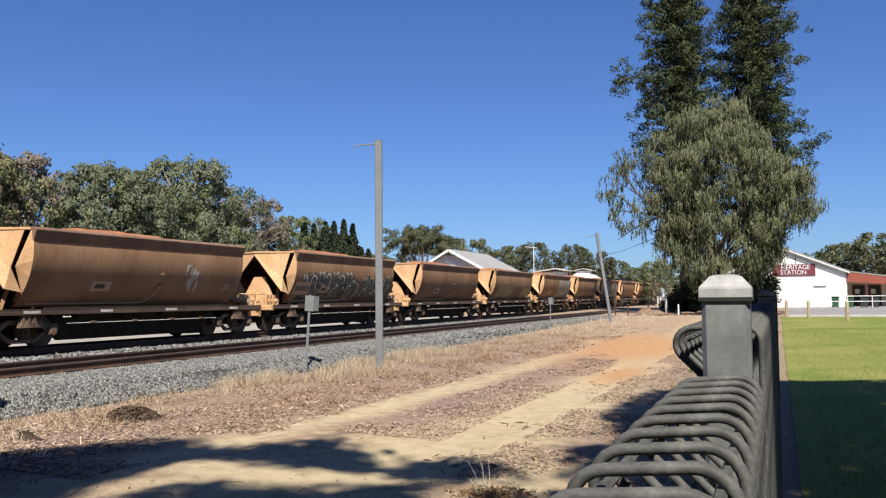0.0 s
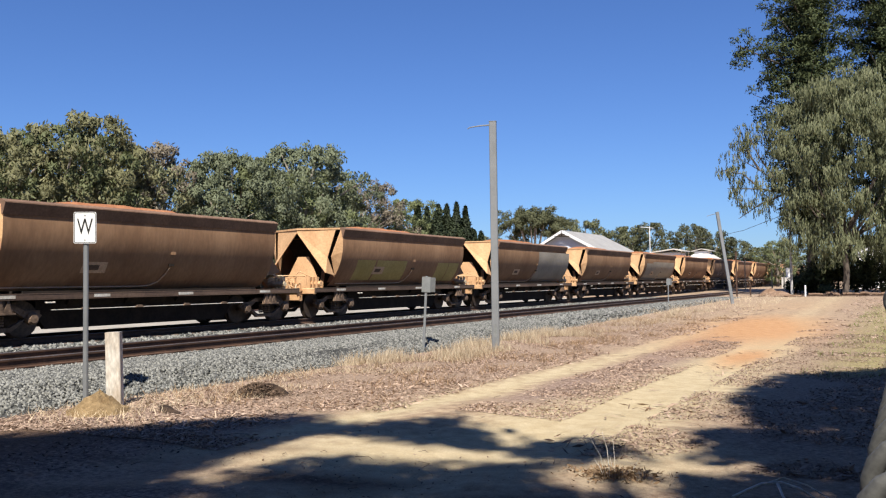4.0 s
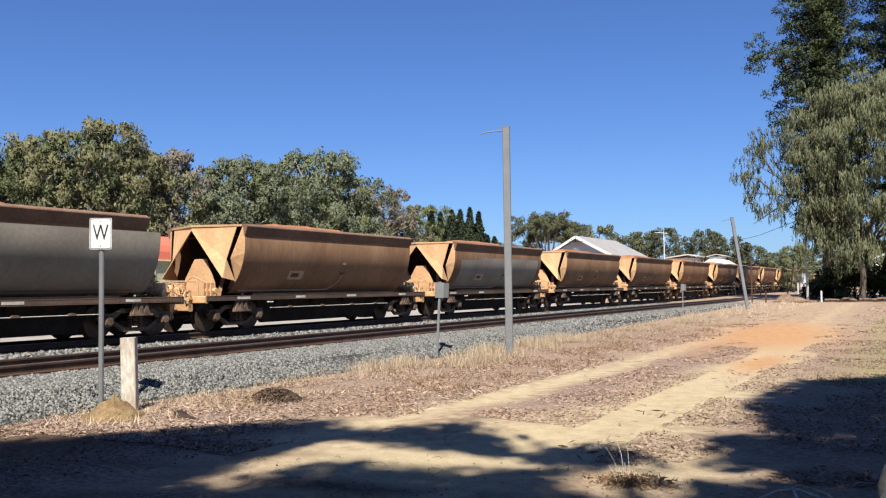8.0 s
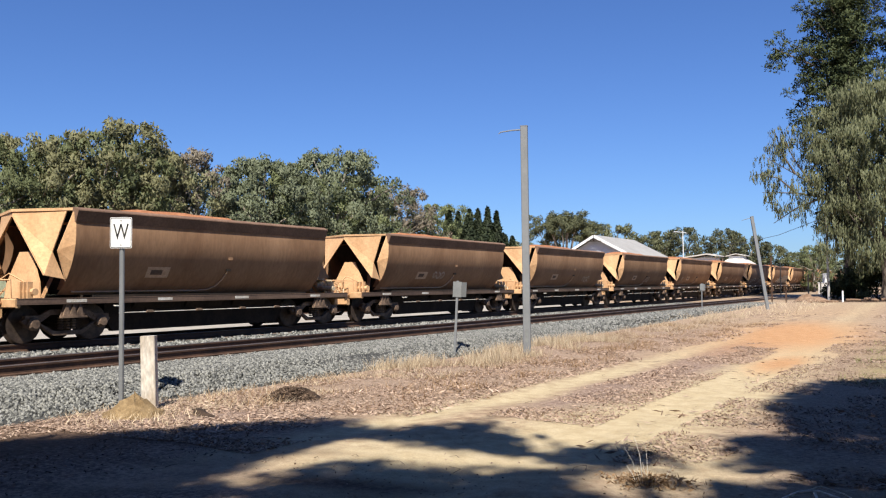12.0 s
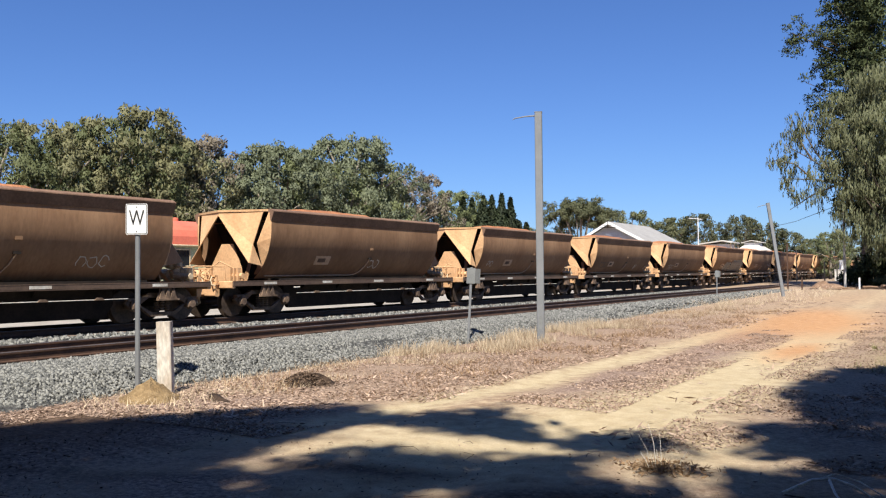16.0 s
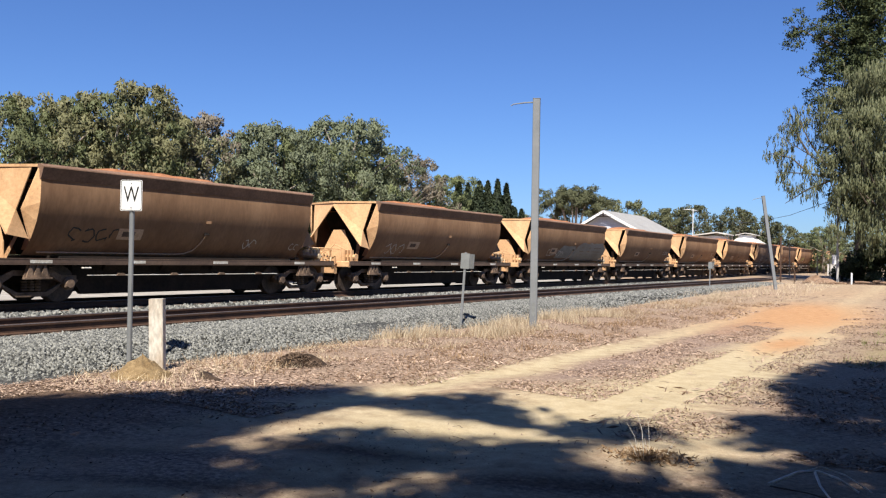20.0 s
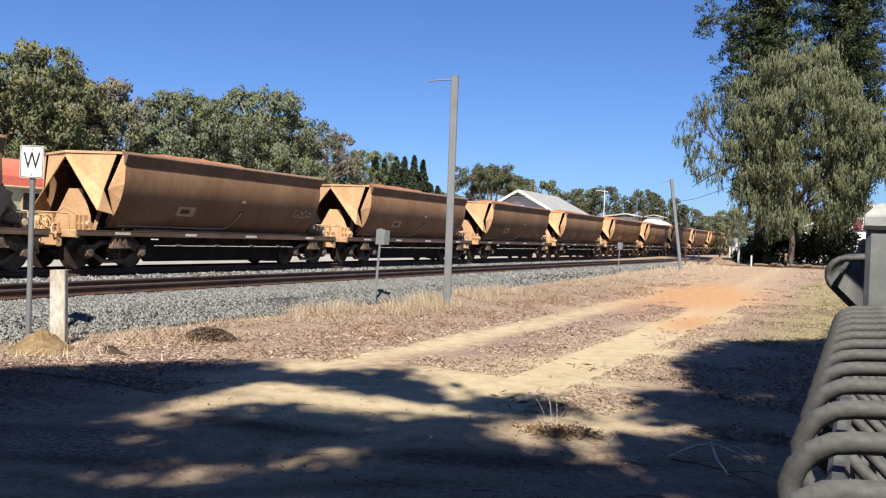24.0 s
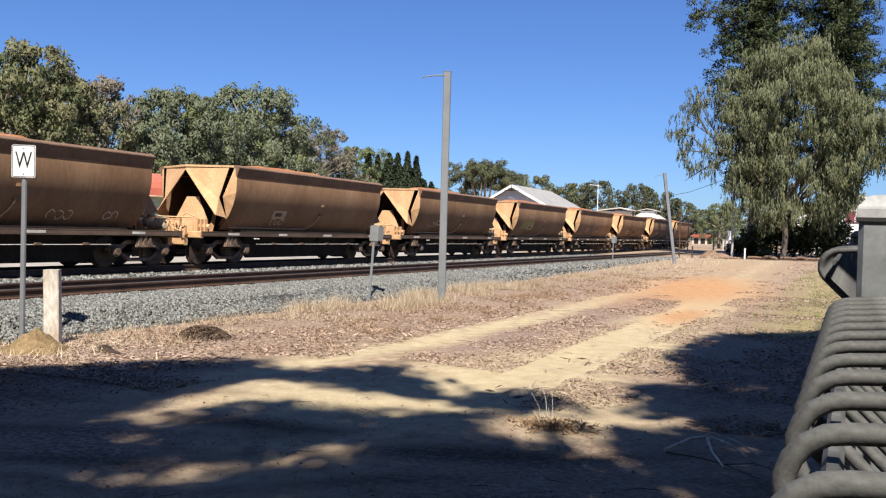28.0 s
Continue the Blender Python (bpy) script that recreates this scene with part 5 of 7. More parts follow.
def build_background_trees():
    mats = [M_LEAF_C, M_LEAF_A, M_LEAF_B, M_LEAF_A, M_LEAF_D, M_LEAF_B]
    labels = ["broad olive-green gum tree behind the railway", "dense green gum tree behind the railway", "blue-green gum tree with pale limbs", "green gum tree with an open crown", "gum tree with thin brownish foliage", "grey-green gum tree behind the railway"]
    protos = [build_gum("gum_tree", labels[k], (-46, 35.8 + 6 * k, 0.1), 11.0, 4.1, mats[k], 30 + k, bare=0.2 if k < 4 else 0.3, dense=(1.0, 1.0, 0.95, 1.0, 0.6, 0.9)[k], leaf=0.22, leaves=88) for k in range(6)]
    protos += [build_gum("gum_tree", "distant dark gum tree, with unseen copies behind the camera", (-60 + 8 * k, 180, 0.1), 11.0, 3.8, M_LEAF_FAR, 60 + k, bare=0.2, dense=0.5, leaf=0.34, leaves=64) for k in range(2)]
    protos += [build_gum("gum_tree", ("green gum tree in the row behind", "low bushy gum tree along the fence line")[k], (-54 + 12 * k, 30, 0.1), 11.0, 3.6, (M_LEAF_A, M_LEAF_B)[k], 70 + k, bare=0.2, dense=0.7, leaf=0.38, leaves=34) for k in range(2)]
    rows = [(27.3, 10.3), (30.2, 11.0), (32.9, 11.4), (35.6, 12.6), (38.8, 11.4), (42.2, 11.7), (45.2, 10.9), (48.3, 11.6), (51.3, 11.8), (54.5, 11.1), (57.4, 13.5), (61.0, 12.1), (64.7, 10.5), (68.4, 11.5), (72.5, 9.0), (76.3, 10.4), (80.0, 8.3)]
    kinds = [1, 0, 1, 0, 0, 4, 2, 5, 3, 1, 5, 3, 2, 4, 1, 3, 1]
    rng = np.random.default_rng(8)
    used = set()

    def place(k, x, y, h, wide=1.0):
        m = pose(x, y, 0.1, 0, 0, float(rng.uniform(0, 360))) @ Matrix.Diagonal((h / 11 * wide, h / 11 * wide, h / 11, 1))
        if k not in used:
            used.add(k)
            protos[k].matrix_basis = m
        else:
            tagged(copy_thing(protos[k], m @ Matrix.Diagonal((*[1 / q for q in protos[k].scale], 1))), group="gum trees behind the railway")

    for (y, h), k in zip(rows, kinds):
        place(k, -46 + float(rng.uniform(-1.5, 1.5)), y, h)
    for j in range(8):  # a second rank that closes the gaps
        place(8, -54 + float(rng.uniform(-2, 2)), 29 + 6.2 * j, float(rng.uniform(8.2, 9.4)), 1.45)
    for j in range(10):  # undergrowth along the fence line
        place(9 if j % 3 else 3, -41.5 + float(rng.uniform(-1, 1)), 27 + 4.6 * j, float(rng.uniform(3.0, 3.8)) if j % 3 else 6.0, 1.8 if j % 3 else 1.35)
    for x, y, h, wide in ((-70.3, 200, 16.6, 1.2), (-64.5, 203, 13.2, 1.2), (-59.4, 200, 14.4, 1.15), (-54.6, 201, 15.1, 1.05), (-45.6, 203, 14.4, 1.1), (-42.0, 206, 12.8, 1.2), (-37.0, 208, 10.6, 1.4), (-32.4, 212, 8.8, 1.7), (-49.8, 214, 11.0, 1.0), (-33, 255, 9.6, 1.7), (-24, 262, 9.6, 1.7), (-74, 150, 10.5, 1.5), (-66, 142, 9.5, 1.5), (-12, 240, 12, 1.6), (-3, 230, 10, 1.6), (10, 135, 9.0, 1.6), (14.5, 132, 10.4, 1.6), (19, 128, 11.0, 1.6), (24, 130, 10.4, 1.6), (30, 126, 11, 1.6), (6.5, 140, 8.0, 1.6)):
        place([6, 7][int(abs(x) + y) % 2], x, y, h, wide)
    place(3, -15.6, 118, 6.4, 1.1)
    place(9, -12.4, 122, 4.6, 1.2)
    for x, y, h in ((-30, -36, 14), (-22, -38, 15), (-13, -36, 15), (-4, -35, 14), (5, -36, 15), (14, -34, 15), (23, -30, 14), (30, -20, 14), (34, -8, 13), (36, 6, 12)):  # unseen trees added behind the camera to block sky light
        place([6, 7][int(abs(x)) % 2], x, y, 1.35 * h, 1.9)
    # umbrella-shaped gum on bare white limbs
    t = thing("umbrella_gum_tree", (-50.5, 120, 0.2), "umbrella-shaped gum tree on bare pale limbs", "tree")
    rng2 = np.random.default_rng(77)
    part("trunk", Build().tube([(0, 0, -0.2), (0.3, 0, 2.2)], 0.4, 8, 0.3), M_PALEBARK, t)
    blobs = []
    for k in range(15):
        a = 2.4 * k
        r = 0.6 + 4.1 * (k / 15) ** 0.6
        top = (r * math.cos(a), r * math.sin(a), 11.9 - 0.12 * r * r + 0.4 * rng2.normal())
        part("limb", Build().tube([(0.3, 0, 2.2), (top[0] * 0.35, top[1] * 0.35, 5.6), (top[0] * 0.8, top[1] * 0.8, top[2] - 1.6), top], 0.15, 6, 0.03), M_PALEBARK, t, "pale bare limb")
        for _ in range(6):
            s = float(rng2.uniform(0.6, 1.15))
            o = rng2.normal(size=3)
            blobs.append((top[0] + 1.1 * o[0], top[1] + 1.1 * o[1], top[2] - 0.5 + 0.55 * o[2], s, s, s * 0.7))
    pts, hearts = crown_points(blobs, 560, rng2, 0.3, 0.0)
    part("crown", flakes("crown", pts, 0.30, 0.13, M_LEAF_FAR, rng2, hearts=hearts - np.array([0, 0, 0.3]), soft=0.6), None, t)
    # pointed cypresses
    cyp = None
    for k in range(34):
        y = 73.6 + 13.0 * k / 34 + float(rng2.uniform(-0.3, 0.3))
        x = -41.2 - 3.4 * ((k * 0.618) % 1.0)
        h = float(np.interp(y, [73, 76, 79, 83, 87], [8.9, 9.8, 10.1, 9.2, 6.2])) * (float(rng2.uniform(0.74, 0.90)) if k % 3 else float(rng2.uniform(0.95, 1.04)))
        if cyp is None:
            cyp = thing("cypress_tree", (x, y, 0.1), "dark pointed cypress in a row behind the railway", "tree", group="cypress row")
            part("trunk", Build().tube([(0, 0, -0.2), (0, 0, 8.4)], 0.16, 6, 0.03), M_BARK, cyp)
            z = 9.3 - 9.0 * rng2.uniform(0, 1, 2100)
            rad = 1.08 * np.clip((9.4 - z) / 4.6, 0.02, 1) ** 0.85 * (1 + 0.14 * np.sin(z * 5.0 + 1.2)) * (0.6 + 0.4 * rng2.uniform(0, 1, 2100))
            a = rng2.uniform(0, 6.28, 2100)
            part("crown", flakes("crown", np.stack([rad * np.cos(a), rad * np.sin(a), z], 1), 0.52, 0.19, M_LEAF_CYP, rng2, droop=-0.5, hearts=np.stack([0 * z, 0 * z, z - 0.5], 1)), None, cyp)
            cyp.matrix_basis = pose(x, y, 0.1) @ Matrix.Diagonal((1, 1, 0.96 * h / 9.4, 1))
        else:
            copy_thing(cyp, pose(x, y, 0.1, 0, 0, 60 * y) @ Matrix.Diagonal((1, 1, 0.96 * h / 9.4 / (cyp.scale[2]), 1)))


def build_station_trees():
    """The tall dark conifers and the weeping peppermint at the end of the fence."""
    rng = np.random.default_rng(21)
    for x, y, h, reach, label, seed in ((-7.1, 73.5, 32.0, [1.6, 3.9, 4.2, 3.9, 3.3, 3.0, 2.6, 0.9], "tall dark conifer with ragged upswept branches", 1), (-1.2, 73.5, 31.0, [1.4, 4.2, 5.0, 4.4, 3.6, 3.5, 2.7, 0.9], "tall dark conifer beside its twin", 2)):
        t = thing("conifer_tree", (x, y, 0.3), label, "tree", group="tall conifers")
        part("trunk", Build().tube([(0, 0, -0.3), (0.1, 0, h * 0.5), (0, 0, h * 0.97)], 0.42, 8, 0.05), M_BARK, t)
        blobs = []
        for k in range(120):
            z = h * (0.17 + 0.81 * k / 120)
            a = 2.4 * k + seed
            rr = float(np.interp(z, [3, 10, 13.5, 17, 19.5, 24, 27, 32], reach)) * (rng.uniform(0.55, 1.12) if k % 4 else rng.uniform(0.9, 1.25))
            rise = rng.uniform(0.25, 0.6)
            if k % 2 == 0:
                part("branch", Build().tube([(0, 0, z - 0.8), (0.5 * rr * math.cos(a), 0.5 * rr * math.sin(a), z - 0.5), (rr * math.cos(a), rr * math.sin(a), z + rise * rr * 0.4)], 0.07, 5, 0.02), M_BARK, t)
            count = 4 + int(1.6 * rr)
            for q in range(count):
                w = rr * (0.12 + 0.96 * q / count)
                b = a + rng.normal() * 0.30
                s = rng.uniform(0.46, 0.86) * (1.1 - 0.25 * q / count)
                blobs.append((w * math.cos(b), w * math.sin(b), z - 0.3 + rise * w * 0.4 + 0.35 * rng.normal(), s, s, s * 0.62))
        if seed == 1:  # one long ragged bough on the track side
            part("branch", Build().tube([(0, 0, 17.6), (-2.6, 0, 19.0), (-5.2, -0.2, 20.6)], 0.12, 6, 0.03), M_BARK, t)
            for q in range(26):
                w = 0.35 + 0.65 * q / 26
                s = float(rng.uniform(0.4, 0.75))
                blobs.append((-5.3 * w + 0.4 * float(rng.normal()), float(rng.normal()) * 0.6, 17.4 + 3.2 * w + 0.7 * float(rng.normal()), s, s, s * 0.65))
        pts, hearts = crown_points(blobs, 350, rng, 0.25, 0.0)
        part("crown", flakes("crown", pts, 0.28, 0.100, M_LEAF_PINE, rng, droop=-0.45, hearts=hearts - np.array([0, 0, 0.25]), soft=0.6), None, t)
    # weeping peppermint
    t = thing("peppermint_tree", (-4.4, 67.5, 0.3), "weeping peppermint tree with grey-green hanging foliage", "tree")
    part("trunk", Build().tube([(0, 0, -0.3), (0.15, 0, 1.6), (0.0, 0, 3.4), (-0.2, 0.1, 5.2)], 0.24, 9, 0.15), M_BARK, t)
    ends = []
    for k in range(16):
        a = 2.4 * k
        r = 2.2 + 3.6 * ((k * 0.618) % 1)
        z = 5.8 + 7.8 * ((k * 0.414 + 0.2) % 1) * (1.15 - r / 9)
        top = (0.9 + r * math.cos(a), 0.7 * r * math.sin(a), z)
        part("limb", Build().tube([(0, 0, 3.0 + 0.1 * k), (top[0] * 0.4, top[1] * 0.4, z * 0.66), top], 0.14, 6, 0.03), M_BARK, t)
    leaves, hearts = [], []

    def spray(c, size, strands, depth):
        """Fine strands of leaves that hang from one twig end."""
        for _ in range(strands):
            o = rng.normal(size=3) * (0.5 * size, 0.5 * size, 0.34 * size)
            n = int(rng.integers(7, 15))
            fall = np.linspace(0, rng.uniform(0.35, 0.95) * depth, n)
            sway = rng.normal(size=2) * 0.10
            p = np.array(c) + o + np.stack([sway[0] * fall, sway[1] * fall, -fall], 1) + rng.normal(size=(n, 3)) * 0.05
            leaves.append(p)
            hearts.append(np.repeat(np.array([[c[0] * 0.96, c[1] + 0.25, c[2] - 0.55]]), n, axis=0))

    levels = [2.6, 3.4, 5.2, 7.0, 9.7, 13.3, 15.2, 16.0]
    for k in range(400):
        z = 3.4 + 12.2 * ((k * 0.618) % 1.0)
        x0 = float(np.interp(z, levels, [-2.8, -3.5, -4.1, -4.5, -4.9, -4.3, -2.6, -1.0]))
        x1 = float(np.interp(z, levels, [2.6, 3.2, 4.4, 6.2, 6.6, 4.9, 2.7, 1.0]))
        a, q = rng.uniform(0, 6.28), rng.uniform(0.10, 1.0) ** 0.5 * (1 + 0.17 * rng.normal())
        c = np.array([(x0 + x1) / 2 + (x1 - x0) / 2 * q * math.cos(a), 3.6 * q * math.sin(a) * min(1, (16.4 - z) / 4), z + 0.6 * rng.normal()])
        spray(c, rng.uniform(0.4, 0.95), int(rng.integers(12, 22)), 0.85)
    for k in range(42):  # long boughs over the lawn side
        a, q = rng.uniform(0, 6.28), rng.uniform(0, 1) ** 0.5
        spray((6.0 + 1.5 * q * math.cos(a), 0.8 * rng.normal(), 8.7 + 1.9 * q * math.sin(a)), rng.uniform(0.4, 0.8), 14, 0.9)
    for k in range(46):
        u = rng.uniform(0, 1)
        spray((2.2 + 2.5 * u, 1.5 + 0.6 * rng.normal(), 2.2 + 2.2 * u + rng.uniform(0.0, 2.4)), rng.uniform(0.4, 0.7), 14, 1.0)
    for k in range(125):  # the thin open limb on the track side
        a, q = rng.uniform(0, 6.28), rng.uniform(0.12, 1) ** 0.5
        c = (-6.0 + 2.5 * q * math.cos(a) + 0.25 * rng.normal(), 0.6 * rng.normal(), 9.5 + 3.4 * q * math.sin(a) + 0.3 * rng.normal())
        spray(c, 0.40, int(rng.integers(2, 6)), 0.8)
    for pts in ([(-0.1, 0, 4.6), (-3.0, 0, 7.4), (-5.6, 0, 9.4), (-7.6, 0, 10.8)], [(-3.0, 0, 7.4), (-5.6, 0.3, 8.0), (-8.0, 0.2, 8.2)], [(-4.4, 0, 8.4), (-5.6, 0.1, 10.4), (-6.4, 0, 12.2)], [(-3.6, 0, 7.6), (-5.6, -0.2, 6.8), (-7.2, 0, 5.8)], [(-5.6, 0, 9.4), (-6.6, 0.1, 11.2), (-6.9, 0, 12.6)], [(-5.6, 0.3, 8.0), (-6.8, 0.1, 9.2), (-8.3, 0, 9.6)]):
        part("limb", Build().tube(pts, 0.09, 6, 0.02), M_BARK, t)
    part("crown", flakes("crown", np.concatenate(leaves), 0.30, 0.065, M_LEAF_PEP, rng, droop=0.74, hearts=np.concatenate(hearts), soft=0.5), None, t)
    # dark shrubs below
    for x, y, w, h in ((-8.3, 73.6, 0.9, 1.5), (-6.9, 72.6, 1.3, 2.6), (-5.3, 74.2, 1.5, 3.9), (-3.5, 73.4, 1.2, 3.0), (-2.2, 72.2, 1.5, 3.6), (-0.9, 72.6, 1.2, 3.1), (-5.9, 70.2, 0.6, 0.8), (-1.6, 70.0, 0.7, 0.9)):
        s = thing("shrub", (x, y, 0.3), "dense dark green shrub under the trees", "shrub", group="shrubs under the trees")
        part("stem", Build().tube([(0, 0, -0.1), (0, 0, h * 0.6)], 0.08, 5, 0.03), M_BARK, s)
        pts, hearts = crown_points([(0, 0, h * 0.5, w, w * 0.7, h * 0.5), (w * 0.4, 0, h * 0.75, w * 0.6, w * 0.6, h * 0.3), (-w * 0.5, -0.2, h * 0.4, w * 0.5, w * 0.5, h * 0.35)], 760, rng, 0.2)
        part("crown", flakes("crown", pts, 0.28, 0.13, M_LEAF_SHRUB, rng, hearts=hearts), None, s)


def shaded(x, y):
    """Whether the ground at x, y lies in the shade of the trees behind the camera."""
    edge = np.interp(x, [-14, -10, -8.6, -8.1, -7.6, -7.3, -6.7, -6.0, -5.45, -5.2, -4.8, -4.4, -4.15, -3.7, -3.5, -3.2, -2.85, -2.45, -2.15, -2.1, -1.86, -0.8, 0.0, 2.0, 12.0], [3.6, 4.6, 5.4, 6.2, 6.7, 7.3, 8.2, 8.3, 8.0, 8.4, 8.7, 8.5, 8.1, 7.95, 7.75, 8.1, 8.2, 7.8, 7.7, 12.4, 15.3, 16.1, 17.4, 18.0, 18.5])
    wave = 0.12 * math.sin(5.1 * x + 1.0) * math.sin(3.7 * y) + 0.09 * math.sin(11 * x + 2 * y)
    if y > edge - 0.10 + wave:
        return False
    # sunlit gaps left open in the crowns
    for cx, cy, rx, ry in ((-5.3, 7.0, 0.36, 0.55), (-4.9, 6.85, 0.45, 0.58), (-4.4, 6.78, 0.45, 0.52), (-3.95, 6.98, 0.42, 0.45), (-3.42, 7.12, 0.38, 0.34), (-5.25, 6.1, 0.30, 0.45), (-5.25, 5.45, 0.26, 0.36), (-4.22, 4.12, 0.14, 0.24), (-3.95, 4.38, 0.14, 0.26), (-3.70, 4.62, 0.08, 0.16), (-2.35, 7.05, 0.40, 0.30), (-2.5, 6.45, 0.30, 0.28), (-1.85, 7.35, 0.42, 0.36), (-1.25, 7.5, 0.48, 0.24), (-1.85, 6.35, 0.30, 0.20), (-1.98, 10.2, 0.30, 1.0), (-1.95, 8.5, 0.22, 0.7), (-1.4, 9.62, 0.45, 0.12), (-0.45, 1.55, 0.60, 1.1)):
        if ((x - cx) / (rx + 0.12)) ** 2 + ((y - cy) / (ry + 0.10)) ** 2 < 1 + 1.5 * wave:
            return False
    return True


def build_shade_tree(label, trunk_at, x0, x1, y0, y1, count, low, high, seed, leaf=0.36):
    """An unseen tree added behind the camera, its leaves placed to cast the shade on the ground between x0..x1 and
    y0..y1.
    """
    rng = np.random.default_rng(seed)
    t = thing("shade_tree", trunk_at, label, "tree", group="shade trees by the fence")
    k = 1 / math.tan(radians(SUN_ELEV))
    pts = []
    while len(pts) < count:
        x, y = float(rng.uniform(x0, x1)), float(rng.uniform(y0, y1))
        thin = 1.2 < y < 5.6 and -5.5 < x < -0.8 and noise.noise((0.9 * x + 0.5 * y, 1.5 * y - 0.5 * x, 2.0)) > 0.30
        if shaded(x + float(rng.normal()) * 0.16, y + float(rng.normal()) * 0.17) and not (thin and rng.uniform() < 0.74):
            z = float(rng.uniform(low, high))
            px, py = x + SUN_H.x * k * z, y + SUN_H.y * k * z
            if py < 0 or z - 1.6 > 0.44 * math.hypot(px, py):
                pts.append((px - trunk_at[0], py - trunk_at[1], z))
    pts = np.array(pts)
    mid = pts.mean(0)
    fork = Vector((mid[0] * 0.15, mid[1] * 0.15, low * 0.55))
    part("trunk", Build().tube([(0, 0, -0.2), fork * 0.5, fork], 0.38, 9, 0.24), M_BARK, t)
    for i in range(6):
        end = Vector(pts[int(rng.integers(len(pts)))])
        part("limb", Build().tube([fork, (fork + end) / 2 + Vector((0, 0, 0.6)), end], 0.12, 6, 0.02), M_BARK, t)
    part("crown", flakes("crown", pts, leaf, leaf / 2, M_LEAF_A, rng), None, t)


# ---- signs, posts and lamps along the track ----
def glyph(text, size, extrude=0.002):
    cu = bpy.data.curves.new("lettering", "FONT")
    cu.body, cu.size, cu.align_x, cu.align_y, cu.extrude = text, size, "CENTER", "CENTER", extrude
    ob = bpy.data.objects.new("lettering", cu)
    scene.collection.objects.link(ob)
    me = bpy.data.meshes.new_from_object(ob.evaluated_get(bpy.context.evaluated_depsgraph_get()))
    bpy.data.objects.remove(ob)
    me.name = "lettering"
    return me


def build_signs():
    turn = 32.0  # faces back along the line towards the camera
    w = thing("whistle_board", (-9.685, 7.665, 0.0), "white whistle board with a black W on a steel post", "railway sign", turn=turn)
    part("post", Build().tube([(0, 0, -0.3), (0, 0, 2.57)], 0.034, 10), M_POLE, w, "galvanised round post")
    b = Build()
    r, a0, a1, z0, z1 = 0.02, -0.147, 0.147, 2.165, 2.585
    ring = []
    for cx, cz, s in ((a1 - r, z0 + r, -90), (a1 - r, z1 - r, 0), (a0 + r, z1 - r, 90), (a0 + r, z0 + r, 180)):
        ring += [(cx + r * math.cos(radians(s + q)), cz + r * math.sin(radians(s + q))) for q in (0, 30, 60, 90)]
    board = part("board", Build().prism(ring, 0, 2, 1, -0.046, -0.038), M_WHITE, w, "white sign board with rounded corners")
    rim = Build()
    k = len(ring)
    for i in range(k):
        (p, q), (p2, q2) = ring[i], ring[(i + 1) % k]
        f1, f0 = 0.955, 0.90
        zc = (z0 + z1) / 2
        rim.add([(p * f1, -0.0475, zc + (q - zc) * (1 - (1 - f1) * 0.7)), (p2 * f1, -0.0475, zc + (q2 - zc) * (1 - (1 - f1) * 0.7)), (p2 * f0, -0.0475, zc + (q2 - zc) * (1 - (1 - f0) * 0.7)), (p * f0, -0.0475, zc + (q - zc) * (1 - (1 - f0) * 0.7))], [(0, 1, 2, 3)])
    part("border", rim, M_BLACK, board, "black painted border")
    me = glyph("W", 0.25)
    me.materials.append(M_BLACK)
    part("letter", me, None, board, "black letter W", at=pose(0, -0.048, 2.38, 90, 0, 0) @ Matrix.Diagonal((0.80, 1.22, 1, 1)))
    for z in (2.21, 2.54):
        part("bolt", Build().lathe([(-0.053, 0.008), (-0.044, 0.01)], 1, (0, 0, z), 8), M_POLE, board)
    # white flaking post
    p = thing("marker_post", (-9.27, 7.80, 0.0), "short white timber post with flaking rust-stained paint", "post")
    body = Build().prism([(-0.085, -0.07), (0.085, -0.07), (0.095, -0.06), (0.095, 0.06), (0.085, 0.07), (-0.085, 0.07), (-0.095, 0.06), (-0.095, -0.06)], 0, 1, 2, -0.3, 0.985)
    part("shaft", body, M_WPOST, p, at=pose(0, 0, 0, 0, -1.5, 33))
    # earth mound at the foot of the sign
    b, n = Build(), 18
    rng = np.random.default_rng(3)
    for i in range(7):
        r, z = 0.40 * (1 - i / 6) ** 0.8, 0.30 * (i / 6) ** 0.85
        for k in range(n):
            a = 2 * math.pi * k / n
            q = r * (1 + 0.18 * noise.noise((math.cos(a) * 1.5, math.sin(a) * 1.5, i * 0.6)))
            b.v.append((q * math.cos(a), q * math.sin(a), z - 0.05 + 0.02 * rng.normal()))
    for i in range(6):
        b.f += [(i * n + k, i * n + (k + 1) % n, (i + 1) * n + (k + 1) % n, (i + 1) * n + k) for k in range(n)]
    b.f.append(tuple(range(6 * n, 7 * n)))
    solid("earth_mound", b, M_TERMITE, "small ochre earth mound at the sign post", "mound", smooth=True, at=pose(-9.10, 7.40, 0.0))
    # small signs seen from behind, leaning
    for k, (x, y, h, lean, tilt, label) in enumerate(((-10.05, 17.2, 1.72, 3.2, 0.0, "small grey signal plate on a leaning post"), (-12.0, 47.5, 1.62, 0.5, 0.0, "small grey signal plate on a far post"))):
        s = thing("track_sign", (x, y, 0.02), label, "railway sign", group="small track signs", turn=18)
        at = pose(0, 0, 0, 0, lean, 0)
        part("post", Build().box(-0.028, 0.028, -0.02, 0.02, -0.3, h, 0.006), M_POLE, s, at=at)
        part("plate", Build().prism([(-0.10, h - 0.38), (0.10, h - 0.38), (0.10, h - 0.02), (-0.10, h - 0.02)], 0, 2, 1, -0.035, -0.025), M_SIGNGREY, s, "grey metal plate", at=at)
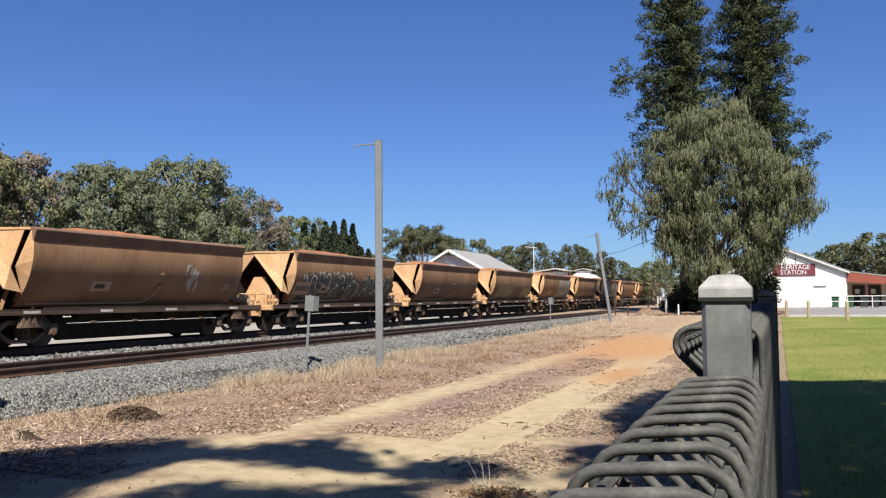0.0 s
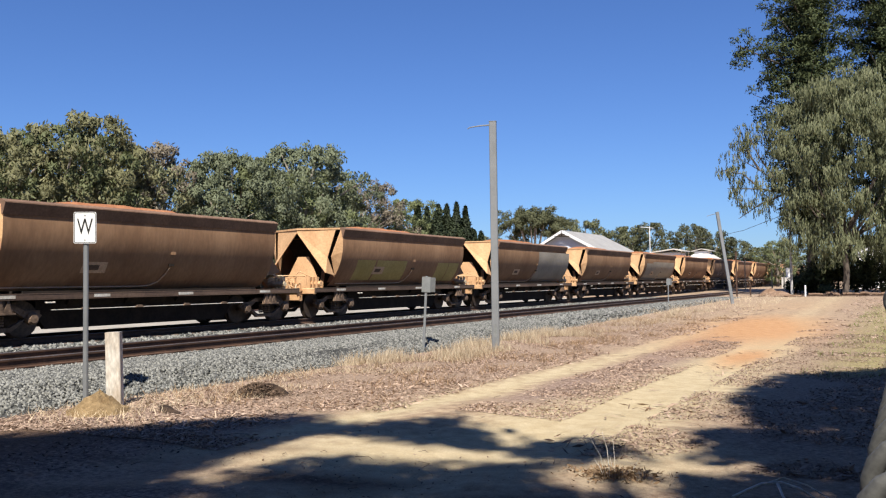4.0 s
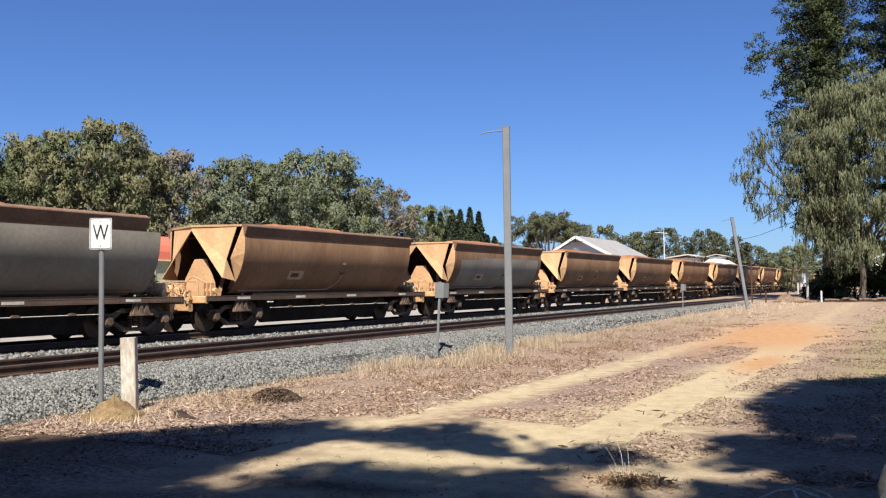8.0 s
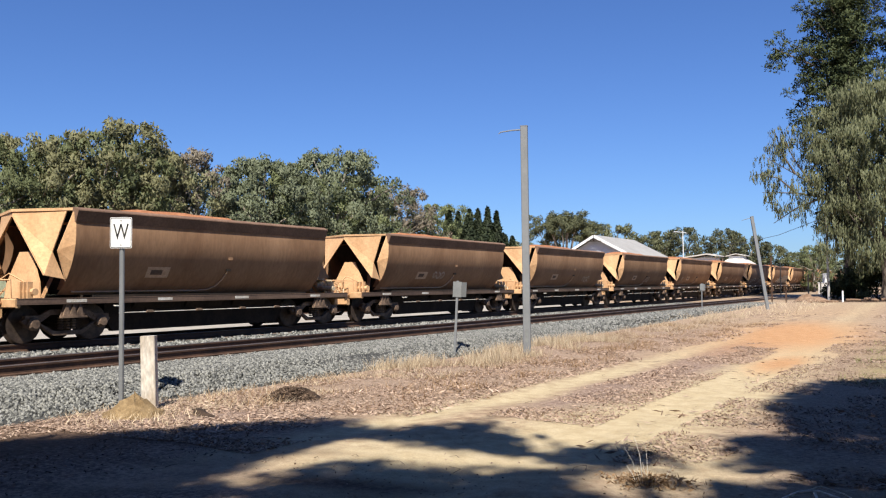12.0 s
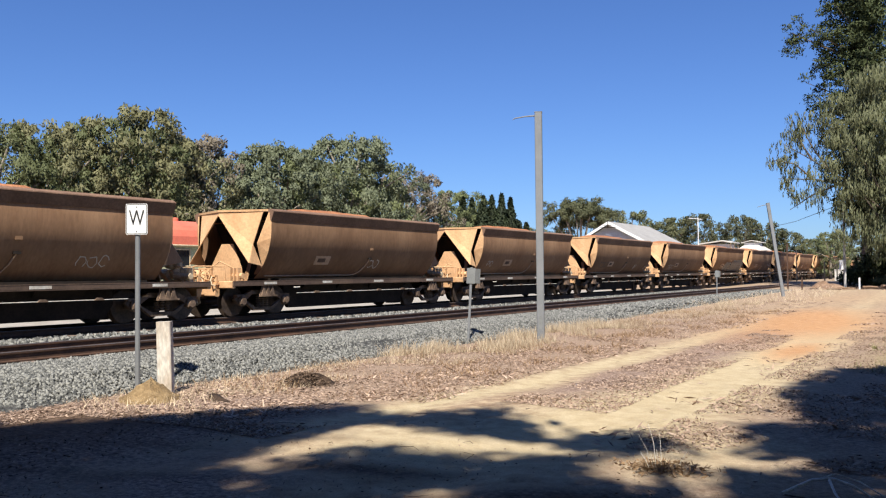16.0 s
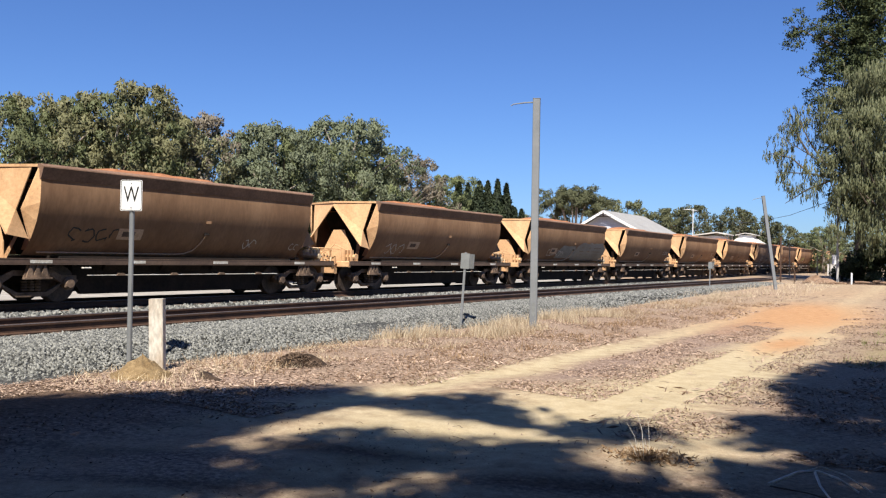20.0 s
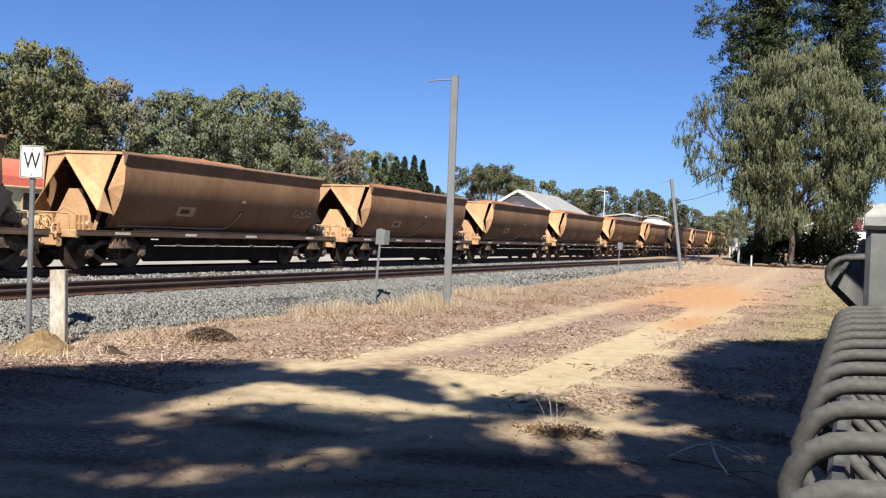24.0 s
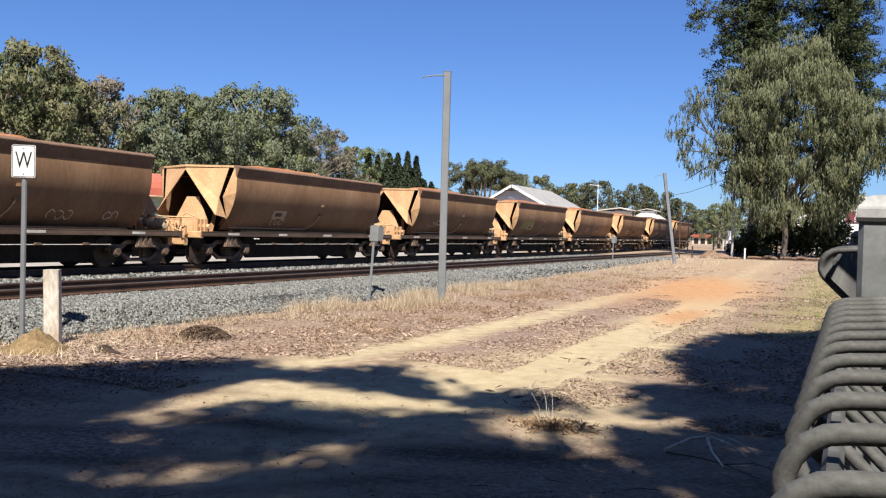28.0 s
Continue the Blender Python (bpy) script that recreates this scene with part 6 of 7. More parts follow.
        part("side_plate", Build().slab([(0.10, -0.03, h - 0.37), (0.19, 0.10, h - 0.37), (0.19, 0.10, h - 0.03), (0.10, -0.03, h - 0.03)], (0.005, -0.005, 0)), M_SIGNGREY, s, "bent side plate", at=at)
        part("bracket", Build().box(-0.05, 0.05, -0.03, 0.03, h - 0.25, h - 0.2), M_POLE, s, at=at)
    # lamp posts
    for x, y, h, lean, z, label in ((-8.42, 17.69, 5.27, 0.0, 0.0, "square galvanised lamp post with a thin arm"), (-8.85, 49.06, 5.15, -8.0, 0.18, "leaning galvanised lamp post with a thin arm")):
        s = thing("lamp_post", (x, y, z), label, "lamp post", group="lamp posts by the track", turn=22)
        at = pose(0, 0, 0, 0, lean, 0)
        q = 0.083
        pole = Build().prism([(-q, -q + 0.012), (-q + 0.012, -q), (q - 0.012, -q), (q, -q + 0.012), (q, q - 0.012), (q - 0.012, q), (-q + 0.012, q), (-q, q - 0.012)], 0, 1, 2, -0.4, h)
        part("pole", pole, M_POLE, s, "square galvanised pole", at=at)
        part("cover_plate", Build().box(-0.035, 0.035, -q - 0.006, -q, 0.32, 0.62), M_SIGNGREY, s, "access cover", at=at)
        part("cap", Build().box(-q - 0.004, q + 0.004, -q - 0.004, q + 0.004, h, h + 0.012), M_POLE, s, at=at)
        arm = Build().tube([(-0.02, -0.05, h - 0.08), (-0.28, -0.05, h - 0.09), (-0.52, -0.05, h - 0.12)], 0.020, 7, 0.014)
        arm.tube([(-0.52, -0.05, h - 0.115), (-0.59, -0.05, h - 0.16)], 0.016, 6, 0.008)
        part("arm", arm, M_POLE, s, "thin bracket arm", at=at)
    for x, y, h, r, label in ((-14.3, 86, 3.3, 0.05, "thin timber post beside the track"), (-10.9, 79, 2.0, 0.06, "short rail post beside the track"), (-11.3, 90, 1.8, 0.06, "short rail post beside the track")):
        solid("track_post", Build().tube([(0, 0, -0.2), (0, 0, h)], r, 7), M_TIMBER, label, "post", group="posts by the track", at=pose(x, y, 0.35))
    # white stub by the peppermint, meter box and pole
    solid("white_bollard", Build().tube([(0, 0, -0.2), (0, 0, 0.74), (0, 0, 0.78)], 0.06, 8, 0.05), M_WHITE, "short white bollard post", "bollard", at=pose(-6.63, 63.6, 0.28))
    # overhead wire to the service pole
    wire = Build().tube([(-8.1, 68.7, 6.5), (-14, 84, 6.1), (-20, 99, 6.2), (-34, 132, 7.4)], 0.02, 4)
    solid("overhead_wire", wire, M_BLACK, "thin black overhead wire", "cable")



# ---- the steel fence ----
def build_fence():
    """Welded mesh with a rolled top on square posts, running beside the camera."""
    f = thing("rolltop_fence", (0, 0, 0), "galvanised rolltop mesh fence with square capped posts", "fence")
    top, x0, x1 = 1.554, -0.014, 0.056
    post_y = [0.85 + 2.4 * k for k in range(-1, 8)]
    q = 0.0207
    post = Build().prism([(-q, -q + 0.004), (-q + 0.004, -q), (q - 0.004, -q), (q, -q + 0.004), (q, q - 0.004), (q - 0.004, q), (-q + 0.004, q), (-q, q - 0.004)], 0, 1, 2, -0.4, 1.621).mesh("post", M_GALV)
    c = 0.0225
    cap = Build()
    rings = [(c, 0.0), (c, 0.0075), (c * 0.97, 0.0095), (c * 0.62, 0.0185), (c * 0.45, 0.0200), (c * 0.2, 0.0206)]
    for r, z in rings:
        cap.v += [(-r, -r, z), (r, -r, z), (r, r, z), (-r, r, z)]
    for i in range(len(rings) - 1):
        cap.f += [(4 * i + k, 4 * i + (k + 1) % 4, 4 * i + 4 + (k + 1) % 4, 4 * i + 4 + k) for k in range(4)]
    cap.f += [(3, 2, 1, 0), tuple(4 * (len(rings) - 1) + k for k in range(4))]
    capm = cap.mesh("post_cap", M_CAP)
    band = Build().box(-c - 0.0005, c + 0.0005, -c - 0.0005, c + 0.0005, -0.0035, 0.0, 0).mesh("cap_joint", M_BLACK)
    wire_near = loop_wire(top, x0, x1, 12, 0.0030)
    wire_far = loop_wire(top + 0.042, x0 - 0.010, x1, 8, 0.0031)
    for k, y in enumerate(post_y):
        p = part("post", post, None, f, "square galvanised post", at=pose(0.028, y, 0))
        part("post_cap", capm, None, p, "weathered white plastic cap", at=pose(0, 0, 1.623))
        part("cap_joint", band, None, p, at=pose(0, 0, 1.623))
    for k in range(len(post_y) - 1):
        a, b = post_y[k] + 0.055, post_y[k + 1] - 0.045
        near = k == 0
        n = int((b - a) / 0.05)
        if k < 3:
            for j in range(n + 1):
                part("mesh_wire", wire_near if near else wire_far, None, f, at=pose(0, a + (b - a) * j / n, 0))
        else:
            rest = Build()
            for j in range(n + 1):
                for pts in wire_lines(top + 0.042, x0 - 0.010, x1):
                    rest.tube([(x, a + (b - a) * j / n, z) for x, z in pts[::2] + pts[-1:]], 0.003, 4, None, (0, 1, 0))
            ob = part("mesh_wires", rest, M_GALVDULL, f)
            ob["kind"] = "stuff"
        w0, top_k = (x0, top) if near else (x0 - 0.010, top + 0.042)
        for x, z in ((w0 + 0.012, top_k - 0.014), (x1 - 0.008, top_k - 0.01), (x1, top_k - 0.10), (x1, 1.2), (x1, 0.9), (x1, 0.6), (x1, 0.3), (x1 - 0.006, 0.12)):
            part("line_wire", Build().tube([(x, a - 0.02, z), (x, b + 0.02, z)], 0.0028, 6), M_GALVDULL, f, "straight line wire")


def wire_lines(top, x0, x1):
    """The outline of one bent wire: up the mesh, over the rolled top and back."""
    pts = [(x1, 0.08), (x1, 1.0), (x1, top - 0.03)]
    for q in (0, 15, 30, 45, 60, 75, 90):
        pts.append((x1 - 0.018 + 0.018 * math.cos(radians(q)), top - 0.018 + 0.018 * math.sin(radians(q))))
    for q in (90, 110, 130, 150, 170, 190, 210, 225):
        pts.append((x0 + 0.016 + 0.016 * math.cos(radians(q)), top - 0.019 + 0.016 * math.sin(radians(q))))
    pts += [(x0 + 0.04, top - 0.065), (x1 - 0.004, top - 0.10)]
    return [pts]


def loop_wire(top, x0, x1, sides, r):
    b = Build()
    for pts in wire_lines(top, x0, x1):
        b.tube([(x, 0, z) for x, z in pts], r, sides, None, (0, 1, 0))
    return b.mesh("mesh_wire", M_GALVDULL, True, 85)


# ---- the heritage shed and its car park ----
def build_shed():
    s = thing("heritage_shed", (0.8, 90.0, 0.45), "white gabled station shed with a red verandah", "shed")
    half, eave, apex, D = 5.45, 3.45, 5.75, 14
    wall = Build().prism([(-half, 0), (half, 0), (half, eave), (0, apex), (-half, eave)], 0, 2, 1, 0, D)
    part("wall", wall, M_SHEDWALL, s, "white boarded gable wall")
    for k in range(1, 14):
        z = 0.4 * k
        w = half if z < eave else half * (apex - z) / (apex - eave)
        part("weatherboard", Build().prism([(-0.016, z), (0, z), (0, z + 0.05)], 1, 2, 0, -w + 0.02, w - 0.02), M_SHEDWALL, s)
    for e in (-1, 1):
        part("roof", Build().slab([(0, -0.35, apex + 0.02), (e * (half + 0.25), -0.35, eave - 0.08), (e * (half + 0.25), D + 0.3, eave - 0.08), (0, D + 0.3, apex + 0.02)], (0, 0, 0.12)), M_TINROOF, s, "pale iron roof slope")
        part("bargeboard", Build().slab([(0, -0.38, apex), (e * (half + 0.25), -0.38, eave - 0.1), (e * (half + 0.25), -0.38, eave - 0.22), (0, -0.38, apex - 0.14)], (0, 0.03, 0)), M_WHITE, s)
    board = part("sign_board", Build().box(-1.15, 2.72, -0.08, -0.03, 3.10, 4.20, 0.0), M_SIGNRED, s, "maroon sign board with white lettering")
    for text, x, z, size in (("HERITAGE", 0.95, 3.90, 0.62), ("STATION", 0.75, 3.40, 0.62)):
        me = glyph(text, size, 0.004)
        me.materials.append(M_WHITE)
        part("lettering", me, None, board, "white painted lettering", at=pose(x, -0.09, z, 90, 0, 0) @ Matrix.Diagonal((0.92, 1.0, 1, 1)))
    part("wall_vent", Build().box(2.5, 3.6, -0.04, -0.01, 1.95, 2.1), M_SIGNGREY, s, "grey wall plate")
    # verandah
    part("verandah_roof", Build().slab([(half, -0.1, eave - 0.05), (half + 6.5, -0.1, eave - 1.0), (half + 6.5, 7, eave - 1.0), (half, 7, eave - 0.05)], (0, 0, 0.1)), M_TINROOF, s, "pale skillion verandah roof")
    part("verandah_fascia", Build().slab([(half, -0.12, eave - 0.1), (half + 6.5, -0.12, eave - 1.05), (half + 6.5, -0.12, eave - 1.25), (half + 2.8, -0.12, eave - 1.25), (half, -0.12, eave - 1.0)], (0, 0.06, 0)), M_REDTRIM, s, "red-brown verandah fascia")
    part("verandah_wall", Build().box(half, half + 6, 3.0, 3.2, 0, eave - 0.6), M_CREAMWALL, s, "cream verandah wall")
    for x in (0.7, 2.1):
        d = part("door", Build().box(half + x, half + x + 1.05, 2.94, 3.0, 0.05, 2.1), M_DARKGLASS, s, "dark glazed door")
        fr = Build()
        for a, c in ((x - 0.08, x), (x + 1.05, x + 1.13)):
            fr.box(half + a, half + c, 2.9, 3.0, 0.05, 2.18)
        fr.box(half + x, half + x + 1.05, 2.9, 3.0, 2.1, 2.18)
        part("door_frame", fr, M_REDTRIM, d)
        part("notice", Build().box(half + x + 0.2, half + x + 0.6, 2.925, 2.938, 1.3, 1.75), M_CREAMWALL, d)
    for x in (3.4, 6.3):
        part("verandah_post", Build().box(half + x - 0.08, half + x + 0.08, 0.0, 0.16, 0, eave - 0.2 - 0.146 * x), M_REDTRIM, s, "red-brown verandah post")
    part("verandah_floor", Build().box(half + 0.01, half + 6.4, -0.1, 3.0, -0.05, 0.05), M_CONCRETE, s)
    # tubular rail before the shed
    r = thing("barrier_rail", (0, 86.5, 0.44), "pale tubular barrier rail along the car park", "fence")
    for z in (1.08, 0.6):
        part("rail", Build().tube([(0.6, 0, z), (10.5, 0, z)], 0.035, 6), M_WHITE, r)
    for k in range(5):
        x = 1.9 + 2.05 * k
        part("post", Build().tube([(x, 0, -0.1), (x, 0, 1.1)], 0.04, 6), M_WHITE, r)
    # wheelie bins
    proto = None
    for x, lid, body, label in ((5.05, M_BINGREEN, M_BINGREEN, "green wheelie bin by the shed"), (6.3, M_BINLIME, M_BINGREEN, "green wheelie bin with a lime lid"), (7.5, M_BINDARK, M_BINDARK, "dark wheelie bin by the shed"), (8.4, M_BINDARK, M_BINDARK, "dark wheelie bin by the shed")):
        t = thing("wheelie_bin", (x, 87.6, 0.455), label, "bin", group="bins by the shed")
        b = Build()
        b.add([(-0.24, -0.26, 0.06), (0.24, -0.26, 0.06), (0.24, 0.22, 0.06), (-0.24, 0.22, 0.06), (-0.31, -0.36, 1.0), (0.31, -0.36, 1.0), (0.31, 0.36, 1.0), (-0.31, 0.36, 1.0)], [(3, 2, 1, 0), (4, 5, 6, 7), (0, 1, 5, 4), (1, 2, 6, 5), (2, 3, 7, 6), (3, 0, 4, 7)])
        part("body", b, body, t)
        part("lid", Build().prism([(-0.42, 1.0), (0.40, 1.0), (0.38, 1.06), (-0.30, 1.12), (-0.42, 1.06)], 1, 2, 0, -0.33, 0.33), lid, t)
        for sx in (-0.27, 0.27):
            part("wheel", Build().lathe([(-0.03, 0.11), (0.03, 0.11)], 0, (sx, 0.30, 0.11), 12), M_BLACK, t)
    # timber bollards on the lawn's edge
    b = Build().tube([(0, 0, -0.3), (0, 0, 1.02), (0, 0, 1.08)], 0.10, 9, 0.085).mesh("timber_bollard", M_TIMBER)
    for x, y in ((0.55, 57.2), (1.75, 55.6), (3.55, 51.2), (5.9, 49.5), (8.0, 48.0)):
        solid("timber_bollard", b, None, "weathered timber bollard at the lawn's edge", "bollard", group="timber bollards", at=pose(x, y, ground_z(1, y)))


# ---- grass, litter and fallen wood ----
def blades(name, pts, height, material, label, rng, lean=0.5, category="grass"):
    n = len(pts)
    a = rng.uniform(0, 6.28, n)
    h = height * rng.uniform(0.4, 1.25, n)
    w = 0.004 + 0.008 * h
    dx, dy = np.cos(a) * w, np.sin(a) * w
    tip = pts + np.stack([rng.normal(size=n) * lean * h, rng.normal(size=n) * lean * h, h], 1)
    left = pts + np.stack([dx, dy, np.full(n, -0.01)], 1)
    right = pts + np.stack([-dx, -dy, np.full(n, -0.01)], 1)
    v = np.stack([left, right, tip], 1).reshape(-1, 3)
    me = bpy.data.meshes.new(name)
    me.vertices.add(3 * n)
    me.vertices.foreach_set("co", v.astype(np.float32).ravel())
    me.loops.add(3 * n)
    me.loops.foreach_set("vertex_index", np.arange(3 * n, dtype=np.int32))
    me.polygons.add(n)
    me.polygons.foreach_set("loop_start", np.arange(0, 3 * n, 3, dtype=np.int32))
    me.materials.append(material)
    me.update(calc_edges=True)
    return tagged(new(name, me), label, category, kind="stuff")


def scatter(rng, n, x0, x1, y0, y1, clump=0.0, power=1.0):
    x = rng.uniform(x0, x1, n)
    y = y0 + (y1 - y0) * rng.uniform(0, 1, n) ** power
    keep = np.array([noise.noise((a * 0.9, c * 0.9, 7.0)) > clump - 0.5 + 0.35 * rng.uniform() for a, c in zip(x, y)])
    x, y = x[keep], y[keep]
    return np.stack([x, y, [ground_z(a, c) for a, c in zip(x, y)]], 1)


def build_ground_cover():
    rng = np.random.default_rng(9)
    blades("dry_grass", scatter(rng, 15000, -10.0, -7.6, 12.5, 40, 0.45, 1.2), 0.18, M_STRAW, "pale dry grass along the ballast", rng, 0.6)
    blades("dry_grass", scatter(rng, 13000, -9.9, -8.1, 13.5, 24, 0.48), 0.26, M_STRAW, "pale dry grass round the lamp post", rng, 0.35)
    blades("dry_grass", scatter(rng, 5000, -10.8, -6.5, 34, 62, 0.45), 0.30, M_STRAW, "pale dry grass along the ballast", rng, 0.6)
    blades("dead_weeds", scatter(rng, 16000, -9.6, -6.2, 8.5, 34, 0.42), 0.16, M_STRAWDARK, "brown dead weeds beside the track", rng, 0.9)
    blades("dry_grass", scatter(rng, 5000, -9.9, -8.0, 6.6, 13.5, 0.36), 0.10, M_STRAW, "short straw on the verge", rng, 0.9)
    near = np.stack([-9.05 + rng.normal(size=420) * 0.42, 7.35 + rng.normal(size=420) * 0.34, np.zeros(420)], 1)
    blades("dry_grass", near, 0.09, M_STRAW, "dry straw round the earth mound", rng, 0.7)
    blades("verge_grass", scatter(rng, 4000, -1.8, 0.0, 15, 45, 0.45), 0.14, M_GRASS, "thin green grass by the fence", rng, 0.6)
    lx, ly = rng.uniform(0.45, 7, 26000), 8 + 34 * rng.uniform(0, 1, 26000) ** 1.5
    blades("lawn_grass", np.stack([lx, ly, [ground_z(1, c) + 0.02 for c in ly]], 1), 0.045, M_GRASS, "short mown lawn grass", rng, 0.5)
    # fallen leaves
    for n, x0, x1, y0, y1, size, power, gaps in ((60000, -9.4, -5.9, 6.2, 26, 0.058, 1.3, 0.15), (36000, -2.75, -0.1, 7.4, 26, 0.050, 1.2, 0.25), (20000, -5.0, -3.6, 9.3, 21, 0.052, 1.1, 0.2), (2500, -4.75, -3.75, 20, 23.5, 0.06, 0.8, 0.3), (2600, -9.0, -0.2, 3.0, 8.0, 0.04, 1.0, 0.45), (7000, -10.2, -8.8, 4.6, 9.5, 0.045, 1.0, 0.2), (8000, -8.6, -5.6, 24, 44, 0.10, 1.0, 0.4), (9000, -3.0, 0.3, 24, 60, 0.11, 1.0, 0.42)):
        p = scatter(rng, n, x0, x1, y0, y1, gaps, power)
        p[:, 2] += 0.012
        me = flakes("leaf_litter", p, size, size * 0.32, M_LITTER, rng, flat=0.8)
        tagged(new("leaf_litter", me), "brown fallen leaves and bark on the ground", "leaf litter", kind="stuff")
    # dark leaves; the first two sets also deepen the foreground shade
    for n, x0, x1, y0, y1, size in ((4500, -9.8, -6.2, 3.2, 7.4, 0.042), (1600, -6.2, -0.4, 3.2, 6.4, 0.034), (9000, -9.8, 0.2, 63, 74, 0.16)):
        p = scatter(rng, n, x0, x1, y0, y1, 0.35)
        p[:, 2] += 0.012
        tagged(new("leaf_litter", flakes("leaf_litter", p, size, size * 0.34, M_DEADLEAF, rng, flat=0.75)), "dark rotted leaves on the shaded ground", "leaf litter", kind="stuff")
    # curled strips of shed bark
    for n, x0, x1, y0, y1, gaps in ((2600, -9.2, -5.8, 6.8, 20, 0.45), (1500, -3.4, -0.2, 7.4, 20, 0.45), (500, -5.0, -3.8, 9.6, 20, 0.5)):
        p = scatter(rng, n, x0, x1, y0, y1, gaps, 1.3)
        p[:, 2] += 0.022
        tagged(new("bark_strips", flakes("bark_strips", p, 0.16, 0.026, M_LITTER, rng, flat=0.72)), "curled strips of shed bark on the ground", "bark", kind="stuff")
    tw = Build()
    for k in range(110):
        x, y = rng.uniform(-8.5, -0.3), 3.2 + 16 * rng.uniform() ** 1.3
        a, ln = rng.uniform(0, 6.28), rng.uniform(0.08, 0.42)
        z = ground_z(x, y) + 0.012
        q = rng.uniform(-0.9, 0.9)
        tw.tube([(x, y, z), (x + ln * 0.35 * math.cos(a), y + ln * 0.35 * math.sin(a), z + 0.012), (x + ln * 0.7 * math.cos(a + q), y + ln * 0.7 * math.sin(a + q), z + 0.004)], 0.0032, 4, 0.0014)
    solid("fallen_twigs", tw, M_TWIG, "dark fallen twigs scattered on the ground", "twigs", kind="stuff")
    # one bleached forked branch
    br = thing("fallen_branch", (-0.95, 6.62, ground_z(-0.95, 6.62)), "bleached forked branch lying on the ground", "branch")
    part("stem", Build().tube([(-0.26, -0.10, 0.015), (-0.18, 0.0, 0.05), (-0.08, 0.05, 0.10), (0.05, 0.07, 0.12), (0.18, 0.06, 0.09), (0.32, 0.04, 0.015)], 0.013, 6, 0.008), M_DEADWOOD, br)
    part("fork", Build().tube([(0.03, 0.06, 0.11), (0.09, -0.12, 0.06), (0.20, -0.34, 0.012)], 0.011, 5, 0.007), M_DEADWOOD, br)
    part("fork", Build().tube([(-0.06, 0.05, 0.10), (0.06, 0.14, 0.14), (0.22, 0.15, 0.10), (0.40, 0.08, 0.02)], 0.009, 5, 0.005), M_DEADWOOD, br)
    part("twig", Build().tube([(-0.24, -0.12, 0.01), (0.02, -0.24, 0.03), (0.20, -0.30, 0.02), (0.46, -0.52, 0.01)], 0.006, 5, 0.003), M_TWIG, br)
    part("twig", Build().tube([(0.20, -0.30, 0.02), (0.40, -0.28, 0.05), (0.62, -0.34, 0.02)], 0.004, 4, 0.002), M_TWIG, br)
    # dark heap of old litter beside the verge
    hp = thing("litter_heap", (-8.25, 9.45, ground_z(-8.25, 9.45)), "low dark heap of rotted leaves on the verge", "leaf heap", turn=18)
    hv, rings = Build(), 7
    for i in range(rings + 1):
        for j in range(18):
            q, a = i / rings, 2 * math.pi * j / 18
            rr = q * (1 + 0.22 * math.sin(3 * a + 0.6))
            hv.v.append((0.40 * rr * math.cos(a), 0.30 * rr * math.sin(a), 0.16 * (1 - q * q) ** 1.2 * (1 + 0.5 * math.cos(a - 0.4) * q) - 0.015 + 0.04 * noise.noise((3 * rr * math.cos(a), 3 * rr * math.sin(a), 2.0))))
    hv.f += [(i * 18 + j, i * 18 + (j + 1) % 18, (i + 1) * 18 + (j + 1) % 18, (i + 1) * 18 + j) for i in range(rings) for j in range(18)]
    part("mound", hv, M_DARKLITTER, hp, smooth=True)
    p = np.stack([rng.normal(size=900) * 0.24, rng.normal(size=900) * 0.16, np.zeros(900)], 1)
    p[:, 2] = 0.16 * np.clip(1 - (p[:, 0] / 0.40) ** 2 - (p[:, 1] / 0.30) ** 2, 0, 1) ** 1.2 + 0.012
    part("leaves", flakes("leaves", p, 0.07, 0.022, M_DEADLEAF, rng, flat=0.5), None, hp)["kind"] = "stuff"
    streak = thing("litter_heap", (-8.45, 7.95, ground_z(-8.45, 7.95)), "thin dark drift of rotted leaves on the verge", "leaf heap", turn=-20)
    dv = Build()
    for i in range(9):
        q = i / 8
        for j in range(7):
            u = j / 6 * 2 - 1
            dv.v.append((-0.55 + 1.1 * q, 0.11 * u + 0.05 * math.sin(7 * q), 0.07 * (1 - u * u) * math.sin(math.pi * min(1, q + 0.05)) + 0.02 * noise.noise((5 * q, 3 * u, 1.0)) - 0.012))
    dv.f += [(7 * i + j, 7 * i + j + 1, 7 * i + j + 8, 7 * i + j + 7) for i in range(8) for j in range(6)]
    part("drift", dv, M_DARKLITTER, streak, smooth=True)
    # weed tuft with a litter heap in the middle of the track
    t = thing("weed_tuft", (-2.15, 6.75, ground_z(-2.15, 6.75)), "dead weed tuft with thin stalks in a litter heap", "weed")
    for k in range(13):
        a, h = rng.uniform(0, 6.28), rng.uniform(0.06, 0.20) if k > 3 else rng.uniform(0.25, 0.42)
        part("stalk", Build().tube([(0.1 * math.cos(a), 0.1 * math.sin(a), -0.01), (0.14 * math.cos(a), 0.14 * math.sin(a), h * 0.6), ((0.15 + 0.2 * h) * math.cos(a), (0.15 + 0.2 * h) * math.sin(a), h)], 0.0017, 4, 0.001), M_DEADWOOD, t)
    p = np.stack([rng.normal(size=500) * 0.17, rng.normal(size=500) * 0.12, np.abs(rng.normal(size=500)) * 0.022 + 0.015], 1)
    part("litter", flakes("litter", p, 0.06, 0.018, M_STRAWDARK, rng, flat=0.4), None, t)["kind"] = "stuff"


# ---- build it all ----
build_ground()
build_tracks()
TRAIN = build_train()
build_carriage()
build_houses()
build_background_trees()
build_station_trees()
build_shed()
build_fence()
build_signs()
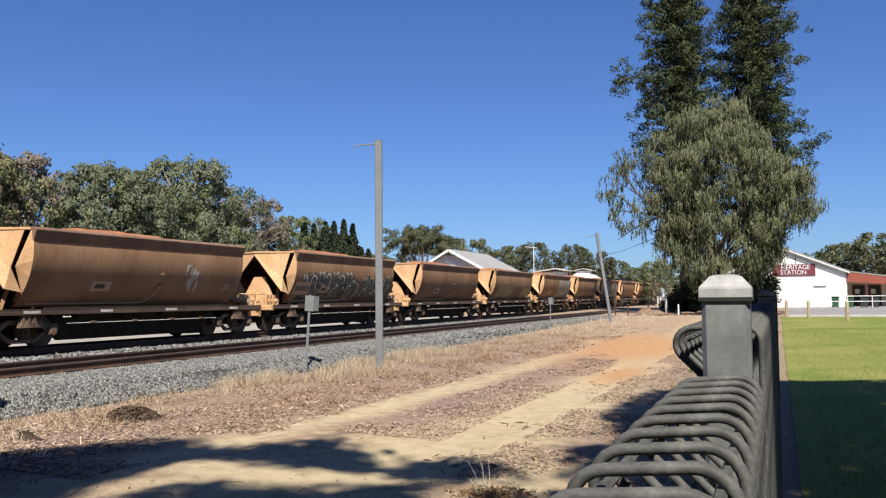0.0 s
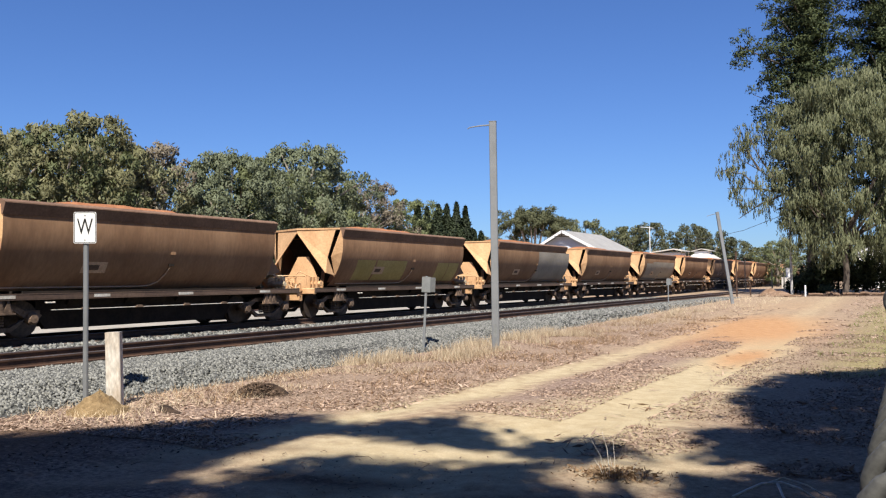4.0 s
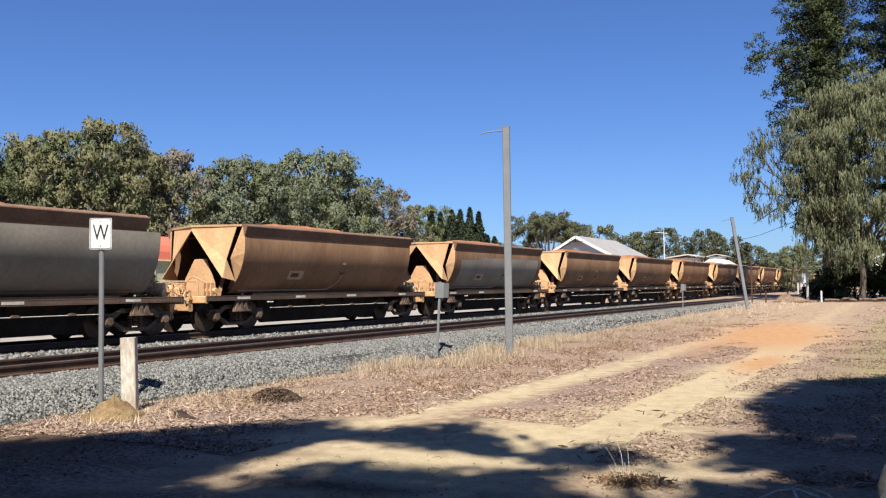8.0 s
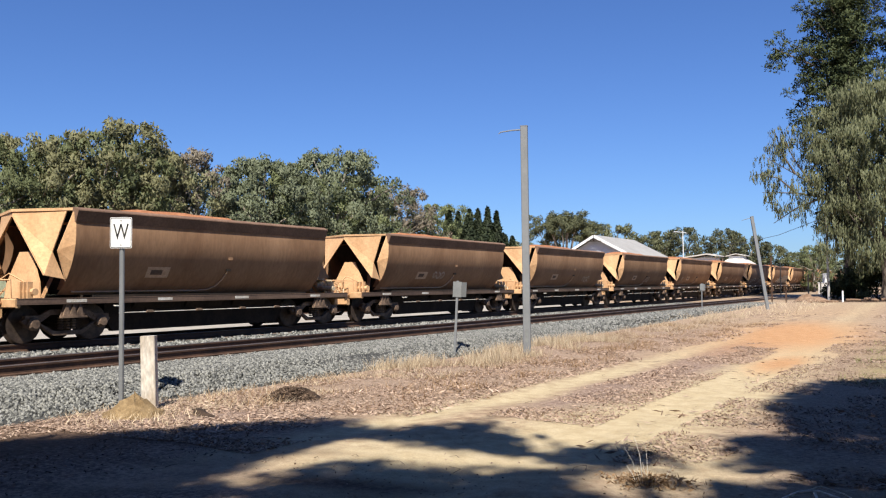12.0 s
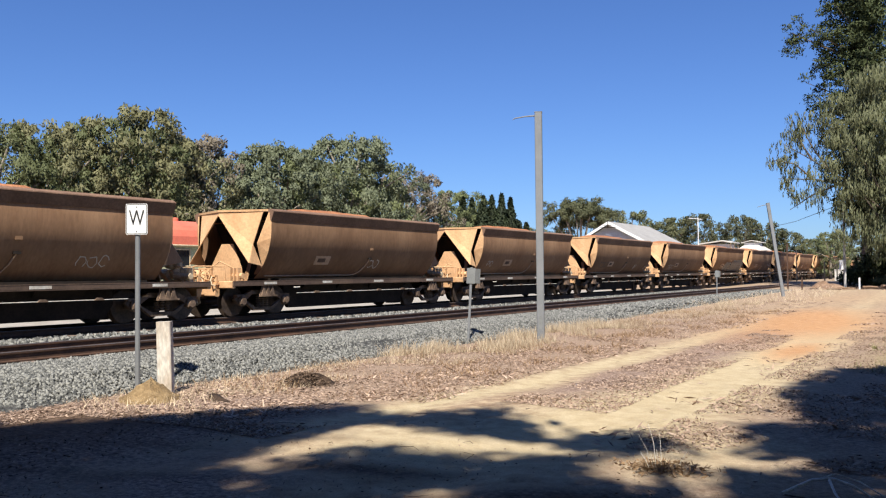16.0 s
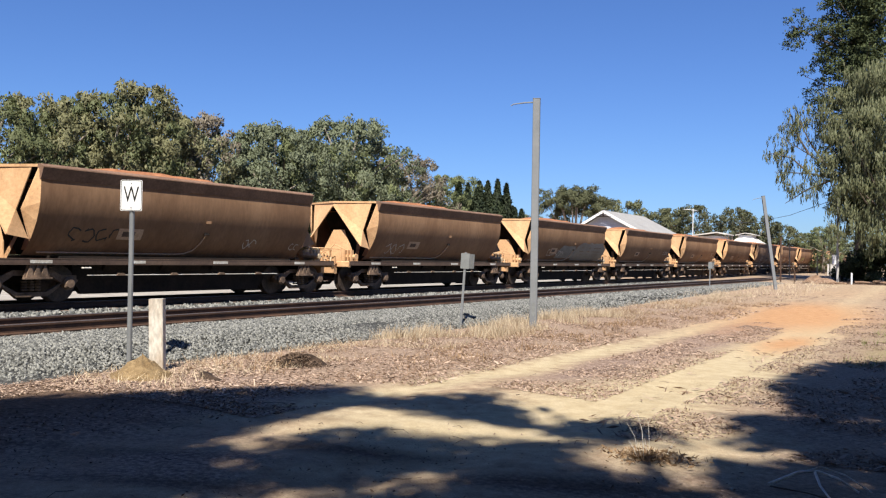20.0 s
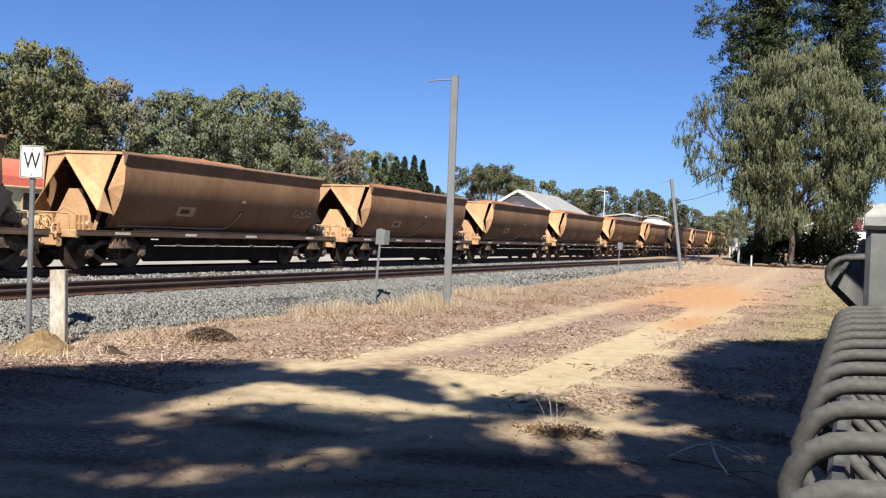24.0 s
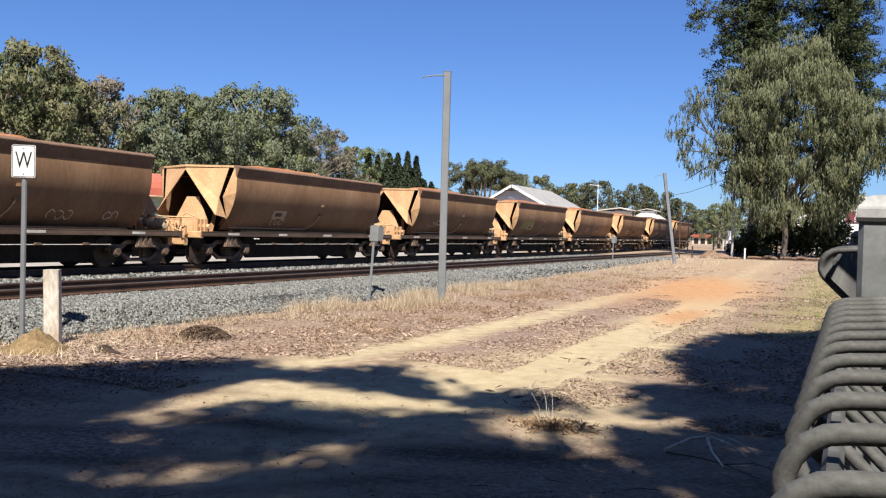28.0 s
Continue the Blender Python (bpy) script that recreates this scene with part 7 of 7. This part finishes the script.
build_ground_cover()
# unseen crowns added behind the camera, shaped to shade the foreground
build_shade_tree("unseen tree crown shaped to shade the sandy vehicle track", (-4.0, -9.5, 0), -15.0, -2.2, -6.0, 10.0, 90000, 8.0, 16.0, 51, 0.30)
build_shade_tree("unseen dense crown shaped to shade the lawn and fence", (6.5, -7.0, 0), -2.2, 14.0, -6.0, 18.6, 85000, 7.0, 16.0, 52, 0.44)


def motions():
    """The train rolls past towards the camera's left; its wheels turn with it."""
    radius, step = 0.42, 0.08
    for k, wagon in enumerate(TRAIN):
        rows = [(0.5 * i, pose(FAR_TRACK, PITCH_M * (k + 1) - train_s(0.5 * i), RAIL_TOP)) for i in range(57)]
        walk(wagon, rows)
        for ob in wagon.children_recursive:
            if "rolls" in ob:
                at = ob.matrix_basis.translation.copy()
                turns = []
                for i in range(int(28 / step) + 1):
                    t = round(i * step * FPS) / FPS
                    turns.append((t, pose(*at, math.degrees(train_s(t) / radius) % 360.0, 0, 0)))
                walk(ob, turns)


motions()
